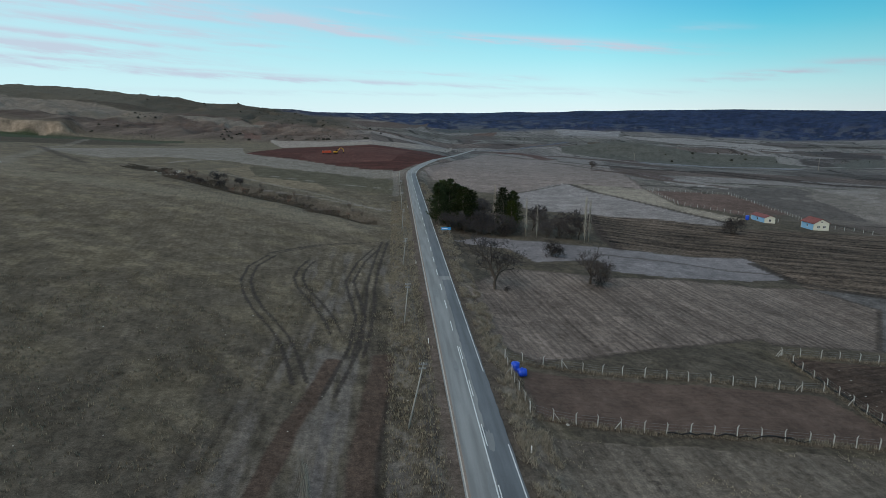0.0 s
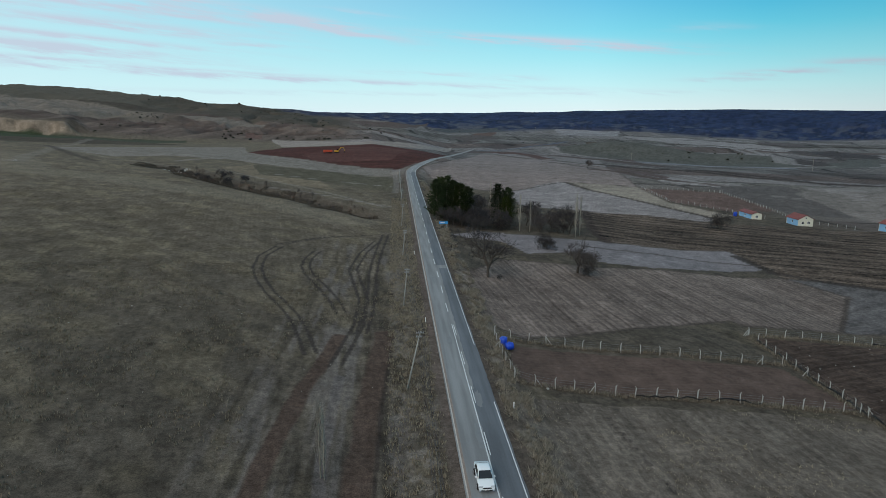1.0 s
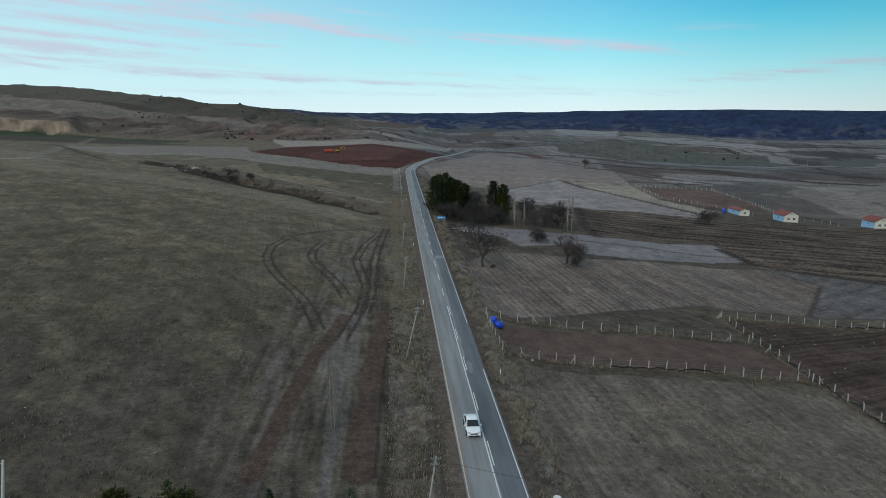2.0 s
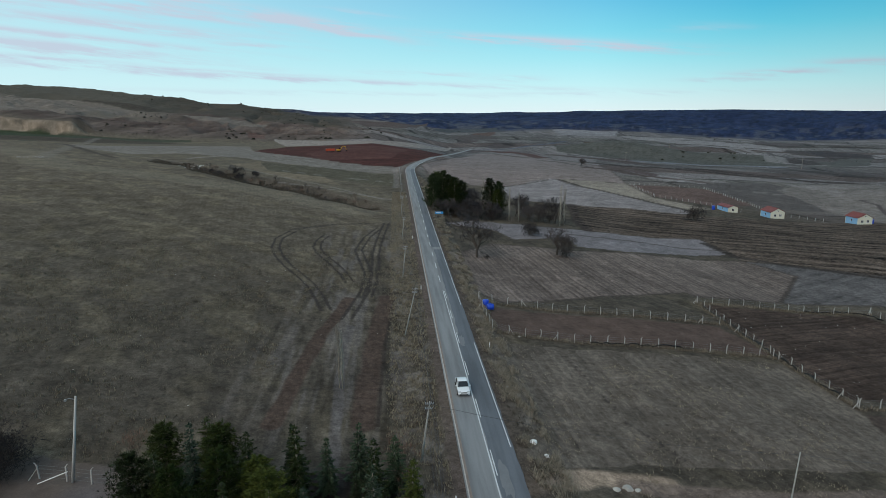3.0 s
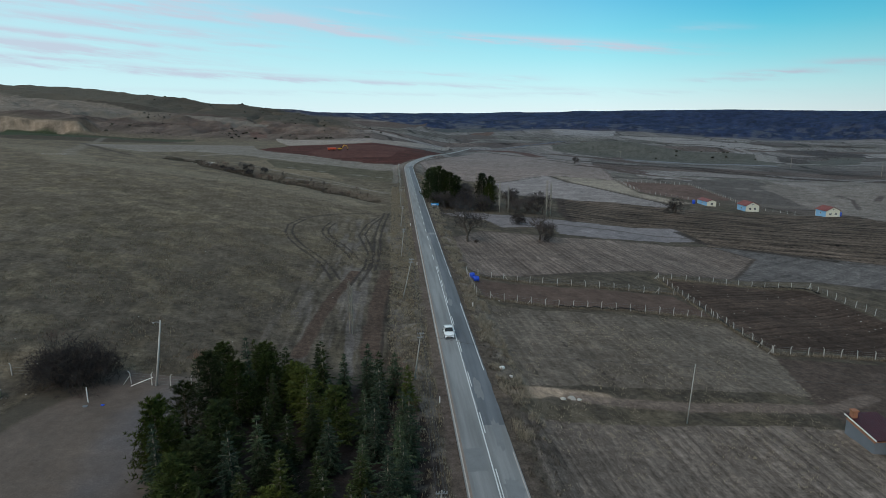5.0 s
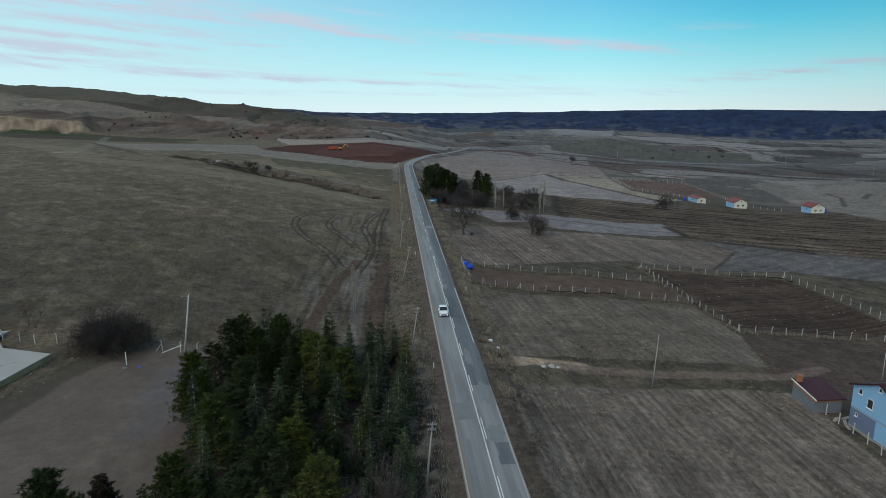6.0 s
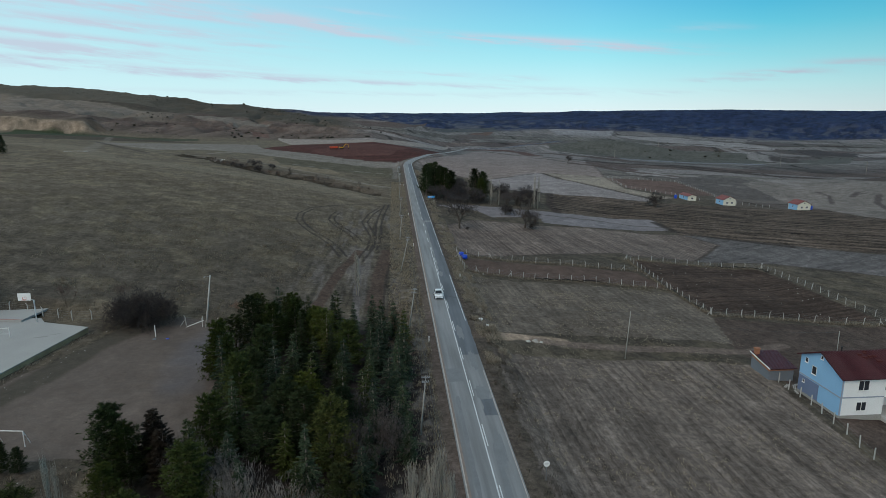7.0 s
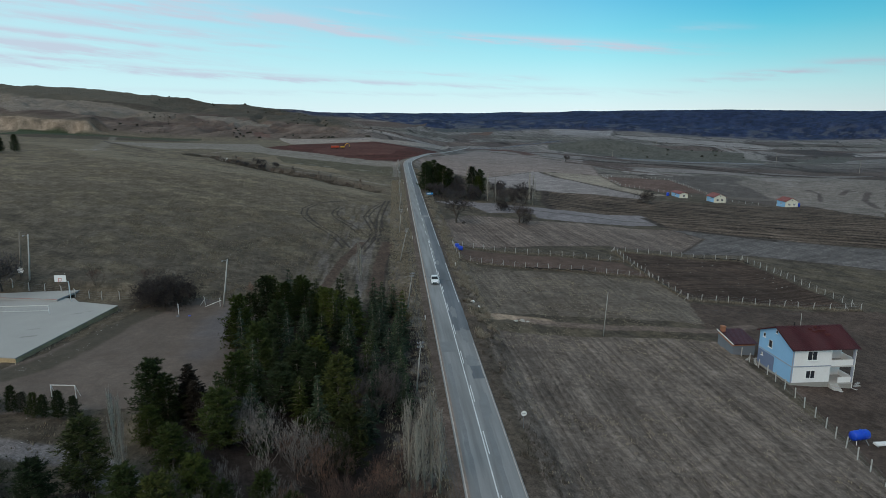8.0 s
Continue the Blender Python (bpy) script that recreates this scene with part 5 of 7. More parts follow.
fence([(149, 316), (157, 374), (206, 368)], 3.4, "far white post fence round bare plot", False, (0.6, 1.3))
fence([(149, 314), (167, 288), (175, 268)], 3.4, "far white post fence round bare plot", False, (0.6, 1.3))
fence([(206, 367), (199, 300), (190, 262), (203, 245)], 3.4, "far white post fence beside red-roofed houses", False, (0.6, 1.3))


def hose(pts, label):
    m = Mesher()
    line = []
    r = random.Random(3)
    for (x0, y0), (x1, y1) in zip(pts, pts[1:]):
        n = max(2, int(math.hypot(x1 - x0, y1 - y0) / 0.9))
        for k in range(n):
            t = k / n
            x, y = x0 + (x1 - x0) * t, y0 + (y1 - y0) * t + r.uniform(-0.2, 0.2)
            line.append((x, y, zl(x, y) + 0.45 + r.uniform(-0.25, 0.28)))
    o = Vector(line[0])
    for d in (0.0, 0.16):
        m.tube([tuple(Vector(p) - o + Vector((0, d, -d))) for p in line], 0.075, 5)
    ob = new("shade_net", m.mesh("shade_net", M_BLACK, False))
    ob.location = o
    return tagged(ob, label, "netting")


hose([(33.4, 68.4), (52.5, 66.9)], "rolled black netting tied along the fence")
hose([(67.4, 95), (66.7, 82), (66.0, 65), (66.6, 49)], "rolled black netting tied along the fence")
hose([(93, 97.8), (104, 97.3), (109, 92)], "rolled black netting tied along the fence")


# ---- tanks, sign, bits beside the road ----
def drum(x, y, z, r, length, upright, label, stand=0.0):
    ob = thing("water_tank", (x, y, z), label, "water tank", rz=8)
    prof = [(0.0, 0.90), (0.04, 1.0), (0.22, 1.0), (0.25, 1.05), (0.30, 1.0), (0.47, 1.0), (0.5, 1.05), (0.53, 1.0), (0.70, 1.0), (0.75, 1.05), (0.78, 1.0), (0.96, 1.0), (1.0, 0.90)]
    if upright:
        pts = [(0, 0, stand + length * t) for t, _ in prof]
    else:
        pts = [(-length / 2 + length * t, 0, stand + r) for t, _ in prof]
    body = part("tank", Mesher().tube(pts, [r * k for _, k in prof], 20), M_TANK, ob, flat=False)
    top = (0, 0, stand + length) if upright else (0, 0, stand + 2 * r)
    part("filler_cap", Mesher().tube([top, (top[0], top[1], top[2] + 0.1)], [0.22, 0.2], 10), M_TANK, body)
    if stand:
        for sx in (-1, 1):
            for sy in (-1, 1):
                part("leg", Mesher().tube([(sx * length * 0.42, sy * r * 1.0, -0.1), (sx * length * 0.3, sy * r * 0.45, stand + 0.12)], 0.05, 5), M_STEEL, ob)
    return ob


drum(17.3, 84.6, zl(17.3, 84.6), 0.62, 1.35, True, "bright blue plastic water barrel by the fence")
drum(18.0, 83.2, zl(18.0, 83.2), 0.6, 1.3, False, "bright blue plastic barrel lying on the soil")
drum(58.4, -17.4, zl(58.4, -17.4), 0.62, 2.3, False, "blue plastic water tank on a steel stand", 0.55)
trough = thing("trough", (61.4, -17.9, zl(61.4, -17.9)), "white metal trough beside blue tank", "trough")
part("basin", Mesher().box((-1.2, -0.35, 0.25), (1.2, 0.35, 0.55), 0.04), M_PVC, trough)
for sx in (-1, 1):
    part("leg", Mesher().box((sx * 0.9 - 0.05, -0.3, -0.05), (sx * 0.9 + 0.05, 0.3, 0.27)), M_STEEL, trough)

sign = thing("road_sign", (15.6, 188, zl(15.6, 188)), "blue roadside place sign on two posts", "road sign")
part("panel", Mesher().box((-1.45, -0.03, 1.3), (1.45, 0.03, 2.15), 0.01), M_SIGN, sign)
part("lettering", Mesher().box((-1.1, -0.045, 1.62), (0.5, -0.032, 1.84)), M_PVC, sign, "plain white bar")
for s in (-1, 1):
    part("post", Mesher().tube([(s, 0.08, -0.2), (s, 0.08, 2.1)], 0.05, 6), M_STEEL, sign)
roundel = thing("road_sign", (14.7, -19.0, zl(14.7, -19.0) - 0.1), "round road sign seen from its grey back", "road sign")
part("post", Mesher().tube([(0, 0.05, 0), (0, 0.05, 2.3)], 0.035, 6), M_STEEL, roundel)
part("disc", Mesher().tube([(0, -0.01, 2.0), (0, 0.02, 2.0)], 0.33, 18), M_PVC, roundel, "pale grey disc")
part("bracket", Mesher().box((-0.2, -0.025, 1.97), (0.2, -0.012, 2.03)), M_STEEL, roundel)
for x, y in ((5.0, 94), (5.1, 20.5), (4.9, 148), (14.4, 60.5), (4.8, 240)):
    mk = thing("marker_post", (x, y, zl(x, y) - 0.1), "small white roadside marker post", "marker post", "roadside markers")
    part("stake", Mesher().box((-0.07, -0.04, 0), (0.07, 0.04, 1.0), 0.02), M_PVC, mk)


def lump(name, x, y, size, mat, seed, label, category, group="", flatten=0.6):
    """Crumpled, uneven heap-like body."""
    bm = bmesh.new()
    bmesh.ops.create_icosphere(bm, subdivisions=2, radius=1)
    for v in bm.verts:
        n = noise.noise(v.co * 1.7 + Vector((seed * 3.1, 0, 0)))
        v.co = v.co * (1 + 0.45 * n)
        v.co.z = max(v.co.z, -0.35) * flatten
    me = bpy.data.meshes.new(name)
    bm.to_mesh(me), bm.free()
    me.materials.append(mat)
    ob = new(name, me)
    ob.matrix_basis = pose(x, y, zl(x, y) + 0.1 * size, 0, 0, seed * 40) @ Matrix.Diagonal((size * 1.2, size, size, 1))
    return tagged(ob, label, category, group)


for i, (x, y, s) in enumerate(((15.0, 31.5, 0.42), (15.9, 29, 0.3), (22.3, 24.6, 0.35), (23.6, 24.9, 0.5), (24.6, 24.7, 0.3), (21.0, 69.5, 0.25), (14.6, 46, 0.25))):
    lump("rubbish_bag", x, y, s, M_PVC if i < 2 else M_RUBBLE, i + 1, "crumpled white plastic bag on dry grass", "rubbish", "litter by the road")


# ---- buildings ----
def window_at(parent, x, y, z, w, h, face, double=True, label="white-framed window"):
    """A framed window on a wall that faces -y ('front') or -x ('side'); x, y, z is its middle on the wall's skin."""
    win = new("window")
    win.parent = parent
    win.location = (x, y, z)
    win.rotation_euler = (0, 0, 0 if face == "front" else -math.pi / 2)
    win["label"] = label
    t, d = (0.07 if w > 1 else 0.04), 0.05
    fr = Mesher()
    fr.box((-w / 2, -d, -h / 2), (-w / 2 + t, 0.02, h / 2)).box((w / 2 - t, -d, -h / 2), (w / 2, 0.02, h / 2))
    fr.box((-w / 2 + t, -d, h / 2 - t), (w / 2 - t, 0.02, h / 2)).box((-w / 2 + t, -d, -h / 2), (w / 2 - t, 0.02, -h / 2 + t))
    if double:
        fr.box((-t / 2, -d, -h / 2 + t), (t / 2, 0.02, h / 2 - t))
    part("frame", fr, M_PVC, win)
    part("sill", Mesher().box((-w / 2 - 0.08, -0.14, -h / 2 - 0.06), (w / 2 + 0.08, 0.01, -h / 2 - 0.004), 0.01), M_PVC, win)
    cols = (-1, 1) if double else (0,)
    for c in cols:
        pw = (w / 2 - 1.5 * t) if double else w - 2 * t
        cx = c * (pw / 2 + t / 2)
        part("pane", Mesher().box((cx - pw / 2, -0.022, -h / 2 + t), (cx + pw / 2, -0.008, h / 2 - t)), M_PANE, win)
    return win


def big_house():
    x0, x1, xm, y0, y1 = 60.66, 70.9, 67.0, 0.2, 9.1
    base, eave, ridge = -6.6, 0.62, 2.55
    h = thing("house", (0, 0, 0), "two-storey white and sky-blue house with dark red roof", "house")
    yr, th = (y0 + y1) / 2, 0.25
    # gable wall facing the road: blue, with opening-free skin
    part("wall", Mesher().prism([(y0, -5.0), (y1, -5.0), (y1, eave), (yr, ridge - 0.1), (y0, eave)], x0, x0 + th), M_BLUE, h, "sky-blue gable wall")
    part("wall", Mesher().prism([(y0 + 3.0, base), (y1, base), (y1, eave), (yr, ridge - 0.1), (y0 + 3.0, eave + 1.2)], x1 - th, x1), M_WHITE, h, "white gable wall")
    front = Mesher()
    front.box((x0 + th, y0, -5.0), (xm, y0 + th, eave))
    part("wall", front, M_WHITE, h, "white front wall")
    part("wall", Mesher().box((x0 + th, y1 - th, base), (x1 - th, y1, eave)), M_WHITE, h, "white back wall")
    part("wall", Mesher().box((xm - th, y0 + th, base), (xm, y0 + 3.2, eave)), M_WHITE, h, "white wall beside the porch")
    part("wall", Mesher().box((xm, y0 + 3.0, base), (x1 - th, y0 + 3.0 + th, eave)), M_WHITE, h, "white wall behind the porch")
    part("plinth", Mesher().box((x0 - 0.03, y0 - 0.03, base), (xm, y0 + th, -5.0)).box((x0 - 0.03, y0 + th, base), (x0 + th, y1, -5.0)), M_PLINTH, h, "bare cement plinth")
    part("panel", Mesher().box((x0 - 0.03, 4.65, -5.0), (x0 - 0.002, y1 - 0.02, -2.55)), M_SLATE, h, "darker slate-blue lower wall field")
    part("belt", Mesher().box((x0 - 0.06, y0 - 0.05, -2.42), (x0, y1, -2.26)).box((x0, y0 - 0.05, -2.42), (xm, y0 - 0.001, -2.26)), M_TRIM, h, "grey-blue belt course")
    part("corner_trim", Mesher().box((x0 - 0.035, y0 - 0.035, -5.0), (x0 + 0.16, y0 - 0.002, eave)), M_TRIM, h)
    # porch: slabs, parapets, columns, stairs
    for z, lab in ((-2.62, "upper balcony slab"), (-5.45, "ground porch slab")):
        part("slab", Mesher().box((xm, y0 - 0.02, z), (x1, y0 + 3.0, z + 0.22)), M_CONC, h, lab)
    part("parapet", Mesher().box((xm, y0, -2.40), (x1 - 0.28, y0 + 0.14, -1.45)), M_WHITE, h, "white balcony parapet")
    part("parapet", Mesher().box((xm + 1.5, y0, -5.23), (x1 - 0.28, y0 + 0.14, -4.35)), M_WHITE, h, "white porch parapet")
    part("parapet", Mesher().box((x1 - 0.14, y0 + 0.3, -2.40), (x1, y0 + 3.0, -1.45)), M_WHITE, h)
    part("parapet", Mesher().box((x1 - 0.14, y0 + 0.3, -5.23), (x1, y0 + 3.0, -4.35)), M_WHITE, h)
    part("porch_base", Mesher().box((xm, y0 + 0.02, base - 0.4), (x1 - 0.02, y0 + 2.95, -5.45)), M_PLINTH, h)
    part("column", Mesher().box((x1 - 0.28, y0, -5.23), (x1, y0 + 0.28, eave)), M_TRIM, h, "slim corner column")
    part("beam", Mesher().box((xm, y0, 0.22), (x1 - 0.28, y0 + 0.25, eave)), M_WHITE, h)
    for k in range(5):
        part("step", Mesher().box((xm + 0.05, y0 - 0.32 * (k + 1), base - 0.5), (xm + 1.45, y0 - 0.32 * k, -5.28 - 0.18 * k), 0.012), M_CONC, h)
    part("bracing_bar", Mesher().tube([(xm + 0.3, y0 + 1.4, 0.4), (x1 - 0.2, y0 + 0.5, -1.3)], 0.05, 5), M_PVC, h, "white diagonal rail")
    part("bracing_bar", Mesher().tube([(xm + 0.3, y0 + 1.4, -2.75), (x1 - 0.2, y0 + 0.5, -4.3)], 0.05, 5), M_PVC, h, "white diagonal rail")
    part("door", Mesher().box((xm + 1.0, y0 + 2.94, -5.2), (xm + 2.0, y0 + 2.998, -3.15)), M_TRIM, h, "grey entrance door")
    # roof: two slopes with thickness, ridge cap, fascia, gutter
    ov = 0.45
    zo = eave - ov * (ridge - eave) / (yr - y0)
    slope = part("roof_slope", Mesher().prism([(y0 - ov, zo), (y0 - ov, zo + 0.10), (yr, ridge + 0.12), (yr, ridge)], x0 - 0.35, x1 + 0.35), M_ROOF, h, "dark red pressed-metal roof")
    part("roof_slope", Mesher().prism([(yr + 0.002, ridge), (yr + 0.002, ridge + 0.12), (y1 + ov, zo + 0.10), (y1 + ov, zo)], x0 - 0.35, x1 + 0.35), M_ROOF, h, "dark red pressed-metal roof")
    part("ridge_cap", Mesher().prism([(yr - 0.18, ridge + 0.07), (yr, ridge + 0.19), (yr + 0.18, ridge + 0.07)], x0 - 0.36, x1 + 0.36), M_ROOF, slope)
    part("fascia", Mesher().box((x0 - 0.36, y0 - ov - 0.03, zo - 0.02), (x1 + 0.36, y0 - ov, zo + 0.09)), M_ROOF, slope, "dark red eaves edge")
    part("barge_board", Mesher().prism([(y0 - ov, zo - 0.08), (y0 - ov, zo + 0.11), (yr, ridge + 0.13), (y1 + ov, zo + 0.11), (y1 + ov, zo - 0.08), (yr, ridge - 0.06)], x0 - 0.40, x0 - 0.352), M_ROOF, slope)
    k_slope = (ridge - eave) / (yr - y0)
    ribs = Mesher()
    for k in range(52):
        a = x0 - 0.30 + 0.21 * k
        ribs.v += [(a - 0.035, y0 - ov, zo + 0.102), (a, y0 - ov, zo + 0.145), (a + 0.035, y0 - ov, zo + 0.102), (a - 0.035, yr - 0.2, ridge + 0.122 - 0.2 * k_slope), (a, yr - 0.2, ridge + 0.165 - 0.2 * k_slope), (a + 0.035, yr - 0.2, ridge + 0.122 - 0.2 * k_slope)]
        i = 6 * k
        ribs.f += [(i, i + 1, i + 4, i + 3), (i + 1, i + 2, i + 5, i + 4), (i, i + 2, i + 1)]
    part("tile_ribs", ribs, M_ROOF, slope, "pressed ribs of the roof tiles")
    courses = Mesher()
    for k in range(12):
        b = y0 - ov + 0.38 * (k + 1)
        zc = zo + 0.10 + (b - y0 + ov) * k_slope
        courses.box((x0 - 0.34, b - 0.02, zc - 0.01), (x1 + 0.34, b + 0.02, zc + 0.028))
    part("tile_courses", courses, M_ROOF, slope)
    r = random.Random(5)
    for k in range(8):
        a, b = 65.2 + r.uniform(0, 2.2), r.uniform(0.3, 1.6)
        zz = ridge + 0.12 - b * (ridge - eave) / (yr - y0)
        part("loose_tile", Mesher().box((a, yr - b, zz + 0.02), (a + 0.5, yr - b + 0.35, zz + 0.12 + r.uniform(0, 0.12))), M_BRICKTILE, slope)
    part("hatch", Mesher().box((67.3, 2.5, 1.55), (68.1, 3.3, 1.95), 0.02), M_BRICKTILE, slope, "red roof hatch")
    part("vent_pipe", Mesher().tube([(63.6, yr + 0.3, ridge - 0.2), (63.6, yr + 0.3, ridge + 0.7)], 0.09, 8), M_BLACK, slope)
    window_at(h, 63.8, y0, -0.62, 1.6, 1.5, "front")
    window_at(h, 63.8, y0, -3.70, 1.5, 1.35, "front")
    window_at(h, x0, 5.95, -0.75, 0.95, 1.25, "side", False)
    window_at(h, x0, 7.75, 0.15, 0.6, 0.7, "side", False)
    window_at(h, x0, 4.65, 1.75, 0.5, 0.55, "side", False)
    window_at(h, x0 - 0.03, 7.9, -3.2, 0.4, 0.45, "side", False)
    part("downpipe", Mesher().tube([(x1 - 0.05, y0 - 0.1, zo), (x1 - 0.05, y0 - 0.1, -6.2), (x1 + 0.7, y0 - 0.5, -6.35)], 0.055, 6), M_PVC, h)
    return h


big_house()


def shed():
    x0, x1, y0, y1 = 58.4, 62.4, 12.8, 17.9
    zb = -6.2
    s = thing("shed", (0, 0, 0), "grey block shed with dark red lean-to roof", "shed")
    part("wall", Mesher().prism([(y0, zb), (y1, zb), (y1, -2.7), (y0, -3.35)], x0, x0 + 0.2), M_BLOCK, s, "grey block wall")
    part("wall", Mesher().box((x0 + 0.2, y0, zb), (x1 - 0.2, y0 + 0.2, -3.75)), M_BLOCK, s, "cement-grey front wall")
    part("wall", Mesher().prism([(y0, zb), (y1, zb), (y1, -3.3), (y0, -3.75)], x1 - 0.2, x1), M_BLOCK, s)
    part("wall", Mesher().box((x0 + 0.2, y1 - 0.2, zb), (x1 - 0.2, y1, -3.2)), M_BLOCK, s)
    part("brick_band", Mesher().box((x0 - 0.02, y0 - 0.02, -3.75), (x1, y0 + 0.21, -3.35)).prism([(y0, -3.36), (y0, -3.9), (y1, -3.2), (y1, -2.68)], x0 - 0.025, x0 - 0.002), M_BRICK, s, "raw brick top courses")
    part("roof", Mesher().prism([(y0 - 0.35, -3.40), (y0 - 0.35, -3.28), (y1 + 0.3, -2.48), (y1 + 0.3, -2.60)], x0 - 0.15, x1 + 0.35), M_ROOF, s, "dark red sheet roof")
    part("barge_board", Mesher().prism([(y0 - 0.36, -3.46), (y0 - 0.36, -3.26), (y1 + 0.3, -2.46), (y1 + 0.3, -2.66)], x0 - 0.20, x0 - 0.155), M_PVC, s)
    part("chimney", Mesher().box((x0 + 0.1, y1 - 0.9, -2.7), (x0 + 0.75, y1 - 0.25, -1.75), 0.02).box((x0 + 0.02, y1 - 0.98, -1.75), (x0 + 0.83, y1 - 0.17, -1.62)), M_BRICK, s, "orange brick chimney")
    return s


shed()
for i, (x, y, w, d, a) in enumerate(((60.0, 10.6, 1.6, 0.25, 40), (60.9, 9.9, 1.2, 0.2, 60), (62.0, 11.2, 1.8, 0.22, 20), (60.1, 8.4, 1.3, 0.3, 75), (72.6, 1.2, 1.6, 0.3, 10), (73.4, 2.2, 1.2, 0.4, 30), (77.0, 18.0, 2.4, 0.6, 15), (79.0, 17.0, 1.5, 0.5, 60))):
    b = thing("timber_stack", (x, y, zl(x, y)), "pale planks and scrap dumped on bare soil", "timber", "scrap round the house", rz=a)
    r = random.Random(i)
    for k in range(4):
        part("plank", Mesher().box((-w / 2, -d / 2 + 0.11 * k - 0.1, 0.0 + 0.05 * (k % 2)), (w / 2 + r.uniform(-0.2, 0.2), -d / 2 + 0.11 * k, 0.05 + 0.05 * (k % 2))), M_CONC if k % 2 else M_WOODPOLE, b)


def cottage(x0, y0, w, d, wall_h, roof_h, label, blue_panel=True, windows=2):
    """Small house whose gable faces the road's head: cream front, blue side, red roof."""
    z = zl(x0 + w / 2, y0 + d / 2)
    zb = min(zl(x0, y0), zl(x0 + w, y0), z) - 0.4
    h = thing("house", (x0, y0, z), label, "house", "red-roofed cottages")
    b = zb - z
    top = wall_h + roof_h
    fr = Mesher()
    i = 0
    pts = [(0, b), (w, b), (w, wall_h), (w / 2, top - 0.08), (0, wall_h)]
    for yy in (0, 0.25):
        fr.v += [(px_, yy, pz) for px_, pz in pts]
    fr.f += [(0, 1, 2, 3, 4), (9, 8, 7, 6, 5)] + [(k, (k + 1) % 5 + 0, (k + 1) % 5 + 5, k + 5)[::-1] for k in range(5)]
    part("wall", fr, M_CREAM, h, "cream front gable wall")
    bk = Mesher()
    for yy in (d - 0.25, d):
        bk.v += [(px_, yy, pz) for px_, pz in pts]
    bk.f += list(fr.f)
    part("wall", bk, M_CREAM, h)
    part("wall", Mesher().box((0, 0.25, b), (0.25, d - 0.25, wall_h)), M_BLUE, h, "pale blue side wall")
    part("wall", Mesher().box((w - 0.25, 0.25, b), (w, d - 0.25, wall_h)), M_BLUE, h, "pale blue side wall")
    for s in (0, 1):
        rf = Mesher()
        xa, xb = (-0.35, w / 2) if s == 0 else (w + 0.35, w / 2)
        za = wall_h - 0.35 * roof_h / (w / 2)
        v = [(xa, -0.35, za), (xa, d + 0.35, za), (xb, d + 0.35, top), (xb, -0.35, top)]
        rf.v += v + [(p[0], p[1], p[2] + 0.12) for p in v]
        rf.f += [(0, 1, 2, 3), (7, 6, 5, 4), (0, 4, 5, 1), (1, 5, 6, 2), (2, 6, 7, 3), (3, 7, 4, 0)]
        part("roof_slope", rf, M_ROOF_RED, h, "red tiled roof")
    n = windows
    for k in range(n):
        window_at(h, w * (k + 0.8) / (n + 0.6), 0, wall_h * 0.5, 1.25, 1.15, "front", label="dark window in cream wall")
    if roof_h > 1.2:
        window_at(h, w / 2, 0, wall_h + roof_h * 0.3, 0.7, 0.6, "front", False)
    window_at(h, 0, d * 0.5, wall_h * 0.55, 0.8, 0.9, "side", False)
    return h


cottage(179.6, 250, 7.0, 8.5, 3.2, 1.8, "cream and blue cottage with red tiled roof", windows=2)
cottage(212.3, 235, 7.2, 8.0, 3.3, 1.8, "cream and blue cottage with red roof by ploughed field", windows=2)
cottage(166.3, 264.5, 5.0, 11.0, 2.5, 0.9, "low blue-sided outbuilding with shallow red roof", windows=1)
for x, y, s in ((162.5, 272, 0.8), (191.5, 262, 0.9), (222, 238, 0.6)):
    drum(x, y, zl(x, y), 0.8 * s / 0.8, 2.0, True, "blue plastic water tank beside a cottage")

# ---- schoolyard and sports court ----
CZ = 4.15
court = thing("sports_court", (0, 0, 0), "raised pale concrete sports court with stained surface", "sports court")
COURT = [(-78, -3.2), (-52.8, -2.9), (-50.5, -3.4), (-46.9, 19.5), (-54.7, 22.3), (-56.3, 24.4), (-78, 26.0)]
UPPER = [(-78, 24.9), (-69.4, 24.6), (-58.3, 22.6), (-57.2, 29.4), (-67, 31.7), (-78, 32.0)]


def plate(outline, z0, z1):
    """Level plate with the given outline."""
    m = Mesher()
    n = len(outline)
    m.v += [(u, w, z0) for u, w in outline] + [(u, w, z1) for u, w in outline]
    m.f += [tuple(reversed(range(n))), tuple(range(n, 2 * n))]
    m.f += [(k, (k + 1) % n, n + (k + 1) % n, n + k) for k in range(n)]
    return m


part("slab", plate(COURT, CZ - 0.10, CZ), M_SLAB, court, "pale smooth concrete surface")
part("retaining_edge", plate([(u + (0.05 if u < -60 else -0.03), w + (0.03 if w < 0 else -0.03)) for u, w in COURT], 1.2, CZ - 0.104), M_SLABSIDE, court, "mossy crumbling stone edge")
part("upper_slab", plate(UPPER, CZ + 0.004, CZ + 0.32), M_SLAB, court, "slightly raised rear slab")
for i, (u, w, ln, wd) in enumerate(((-51.5, 15.5, 2.2, 0.35), (-50.2, 16.6, 1.6, 0.2), (-53.5, 5.0, 2.6, 0.3), (-54.6, 8.2, 1.8, 0.25), (-57, 1.5, 2.0, 0.3))):
    r = random.Random(90 + i)
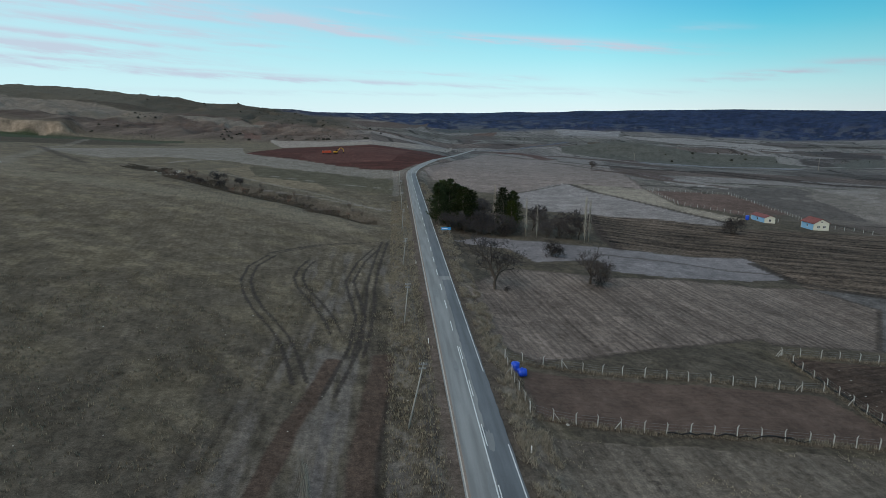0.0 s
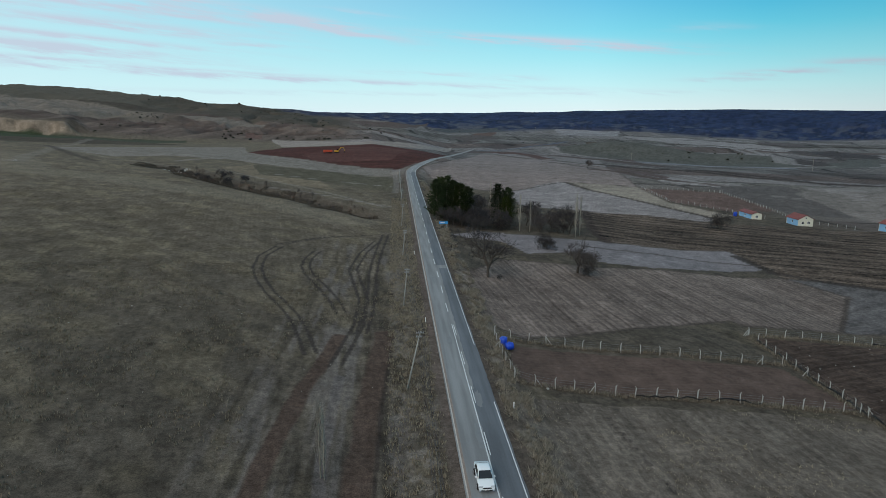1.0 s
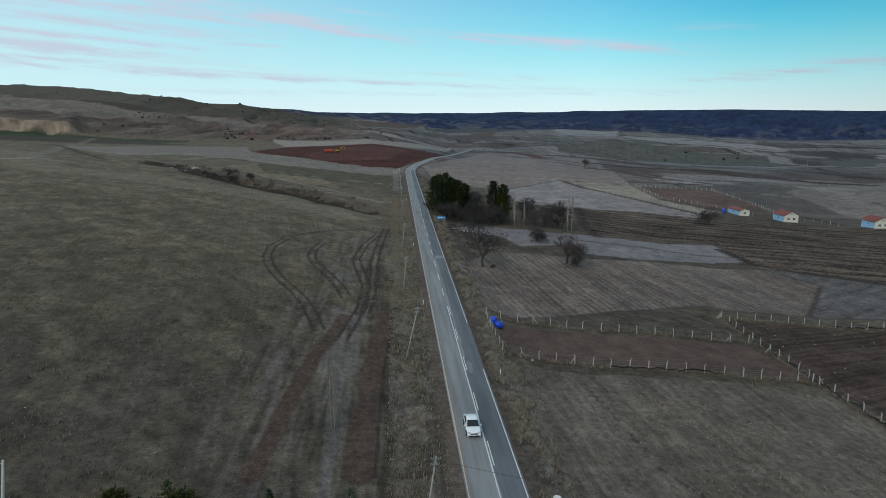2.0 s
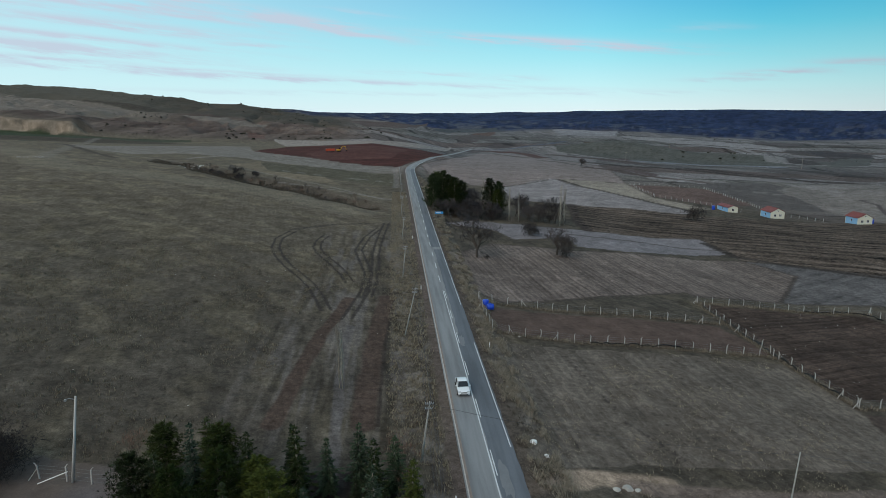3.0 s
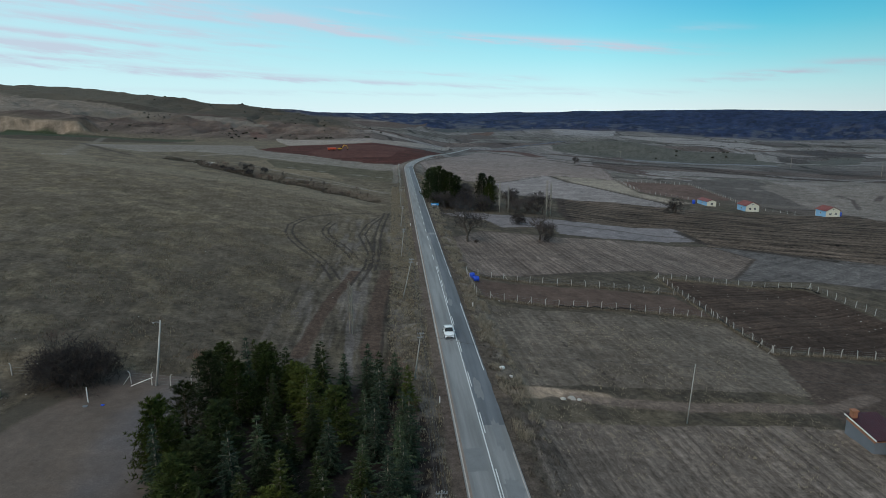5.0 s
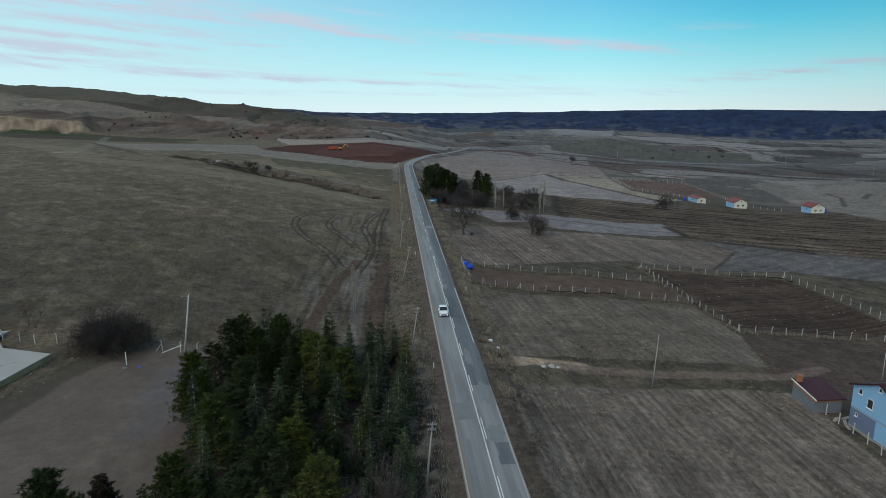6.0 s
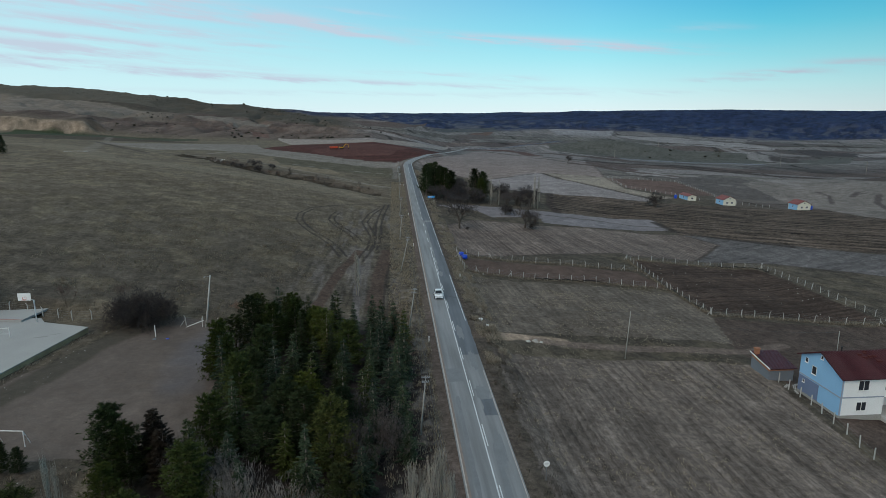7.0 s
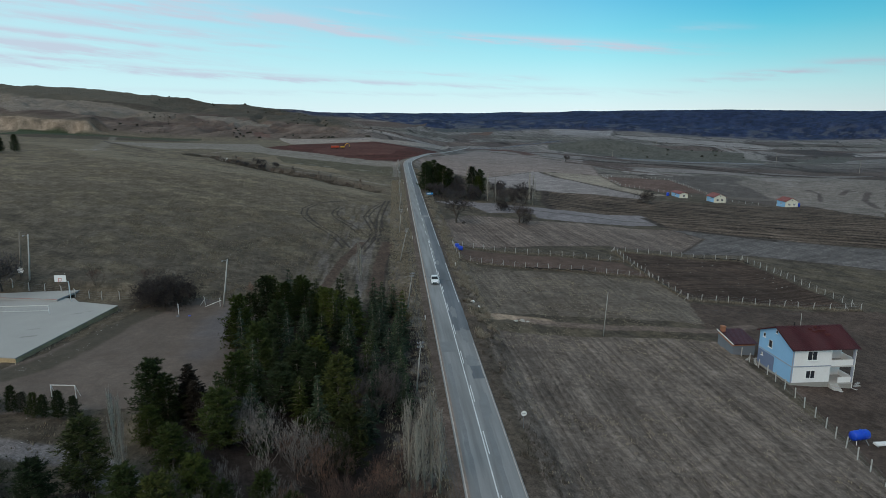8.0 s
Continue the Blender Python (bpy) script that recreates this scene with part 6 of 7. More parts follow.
    ring = [(u + ln * math.cos(k * 0.4488) * r.uniform(0.5, 1.0) * 0.6, w + wd * math.sin(k * 0.4488) * r.uniform(0.6, 1.2) + 0.3 * ln * math.cos(k * 0.4488) * 0.5, CZ + 0.004) for k in range(14)]
    part("damp_stain", Mesher().face(*ring), M_DAMP, court, "dark damp stain")
edge = Mesher()
for (ua, wa), (ub, wb) in zip(UPPER, UPPER[1:3]):
    edge.face((ua, wa + 0.04, CZ + 0.324), (ub, wb + 0.04, CZ + 0.324), (ub - 0.02, wb + 0.24, CZ + 0.324), (ua, wa + 0.24, CZ + 0.324))
part("red_line", edge, M_REDPAINT, court, "faded red painted line")

hoop = thing("basketball_hoop", (-56.0, 22.6, CZ - 0.1), "white basketball backboard on a single post", "basketball hoop")
part("post", Mesher().tube([(0, 0, -0.2), (0, 0, 3.6), (-0.5, -0.6, 4.2)], 0.09, 8), M_PVC, hoop, flat=False)
bbd = part("backboard", Mesher().box((-1.75, -0.95, 3.85), (0.15, -0.88, 5.0), 0.01), M_PVC, hoop)
part("target_frame", Mesher().box((-1.1, -0.965, 4.0), (-0.5, -0.952, 4.05)).box((-1.1, -0.965, 4.4), (-0.5, -0.952, 4.45)).box((-1.1, -0.965, 4.05), (-1.05, -0.952, 4.4)).box((-0.55, -0.965, 4.05), (-0.5, -0.952, 4.4)), M_ORANGE, bbd)
ringp = [(-0.8 + 0.23 * math.cos(k * math.pi / 7), -1.22 + 0.23 * math.sin(k * math.pi / 7), 3.98) for k in range(15)]
part("ring", Mesher().tube(ringp, 0.02, 5), M_ORANGE, bbd, "orange ring")

net = thing("volleyball_net", (-56.0, 15.6, CZ), "white volleyball net stretched across the court", "net")
for sx in (0, -16):
    part("post", Mesher().tube([(sx, 0, 0), (sx, 0, 1.5)], 0.05, 6), M_PVC, net)
part("tape", Mesher().box((-16, -0.02, 1.40), (0, 0.02, 1.50)).box((-16, -0.02, 0.55), (0, 0.02, 0.60)), M_NET, net)
cord = Mesher()
for k in range(81):
    cord.spike((-16 + 0.2 * k, 0, 0.6), (-16 + 0.2 * k, 0, 1.4), 0.003)
part("mesh", cord, M_NET, net)


def goal(x, y, w, h, rz, label):
    g = thing("football_goal", (x, y, zl(x, y) - 0.05), label, "football goal", rz=rz)
    for s in (0, w):
        part("upright", Mesher().tube([(s, 0, 0), (s, 0, h)], 0.05, 8), M_PVC, g)
    part("crossbar", Mesher().tube([(-0.04, 0, h), (w + 0.04, 0, h)], 0.05, 8), M_PVC, g)
    for s in (0, w):
        part("stay", Mesher().tube([(s, 0, h), (s, 0.8, 0.05)], 0.03, 6), M_PVC, g)
    return g


goal(-40.7, -13.7, 2.9, 1.75, -6, "white tubular football goal on bare yard")
single = thing("goal_post", (-36.6, 18.2, zl(-36.6, 18.2) - 0.1), "single white post standing in bare schoolyard", "post")
part("stake", Mesher().tube([(0, 0, 0), (0, 0, 1.9)], 0.07, 8), M_PVC, single)
rail = thing("broken_rail", (-33.4, 22.4, zl(-33.4, 22.4)), "broken white rail leaning on a post", "rail")
part("bar", Mesher().tube([(0, 0, 0.1), (2.7, 0.2, 1.1)], 0.05, 6), M_PVC, rail)
for i, (x, y, s) in enumerate(((-36.4, 17.0, 0.5), (-34.6, 17.4, 0.35))):
    lump("rubbish_bag", x, y, s * 0.6, M_TANK if i else M_BLOCK, 30 + i, "crumpled plastic sack on the yard", "rubbish", "litter in the yard", 0.3)

# ---- machines in the red field ----
def excavator(x, y):
    z = zl(x, y)
    e = thing("excavator", (x, y, z), "yellow tracked excavator standing on red soil", "excavator", rz=15)
    for s in (-1, 1):
        part("track", Mesher().box((-2.0, s * 1.2 - 0.3, 0), (2.0, s * 1.2 + 0.3, 0.9), 0.25), M_BLACK, e)
    part("house_body", Mesher().box((-2.2, -1.35, 1.0), (1.4, 1.35, 2.2), 0.15), M_YELLOW, e)
    part("cab", Mesher().box((0.1, -1.3, 2.2), (1.5, -0.1, 3.4), 0.12), M_GLASS, e)
    part("boom", Mesher().tube([(1.2, 0.3, 1.8), (4.2, 0.3, 5.0), (6.6, 0.3, 4.4)], [0.35, 0.4, 0.25], 4), M_YELLOW, e)
    part("dipper", Mesher().tube([(6.6, 0.3, 4.6), (7.2, 0.3, 1.4)], [0.28, 0.2], 4), M_YELLOW, e)
    part("bucket", Mesher().box((6.6, -0.4, 0.3), (7.7, 1.0, 1.4), 0.2), M_BLACK, e)
    return e


def tipper(x, y):
    z = zl(x, y)
    e = thing("dump_truck", (x, y, z), "red dump truck beside the excavator", "truck", rz=8)
    part("cab", Mesher().box((-4.0, -1.2, 0.9), (-2.0, 1.2, 3.0), 0.2), M_ORANGE, e)
    part("skip", Mesher().box((-1.8, -1.25, 1.2), (4.2, 1.25, 3.0), 0.12), M_ORANGE, e)
    part("chassis", Mesher().box((-4.0, -0.5, 0.6), (4.2, 0.5, 1.0)), M_BLACK, e)
    for wx in (-3.0, 1.6, 3.0):
        for s in (-1, 1):
            part("wheel", Mesher().tube([(wx, s * 0.95, 0.52), (wx, s * 1.25, 0.52)], 0.52, 12), M_TYRE, e)
    return e


excavator(-52.5, 573)
tipper(-60, 566)

# ---- far pylons and poles ----
def far_pole(x, y, h, label="far dark wooden power pole in fallow land"):
    p = thing("utility_pole", (x, y, zl(x, y) - 0.3), label, "utility pole", "far power poles")
    part("shaft", Mesher().tube([(0, 0, 0), (0, 0, h)], [0.28, 0.2], 6), M_WOODPOLE, p)
    part("crossarm", Mesher().box((-1.6, -0.12, h - 0.5), (1.6, 0.12, h - 0.2)), M_WOODPOLE, p)


for x, y, h in ((515, 722, 16), (521, 576, 15), (470, 1010, 14), (430, 1110, 14), (640, 1150, 14), (330, 840, 11), (470, 2060, 30)):
    far_pole(x, y, h)
barn = thing("barn", (470, 1450, zl(470, 1450)), "small far dark barn among fallow fields", "barn")
part("wall", Mesher().box((-14, -5, -1), (14, 5, 5)), M_PLINTH, barn)
part("roof", Mesher().prism([(-6, 5), (0, 8.5), (6, 5)], -15, 15), M_BARK, barn)


# ---- plants ----
def conifer_mesh(seed, h, width, whorls, per, clumps, droop, needle, base=0.08, lumpy=0.25, tip=1.0):
    """Crown of a conifer: whorls of drooping boughs, each carrying flat sprays of needles. Returns crown and trunk meshers."""
    r = random.Random(seed)
    crown, wood = Mesher(), Mesher()
    wood.tube([(0, 0, -0.3), (0.02 * h * r.uniform(-1, 1), 0, h * 0.5), (0, 0, h * 0.98)], [0.016 * h + 0.03, 0.010 * h + 0.02, 0.01], 6)
    for w in range(whorls):
        t = (w + r.uniform(-0.3, 0.3)) / whorls
        z = h * (base + (1 - base) * t)
        reach = width * (1 - t) ** tip * (0.75 + lumpy * r.uniform(-1, 1)) + 0.12
        if t < 0.12:
            reach *= 0.75
        n = max(3, int(per * (1 - 0.5 * t)))
        a0 = r.uniform(0, 6.28)
        for b in range(n):
            a = a0 + 6.2832 * b / n + r.uniform(-0.3, 0.3)
            ln = reach * r.uniform(0.55, 1.2)
            up = r.uniform(0.05, 0.35) - droop * (1 - 0.6 * t)
            ca, sa = math.cos(a), math.sin(a)
            zb = z + r.uniform(-0.25, 0.25) * h / whorls
            wood.tube([(0, 0, zb), (ca * ln * 0.9, sa * ln * 0.9, zb + up * ln * 0.9)], [0.012 + 0.008 * ln, 0.005], 3, cap=False)
            k = max(4, int(clumps * ln / width + 2))
            for c in range(k):
                s = ((c + r.uniform(0.0, 1.0)) / k) ** 0.75
                px_, py_, pz_ = ca * ln * s, sa * ln * s, zb + up * ln * s - 0.10 * ln * s * s
                size = needle * r.uniform(0.7, 1.3) * (1.2 - 0.55 * s) * (1.05 - 0.5 * t)
                for q in range(4):
                    ang = a + (-1, 1)[q % 2] * r.uniform(0.25, 1.15)
                    cx, sx = math.cos(ang) * size, math.sin(ang) * size
                    wx, wy = -math.sin(ang) * 0.055, math.cos(ang) * 0.055
                    dz = size * r.uniform(-0.5, 0.22)
                    tw = r.uniform(-0.05, 0.06)
                    crown.face((px_ - wx, py_ - wy, pz_ - tw), (px_ + cx, py_ + sx, pz_ + dz), (px_ + wx, py_ + wy, pz_ + tw))
    for c in range(6):
        crown.face((-0.06, 0, h * 0.94), (0.06, 0.02, h * 0.94 + 0.03 * c), (0.03 * math.sin(c), 0.03 * math.cos(c), h * (0.985 + 0.01 * r.random())))
    return crown, wood


def pine_mesh(seed, h, width, boughs, tufts, needle):
    """Rounder pine: crooked boughs that end in upright brushes of needles."""
    r = random.Random(seed)
    crown, wood = Mesher(), Mesher()
    wood.tube([(0, 0, -0.3), (0.03 * h * r.uniform(-1, 1), 0.02 * h, h * 0.5), (0, 0, h * 0.95)], [0.018 * h + 0.03, 0.012 * h + 0.02, 0.015], 6)
    for b in range(boughs):
        t = 0.10 + 0.88 * (b + r.random()) / boughs
        env = (math.sin(min(1, (1 - t) * 1.25 + 0.12) * math.pi * 0.5)) ** 0.9
        ln = width * env * r.uniform(0.55, 1.1)
        a = b * 2.39996 + r.uniform(-0.3, 0.3)
        ca, sa = math.cos(a), math.sin(a)
        z0 = h * t - 0.1 * ln
        lift = r.uniform(0.1, 0.55)
        wood.tube([(0, 0, z0), (ca * ln * 0.55, sa * ln * 0.55, z0 + 0.2 * lift * ln), (ca * ln, sa * ln, z0 + lift * ln)], [0.02 + 0.012 * ln, 0.015, 0.008], 3, cap=False)
        for c in range(tufts):
            s = r.uniform(0.25, 1.02)
            off = (r.gauss(0, 0.16), r.gauss(0, 0.16), r.gauss(0, 0.14))
            p = Vector((ca * ln * s + off[0] * ln * 0.7, sa * ln * s + off[1] * ln * 0.7, z0 + lift * ln * s * s + off[2] * ln * 0.6 + 0.05))
            for q in range(5):
                d = Vector((ca * 0.4 + r.gauss(0, 0.7), sa * 0.4 + r.gauss(0, 0.7), 0.40 + r.gauss(0, 0.45))).normalized() * needle * r.uniform(0.7, 1.25)
                o = d.orthogonal().normalized() * 0.045
                crown.face(p - o, p + d, p + o)
    return crown, wood


def twig_tree(seed, h, spread, depth, up=0.25, kids=(3, 4), first=0.25, shrink=0.68, thick=0.022, clear=0.2, stems=1, fine=0.0020):
    """Leafless tree or shrub: forks down to fine twigs. Returns limbs and twigs meshers."""
    r = random.Random(seed)
    limbs, twigs = Mesher(), Mesher()

    def grow(p, d, ln, rad, lvl):
        bend = Vector((r.gauss(0, 0.14), r.gauss(0, 0.14), r.gauss(0, 0.10)))
        mid = p + d * ln * 0.5
        d2 = (d + bend + Vector((0, 0, up * 0.25))).normalized()
        end = mid + d2 * ln * 0.5
        if lvl >= depth:
            twigs.spike(p, end, rad)
        elif lvl >= depth - 1:
            twigs.tube([p, end], [rad, rad * 0.6], 3, cap=False)
        else:
            limbs.tube([p, mid, end], [rad, rad * 0.85, rad * 0.68], 5 if lvl < 2 else 4, cap=False)
        if lvl >= depth:
            return
        n = r.randint(*kids)
        a0 = r.uniform(0, 6.28)
        for k in range(n):
            a = a0 + 6.2832 * k / n + r.uniform(-0.5, 0.5)
            side = d2.orthogonal().normalized()
            side = (Matrix.Rotation(a, 3, d2) @ side)
            nd = (d2 * r.uniform(0.55, 1.0) + side * spread * r.uniform(0.6, 1.2) + Vector((0, 0, up))).normalized()
            q = mid.lerp(end, r.uniform(0.2, 1.0)) if k else end
            grow(q, nd, ln * shrink * r.uniform(0.6, 1.25), max(rad * (0.62 if k else 0.7), fine * h), lvl + 1)
    for s in range(stems):
        d = Vector((r.gauss(0, 0.06 if stems == 1 else 0.42), r.gauss(0, 0.06 if stems == 1 else 0.42), 1)).normalized()
        o = Vector((0, 0, -0.2)) if stems == 1 else Vector((r.gauss(0, 0.18), r.gauss(0, 0.18), -0.15))
        grow(o, d, h * first, thick * h / (1 if stems == 1 else 1.8), 0)
    limbs.tall(h, (twigs,))
    return limbs, twigs


def poplar_mesh(seed, h, width, rods, subs=5):
    """Bare poplar: a straight stem with close, steep rods."""
    r = random.Random(seed)
    limbs, twigs = Mesher(), Mesher()
    limbs.tube([(0, 0, -0.2), (0.01 * h, 0, h * 0.5), (0, 0, h)], [0.014 * h, 0.009 * h, 0.012], 6)
    for k in range(rods):
        z = h * (0.08 + 0.78 * (k + r.random()) / rods)
        a = k * 2.39996
        out_ = width * r.uniform(0.3, 1.0) * (1 - z / h) ** 0.6
        ln = min(h * r.uniform(0.2, 0.34), (h - z) * 1.0 + 0.3)
        p0 = Vector((0, 0, z))
        p1 = Vector((math.cos(a) * out_ * 0.7, math.sin(a) * out_ * 0.7, z + ln * 0.4))
        p2 = Vector((math.cos(a) * out_, math.sin(a) * out_, z + ln))
        twigs.tube([p0, p1, p2], [0.030, 0.022, 0.010], 3, cap=False)
        for j in range(subs):
            s = r.uniform(0.1, 0.95)
            q = p1.lerp(p2, s)
            b = a + r.uniform(-1.4, 1.4)
            twigs.spike(q, q + Vector((math.cos(b) * 0.2 * width, math.sin(b) * 0.2 * width, ln * r.uniform(0.25, 0.5))), 0.015)
    return limbs, twigs


def stock(pair, wood_name, crown_name, wood_mat, crown_mat, order):
    a, b = pair
    wood, crown = (b, a) if order == "crown_first" else (a, b)
    return wood.mesh(wood_name, wood_mat, False), crown.mesh(crown_name, crown_mat)


def plant(name, x, y, meshes, names, scale, rz, label, category, group="", sink=0.05, sz=1.0):
    ob = thing(name, (x, y, zl(x, y) - sink), label, category, group, rz=rz)
    ob.scale = (scale, scale, scale * sz)
    for me, n in zip(meshes, names):
        p = part(n, me, None, ob)
        if n in ("twig", "crown"):
            p["kind"] = "stuff"
    return ob


prng = random.Random(11)
CEDARS = [stock(conifer_mesh(s, 9, 2.25, 17, 10, 24, 0.24, 0.42, lumpy=0.32), "trunk", "crown", M_BOUGH, m, "crown_first") for s, m in ((1, M_CEDAR), (2, M_CEDAR), (3, M_PINE))]
SPIRES = [stock(conifer_mesh(s, 9, 1.75, 22, 10, 20, 0.12, 0.36, tip=1.1, lumpy=0.28), "trunk", "crown", M_BARK, M_PINE_DARK, "crown_first") for s in (4, 5)]
PINES = [stock(pine_mesh(s, 9, 2.6, 84, 24, 0.42), "trunk", "crown", M_BOUGH, m, "crown_first") for s, m in ((6, M_PINE), (7, M_PINE_DARK), (8, M_YPINE), (9, M_PINE))]
BROWNCON = stock(conifer_mesh(12, 6, 1.2, 32, 12, 16, -0.5, 0.30, tip=0.75), "trunk", "crown", M_BARK, M_BROWNCON, "crown_first")
NAMES = ("trunk", "crown")
CEDAR_L = "blue-green cedar with drooping tiers in dense grove"
SPIRE_L = "dark narrow spire conifer in dense grove"
PINE_L = "dark green pine in dense schoolyard grove"
YPINE_L = "yellow-green pine in dense schoolyard grove"
placed = []


def conifer(x, y, top, kind, i=0):
    z = zl(x, y)
    h = top - z
    pool, lab, name = {"c": (CEDARS[:2], CEDAR_L, "cedar_tree"), "g": (CEDARS[2:], PINE_L, "fir_tree"), "s": (SPIRES, SPIRE_L, "fir_tree"), "p": ([PINES[0], PINES[3], PINES[1]], PINE_L, "pine_tree"), "y": (PINES[2:3], YPINE_L, "pine_tree")}[kind]
    placed.append((x, y))
    fat = min(1.35, max(1.05, 8.9 / h))
    ob = plant(name, x, y, pool[i % len(pool)], NAMES, h / 9, prng.uniform(0, 360), lab, "conifer", "conifers in the grove")
    ob.scale = (h / 9 * fat, h / 9 * fat, h / 9)


for i, (x, y, top, kind) in enumerate([(-7.0, 22.4, 6.4, "c"), (-2.5, 20.2, 7.4, "g"), (-18.7, 25.2, 7.6, "g"), (-10.4, 23.8, 7.2, "s"), (-15.4, 16.8, 8.6, "p"), (-2.6, 7.4, 7.0, "c"), (-11.1, 15.2, 7.6, "p"),
                                      (-24.3, 19.8, 4.2, "c"), (-2.7, -13.4, 8.2, "c"), (-5.1, -27.3, 7.4, "y"), (-26.6, -19.8, 10.0, "p"), (-18.4, -0.2, 7.6, "p"), (-6.7, -17.5, 8.9, "y"),
                                      (-10.1, -9.8, 8.2, "p"), (0.2, 0.5, 6.2, "c"), (0.4, -8.0, 6.4, "c"), (-21.5, -29.5, 7.2, "p"), (-36.6, -33.5, 8.6, "p"), (-39.6, -31.0, 8.4, "p"), (-25.0, -20.6, 8.4, "p"), (-28.2, -32.2, 9.6, "y"), (-18.2, -33.5, 6.2, "p"), (-15, -36.5, 5.4, "p"), (-30.5, -36, 8.0, "p"), (-9, -37, 4.4, "p"), (-23.0, -36.5, 7.4, "p"), (-20.0, -37.5, 7.0, "y"), (-25.4, -24.5, 6.8, "p"), (-12, -34.5, 5.0, "p")]):
    conifer(x, y, top, kind, i)
tries = 0
while tries < 1400:
    tries += 1
    x, y = prng.uniform(-23.5, 1.2), prng.uniform(-25, 24)
    if x < -23.5 + 0.10 * max(0, 6 - y) or (x > -1.5 and y < -18) or (x < -20 and y < -2) or any(math.hypot(x - a, y - b) < 3.1 for a, b in placed):
        continue
    kind = prng.choice("cspgpg" if x < -6 else "ccccsg")
    conifer(x, y, zl(x, y) + prng.uniform(5.6, 8.9), kind, tries)
plant("juniper_tree", -23.2, -18.6, BROWNCON, NAMES, 1.15, 60, "dark red-brown winter conifer beside pine", "conifer").scale = (1.75, 1.75, 1.15)
plant("juniper_tree", -22.2, -20.0, BROWNCON, NAMES, 0.95, 20, "dark red-brown winter conifer beside pine", "conifer").scale = (1.5, 1.5, 0.95)
for x, y, s in ((-24.2, 5.6, 0.95), (-23.4, 3.4, 0.8), (-23.6, 8.2, 0.7)):
    plant("juniper_tree", x, y, BROWNCON, NAMES, s, x * 30, "bushy dark brown conifer at the grove edge", "conifer", sz=0.8).scale = (s * 1.5, s * 1.5, s * 0.85)
for k in range(10):
    x = -49.0 + 1.45 * k + prng.uniform(-0.3, 0.3)
    plant("pine_tree", x, -16.6 - 0.22 * k + prng.uniform(-0.4, 0.4), PINES[k % 2], NAMES, 0.36 + prng.uniform(-0.06, 0.06), k * 50, "small dark pine in a row by the yard", "conifer", "row of small pines")

# the clump beyond the furrowed field
for x, y, h, k in ((14.5, 203, 14.0, 1), (18.5, 207, 16.0, 1), (22.5, 203, 14.5, 0), (25.8, 208, 13.0, 1), (16.5, 212, 14.5, 3), (21.5, 213, 14, 1), (37.2, 211, 14.6, 1), (41.4, 214, 13.2, 1), (39.5, 207, 10.5, 3)):
    plant("pine_tree", x, y, PINES[k], NAMES, h / 9, x * 25, "tall dark pine in a roadside clump", "conifer", "dark pines in the clump", sz=1.0).scale = (h / 9 * 0.98, h / 9 * 0.98, h / 9)

LN = ("limb", "twig")
BROAD = [stock(twig_tree(s, 8, 0.80, 7, 0.12, (2, 4), 0.17, 0.79, 0.020, fine=0.0016), "limb", "twig", M_BARK, M_TWIG, "limb_first") for s in (21, 22)]
FARTREE = [stock(twig_tree(s, 8, 0.74, 6, 0.14, (3, 4), 0.18, 0.77, 0.017, fine=0.0030), "limb", "twig", M_BARK, M_TWIG, "limb_first") for s in (22, 23, 29)]
ROUNDB = [stock(twig_tree(s, 5, 0.85, 6, 0.06, (2, 4), 0.24, 0.78, 0.02, stems=5, fine=0.0024), "limb", "twig", M_BARK, M_TWIG_DARK, "limb_first") for s in (24, 25)]
SHRUB = [stock(twig_tree(s, 5, 0.42, 5, 0.34, (2, 3), 0.36, 0.72, 0.0075, stems=6, fine=0.0022), "limb", "twig", m, t, "limb_first") for s, m, t in ((26, M_TWIG_GREY, M_TWIG_GREY), (27, M_TWIG_GREY, M_TWIG_GREY), (28, M_BARK, M_TWIG_RED))]
M_TWIG_DUSK = foliage_material("dusky_purple_grey_twigs", (0.085, 0.078, 0.084), 0.35, 0.9, 0.06)
THICK = stock(twig_tree(30, 5, 0.45, 6, 0.32, (2, 3), 0.34, 0.74, 0.010, stems=7, fine=0.0018), "limb", "twig", M_BARK, M_TWIG_DUSK, "limb_first")
POPLAR = [stock(poplar_mesh(s, 10, 1.15, 66), "limb", "twig", M_PALEBARK, M_TWIG_PALE, "limb_first") for s in (31, 32)]
FARPOPLAR = [stock(poplar_mesh(s, 10, 0.8, 34, 2), "limb", "twig", M_PALEBARK, M_TWIG_PALE, "limb_first") for s in (33, 34)]
for x, y, h, k, lab in ((21.8, 131, 13.2, 0, "bare spreading walnut tree in brown field"), (46.2, 140, 12.4, 1, "bare round-crowned fruit tree in brown field"), (133, 230, 9.0, 2, "bare dark tree standing alone by ploughed field"),
                        (61.5, 201, 11, 2, "bare tree at the ploughed field's corner"), (28, 199, 8, 1, "bare tree under the dark pines"), (22.5, 197.5, 6.5, 2, "bare tree under the dark pines"), (33, 203, 8, 0, "bare tree under the dark pines"), (37, 200, 7.5, 1, "bare tree in the roadside clump"),
                        (48, 211, 8.5, 0, "bare tree in the roadside clump"), (53, 222, 8.5, 1, "bare tree in the roadside clump"), (58, 213, 8, 2, "bare tree in the roadside clump"), (50, 199, 6, 2, "bare tree in the roadside clump"), (28, 209, 11, 2, "bare tree among the dark pines"),
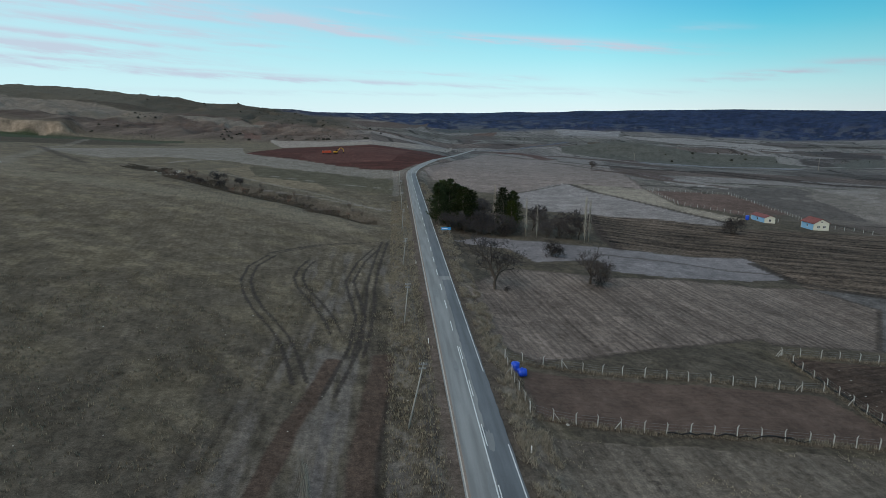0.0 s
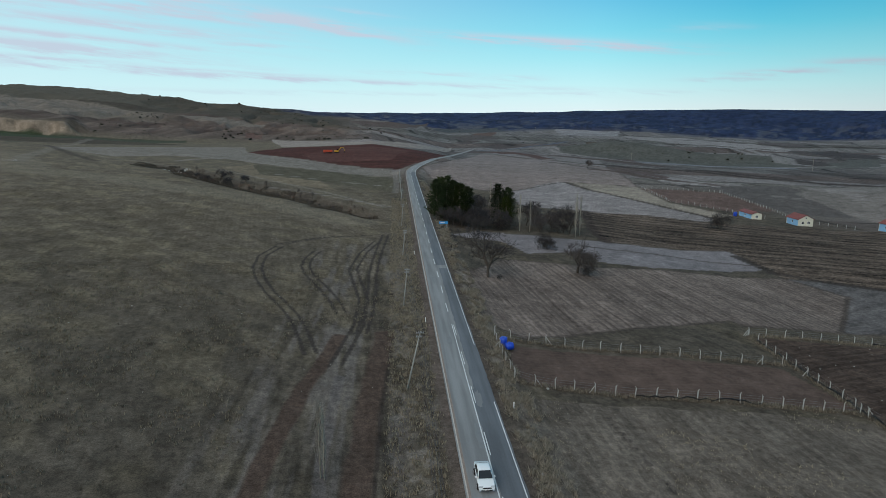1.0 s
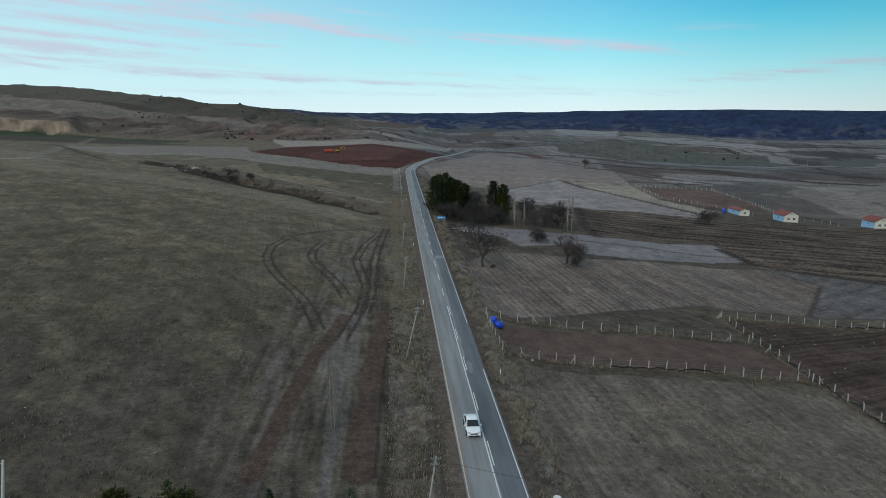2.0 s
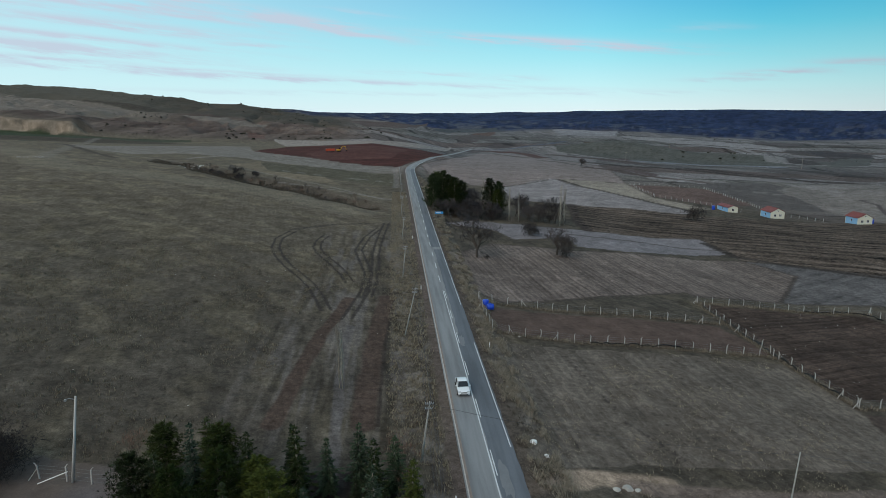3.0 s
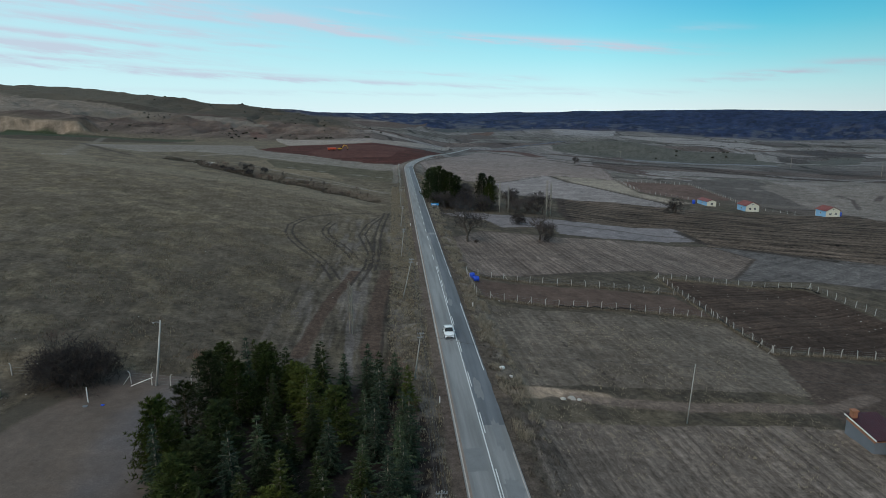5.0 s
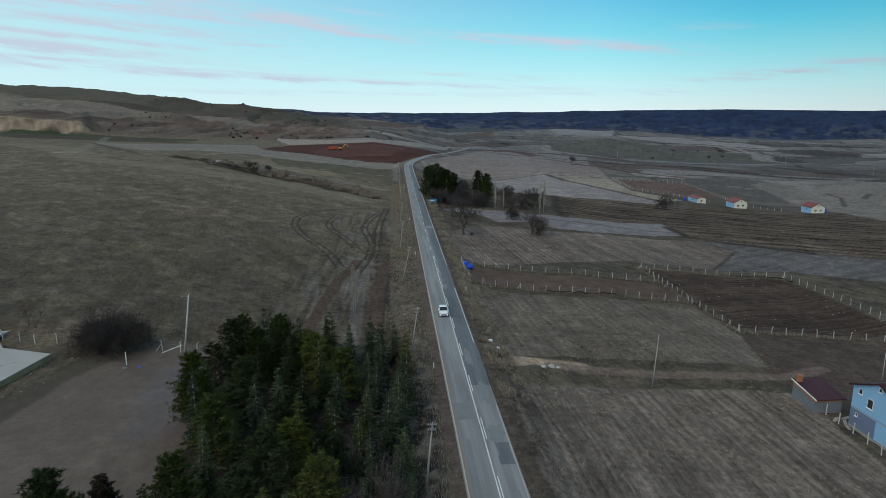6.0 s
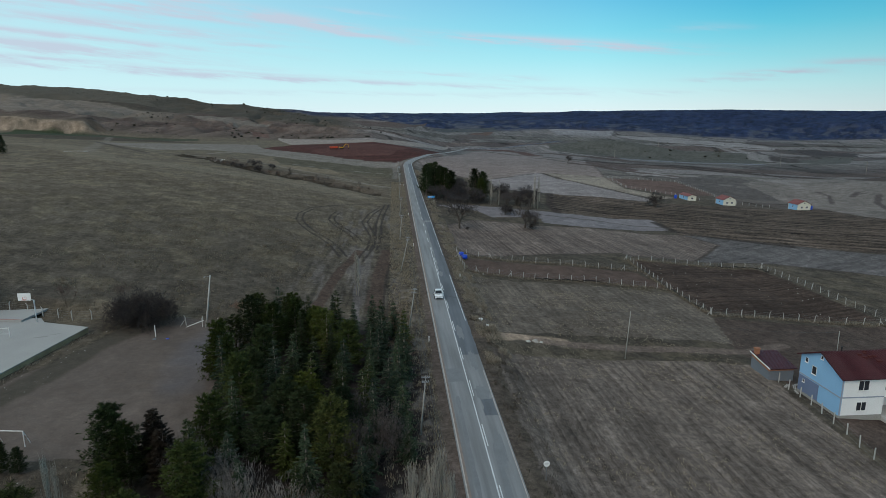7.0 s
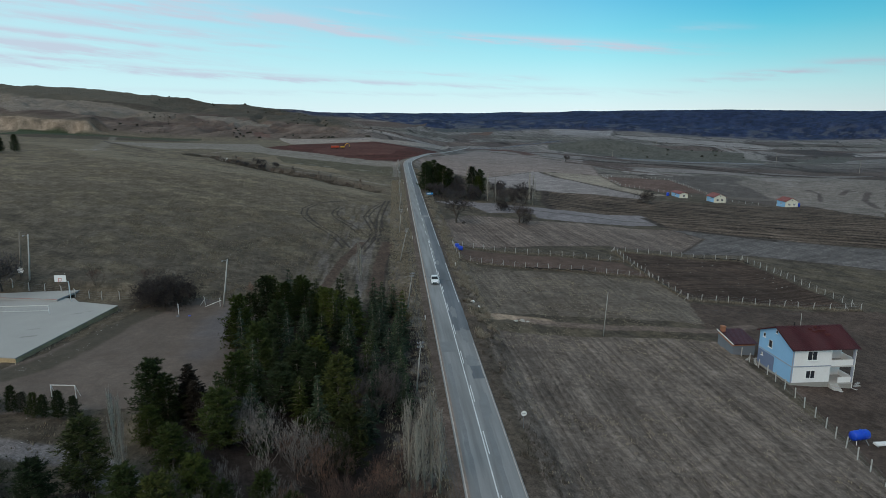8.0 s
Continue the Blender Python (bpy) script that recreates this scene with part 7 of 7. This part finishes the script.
                        (30.5, 226, 9, 1, "bare tree behind the dark pines"), (176, 548, 8.5, 1, "bare tree alone on fallow land"), (-54.5, 29, 5.0, 2, "bare reddish tree behind the sports court"), (-45.5, 29.5, 5.2, 1, "bare reddish tree behind the big bush"), (-25.5, 25.5, 5.0, 0, "bare tree at the schoolyard edge"),
                        (0.3, 26.0, 4.6, 2, "bare reddish tree beside the utility pole"), (-0.2, 22.0, 4.0, 1, "bare reddish tree beside the utility pole"), (-70.5, 28, 9.0, 0, "bare tree at the court's end")):
    if "reddish" in lab or x == -25.5:
        plant("bare_tree", x, y, SHRUB[2], LN, h / 5.6, x * 37, lab, "tree", "bare trees")
        continue
    if x == 133:
        plant("bare_tree", x, y, ROUNDB[0], LN, 1.85, 40, lab, "tree", "bare trees")
        continue
    plant("bare_tree", x, y, BROAD[k] if 100 < y < 150 else FARTREE[k], LN, h / 8, x * 37, lab, "tree", "bare trees")
for x, y, h, w in ((44, 169, 5.6, 1.5), (45.2, 168.2, 4.6, 1.5), (24.5, 130.2, 1.5, 0.6), (48.8, 138.8, 3.6, 0.8), (31, 196, 4.6, 1.0), (55.5, 203, 5.5, 1.3), (26, 195, 4.4, 1), (36.5, 197, 4.6, 1), (17, 198, 5.2, 1), (20, 199, 6.0, 1), (24, 200, 6.0, 1), (29, 202, 6.4, 1), (33, 199, 5.4, 1), (39, 202, 5.6, 1), (52, 204, 5.0, 1), (57, 200, 6.0, 1), (59.5, 202, 6.4, 1)):
    if y > 180 and int(x) % 3:
        plant("bare_tree", x, y, FARTREE[int(x) % 3], LN, h * 1.25 / 8, x * 31, "small bare grey tree in the roadside clump", "tree", "bare trees")
        continue
    plant("bare_bush", x, y, ROUNDB[int(x) % 2], LN, h / 5, x * 31, "dark leafless bush in brown field" if y < 180 else "dark leafless bush in the roadside clump", "bush", "leafless bushes")
for k, (x, y, s) in enumerate(((-42.0, 22.8, 1.15), (-39.0, 22.4, 1.25), (-40.6, 23.6, 1.4), (-43.4, 23.4, 1.0), (-37.6, 23.4, 1.1), (-41.0, 21.8, 1.05), (-38.4, 24.2, 1.2), (-42.4, 24.6, 1.2))):
    plant("bare_bush", x, y, ROUNDB[k % 2], LN, s, 70 * k, "wide dark leafless thicket beside the bare yard", "bush", "schoolyard thicket")
for k, (x, y, h) in enumerate(((43.0, 199, 12.5), (46.5, 198.5, 11), (64.4, 199, 14), (62.0, 196, 15), (71.5, 226, 9), (36.3, 222, 14))):
    plant("poplar_tree", x, y, FARPOPLAR[k % 2], LN, h / 10, 50 * k, "slim bare pale poplar in the clump", "tree", "bare poplars").scale = (h / 10 * 1.05, h / 10 * 1.05, h / 10)
for k, (x, y, h) in enumerate(((0.9, -30.5, 9.2), (1.7, -31.4, 7.6), (2.4, -30.8, 9.4), (3.2, -30.2, 9.8), (3.9, -31.2, 8.4), (1.8, -29.6, 8.2), (-25.2, -32.6, 9.6), (-24.7, -32.4, 9.0), (-7.9, 46, 8.6), (-7.5, 45.7, 7.8), (-34.6, -40.5, 6.5))):
    plant("poplar_tree", x, y, POPLAR[k % 2], LN, h / 10, 77 * k, "slim bare pale poplar by the grove", "tree", "bare poplars").scale = (h / 10 * (0.7 if y > 0 else 0.55 if x < -10 else 1), h / 10 * (0.7 if y > 0 else 0.55 if x < -10 else 1), h / 10)
for k in range(30):
    t = k / 29
    x, y = -21.0 + 15 * t + prng.uniform(-1.2, 1.2), -20.0 - 8.0 * t + prng.uniform(-2.0, 1.2)
    red = t > 0.55 and k % 2
    plant("bare_shrub", x, y, SHRUB[2] if red else SHRUB[k % 2], LN, prng.uniform(0.85, 1.2) * (0.8 if red else 1), 61 * k, "leafless reddish shrub before the pines" if red else "leafless grey upright shrub before the pines", "shrub", "shrubs before the grove")
for k in range(64):
    x, y = prng.uniform(-10, 2.0) if k % 3 else prng.uniform(-22, -8), prng.uniform(-42, -27)
    plant("bare_shrub", x, y, SHRUB[2] if k % 3 else SHRUB[1], LN, prng.uniform(0.55, 1.0), 53 * k, "low leafless reddish brush under the grove", "shrub", "brush below the grove")
for x, y, s in ((-3.4, -9.6, 1.5), (-1.6, -16.0, 1.5), (-3.6, -17.5, 1.5), (-2.4, -14.6, 1.45), (-4.4, -15.6, 1.3), (0.6, 12.5, 0.8), (-1.0, 27.5, 0.9), (2.0, 17, 0.6), (1.8, 8, 0.6)):
    plant("bare_shrub", x, y, SHRUB[2] if y > 5 else THICK, LN, s, 90 * x, "tall leafless shrub among the conifers", "shrub", "shrubs in the grove")
for k, (x, y, h) in enumerate(((-193, 240, 8), (-187.5, 243, 9), (-198, 244, 9), (-203, 241, 8))):
    plant("pine_tree", x, y, PINES[1], NAMES, h / 9, 45 * k, "dark pine on the meadow slope", "conifer")


# ---- grass, weeds, scrub, rubble ----
def scatter_blades(name, spots, mat, label, category, per, tall, wide, seed, lean=0.5):
    """Tufts of bent blades at the spots (arrays x, y, size), as one mesh."""
    g = np.random.default_rng(seed)
    x, y, s = spots
    n = len(x)
    z = land(x, y)
    X, Y, Z, S = (np.repeat(a, per) for a in (x, y, z, s))
    k = n * per
    a = g.uniform(0, 2 * np.pi, k)
    h = tall * S * g.uniform(0.6, 1.25, k)
    w = wide * S * g.uniform(0.6, 1.3, k)
    ox, oy = g.normal(0, 0.16, k) * S, g.normal(0, 0.16, k) * S
    bx, by = np.cos(a), np.sin(a)
    ln = lean * h * g.uniform(0.2, 1.2, k)
    v = np.empty((k, 3, 3))
    v[:, 0] = np.stack([X + ox - by * w, Y + oy + bx * w, Z - 0.04], -1)
    v[:, 1] = np.stack([X + ox + by * w, Y + oy - bx * w, Z - 0.04], -1)
    v[:, 2] = np.stack([X + ox + bx * ln, Y + oy + by * ln, Z + h], -1)
    me = bpy.data.meshes.new(name)
    me.vertices.add(3 * k), me.loops.add(3 * k), me.polygons.add(k)
    me.vertices.foreach_set("co", v.reshape(-1).astype(np.float32))
    me.loops.foreach_set("vertex_index", np.arange(3 * k, dtype=np.int32))
    me.polygons.foreach_set("loop_start", np.arange(0, 3 * k, 3, dtype=np.int32))
    me.update(calc_edges=True)
    me.materials.append(mat)
    return tagged(new(name, me), label, category, kind="stuff")


def spots(n, x0, x1, y0, y1, seed, keep, lo=0.7, hi=1.3):
    g = np.random.default_rng(seed)
    x, y = g.uniform(x0, x1, n), g.uniform(y0, y1, n)
    m = keep(x, y)
    return x[m], y[m], g.uniform(lo, hi, int(m.sum()))


def off_road(x, y):
    return np.abs(x - np.interp(y, ROAD_Y, ROAD_X)) > 4.3


YARD = [(-80, -32), (-24, -16), (-22, 26), (-80, 30)]
scatter_blades("grass_tufts", spots(20000, -75, 5, -38, 125, 1, lambda x, y: off_road(x, y) & (fbm(x / 6, y / 8, 3, 401) > -0.08) & ~inside(x, y, YARD) & ~((x > -24) & (y < 24)) & ~((x > -17.5) & (x < -1) & (y < 90))),
               M_TUFT, "dry tussocky winter grass", "grass", 5, 0.30, 0.045, 1)
scatter_blades("weeds", spots(2600, -70, 5, -38, 130, 2, lambda x, y: off_road(x, y) & (fbm(x / 9, y / 9, 3, 405) > 0.05) & ~inside(x, y, YARD) & ~((x > -24) & (y < 24)) & ~((x > -17.5) & (x < -1) & (y < 90))),
               M_WEED, "dark dead weeds in the meadow", "weeds", 6, 0.26, 0.035, 2)
scatter_blades("verge_straw", spots(10500, 13.3, 17.5, 8, 330, 3, lambda x, y: (fbm(x / 1.4, y / 2.4, 3, 411) > 0.10 - 0.08 * (y < 170))),
               M_STRAW, "pale dry straw grass along the verge", "grass", 12, 0.50, 0.026, 3, 1.3)
scatter_blades("verge_weeds", spots(2600, 13.0, 17.0, -45, 40, 9, lambda x, y: fbm(x / 1.2, y / 1.8, 3, 412) > 0.06), M_WEED, "dark dead weeds along the verge", "weeds", 4, 0.28, 0.035, 9)
scatter_blades("court_edge_straw", spots(1100, -52, -44.5, -5, 20, 10, lambda x, y: np.abs(along(x, y, [(-50.1, -3.4), (-46.5, 19.2)])) < 0.55), M_STRAW, "straw grass under the court edge", "grass", 6, 0.3, 0.03, 10, 0.9)
scatter_blades("verge_grass", spots(7000, -1.5, 5.3, -45, 260, 4, lambda x, y: off_road(x, y)), M_TUFT, "dry grass along the verge", "grass", 5, 0.35, 0.045, 4)
scatter_blades("field_grass", spots(9000, 15, 66, -40, 66, 5, lambda x, y: (fbm(x / 5, y / 7, 3, 415) > 0.0) & ~((x > 57) & (y < 28))), M_TUFT, "short dry grass in the fields", "grass", 4, 0.16, 0.045, 5)
fence_lines = [[(16.4, 88.5), (34.3, 86.3), (65.0, 83.6)], [(16.6, 70.6), (33.4, 68.6), (65.6, 66.0)], [(67.6, 98.0), (66.6, 82.0), (65.9, 64.9), (66.8, 47.4)], [(66.9, 47.0), (94.3, 48.0), (108.8, 46.3)], [(67.6, 98.2), (108.4, 97)], [(16.5, 88), (16.6, 71)]]
scatter_blades("fence_grass", spots(42000, 15, 110, 45, 99, 6, lambda x, y: np.min([along(x, y, l) for l in fence_lines], axis=0) < 0.55), M_STRAW, "tall straw grass left along the fences", "grass", 6, 0.48, 0.04, 6)
scatter_blades("fence_weeds", spots(30000, 15, 110, 45, 99, 7, lambda x, y: np.min([along(x, y, l) for l in fence_lines], axis=0) < 0.7), M_WEED, "dark dead weeds along the fences", "weeds", 5, 0.40, 0.04, 7)


def ditch_y(x):
    return np.interp(x, DITCH_X, DITCH_Y)


scatter_blades("ditch_scrub", spots(60000, -128, -6, 180, 325, 8, lambda x, y: np.abs(y - ditch_y(x)) < 15 * (0.35 + 1.1 * fbm(x / 6, y / 6, 3, 421)), 0.8, 1.8), M_WEED, "dark thorny scrub along a dry ditch", "scrub", 5, 0.36, 0.08, 8)
for k in range(60):
    t = prng.random()
    x = -104 + 96 * t ** 1.3
    y = float(ditch_y(np.array([x]))[0]) + prng.uniform(-12, 12)
    plant("bare_shrub", x, y, SHRUB[2] if k % 2 else THICK, LN, prng.uniform(0.4, 0.8), 40 * k, "leafless brown shrub in the dry ditch", "shrub", "shrubs in the ditch")
for k in range(7):
    plant("bare_tree", -88 + 4.2 * k + prng.uniform(-2, 2), 272 - 1.5 * k + prng.uniform(-6, 8), FARTREE[k % 3], LN, prng.uniform(0.4, 0.65), 40 * k, "small bare tree above the dry ditch", "tree", "trees in the ditch")


def clump_mesh(seed, leaves, size):
    """Low dense bush: many small leaf faces in an uneven dome."""
    r = random.Random(seed)
    m = Mesher()
    for k in range(leaves):
        d = Vector((r.gauss(0, 1), r.gauss(0, 1), abs(r.gauss(0, 0.8)))).normalized()
        p = d * r.uniform(0.45, 1.0) * (0.75 + 0.35 * math.sin(3 * d.x + seed) * math.cos(2.5 * d.y))
        o = Vector((r.gauss(0, 1), r.gauss(0, 1), r.gauss(0, 1))).normalized() * size
        q = o.orthogonal().normalized() * size * 0.6
        m.face(p - o, p + q, p + o)
    return m


BUSHES = [clump_mesh(s, 150, 0.30).mesh("hill_bush", M_FARBUSH) for s in (51, 52, 53)]


def far_bush(x, y, s, label, group):
    ob = new("bush", BUSHES[int(abs(x) + abs(y)) % 3])
    ob.matrix_basis = pose(x, y, zl(x, y), 0, 0, x * 7) @ Matrix.Diagonal((s, s, s * 0.9, 1))
    return tagged(ob, label, "bush", group)


g = random.Random(77)
for k in range(230):
    u = -0.52 + 0.50 * g.random() ** 0.8
    d = g.uniform(1010, 1500) if k % 5 else g.uniform(1500, 1850)
    if fbm(np.array([u * 14]), np.array([d / 90]), 2, 431)[0] < -0.12:
        continue
    far_bush(u * d, d, g.uniform(1.6, 4.2), "dark juniper bush on the dry hillside", "bushes on the hill")
for x, y in ((-515, 1790), (-425, 1795)):
    far_bush(x, y, 5, "dark tree on the hill's skyline", "bushes on the hill")
for k in range(14):
    x, y = g.uniform(380, 560), g.uniform(840, 960)
    far_bush(x, y, g.uniform(1.3, 3.2), "dark bush on the far rise", "bushes on the far rise")
hill = np.random.default_rng(78)
hu, hd = hill.uniform(-0.52, -0.04, 5200), hill.uniform(1000, 1750, 5200)
hm = fbm(hu * 26, hd / 60, 3, 433) > 0.05
scatter_blades("hill_scrub", ((hu * hd)[hm], hd[hm], hill.uniform(0.3, 1.15, int(hm.sum()))), M_FARBUSH, "low dark thorn scrub dotting the dry hillside", "scrub", 5, 1.3, 0.6, 11)
vu, vd = hill.uniform(-0.05, 0.85, 2600), hill.uniform(1000, 2500, 2600)
vm = fbm(vu * 9, np.log(vd) * 9, 3, 435) > 0.12
scatter_blades("valley_scrub", ((vu * vd)[vm], vd[vm], hill.uniform(0.5, 1.4, int(vm.sum()))), M_FARBUSH, "low dark scrub along far field banks", "scrub", 5, 1.5, 0.6, 12)
for k in range(45):
    u, d = g.uniform(-0.05, 0.85), g.uniform(1100, 2400)
    far_bush(u * d, d, g.uniform(1.2, 3.2) * d / 1400, "dark bush in far fallow land", "bushes in the valley")


def stones(name, n, box, seed, lo, hi, mat, label, keep=None):
    """Scattered small stones and litter as one mesh."""
    r = random.Random(seed)
    m = Mesher()
    done = 0
    while done < n:
        x, y = r.uniform(box[0], box[1]), r.uniform(box[2], box[3])
        done += 1
        if keep and not keep(x, y):
            continue
        s, z = r.uniform(lo, hi), zl(x, y)
        i = len(m.v)
        for (a, b, c) in ((1, 0, 0), (0, 1, 0), (-1, 0, 0), (0, -1, 0), (0, 0, 0.8), (0, 0, -0.5)):
            m.v.append((x + s * a * r.uniform(0.6, 1.3), y + s * b * r.uniform(0.6, 1.3), z + 0.02 + s * c * r.uniform(0.6, 1.2)))
        m.f += [(i + a, i + b, i + 4) for a, b in ((0, 1), (1, 2), (2, 3), (3, 0))] + [(i + b, i + a, i + 5) for a, b in ((0, 1), (1, 2), (2, 3), (3, 0))]
    return tagged(new(name, m.mesh(name, mat)), label, "stones", kind="stuff")


stones("litter_stones", 60, (-70, 3, 28, 130), 5, 0.05, 0.14, M_RUBBLE, "scattered pale stones and litter in the meadow")
stones("rubble_heap", 90, (-108, -97, 288, 299), 6, 0.15, 0.5, M_RUBBLE, "pale dumped rubble on the slope")
stones("rubble_heap", 40, (-172, -160, 266, 274), 7, 0.15, 0.4, M_RUBBLE, "pale dumped rubble on the slope")
stones("yard_litter", 60, (-51, -44, -6, 20), 8, 0.03, 0.11, M_RUBBLE, "small white litter below the court edge")
stones("yard_litter", 50, (-56, -28, -26, -15), 9, 0.03, 0.10, M_RUBBLE, "small stones by the lane")
stones("field_stones", 60, (66, 110, 46, 98), 10, 0.06, 0.2, M_RUBBLE, "few pale stones in ploughed soil")
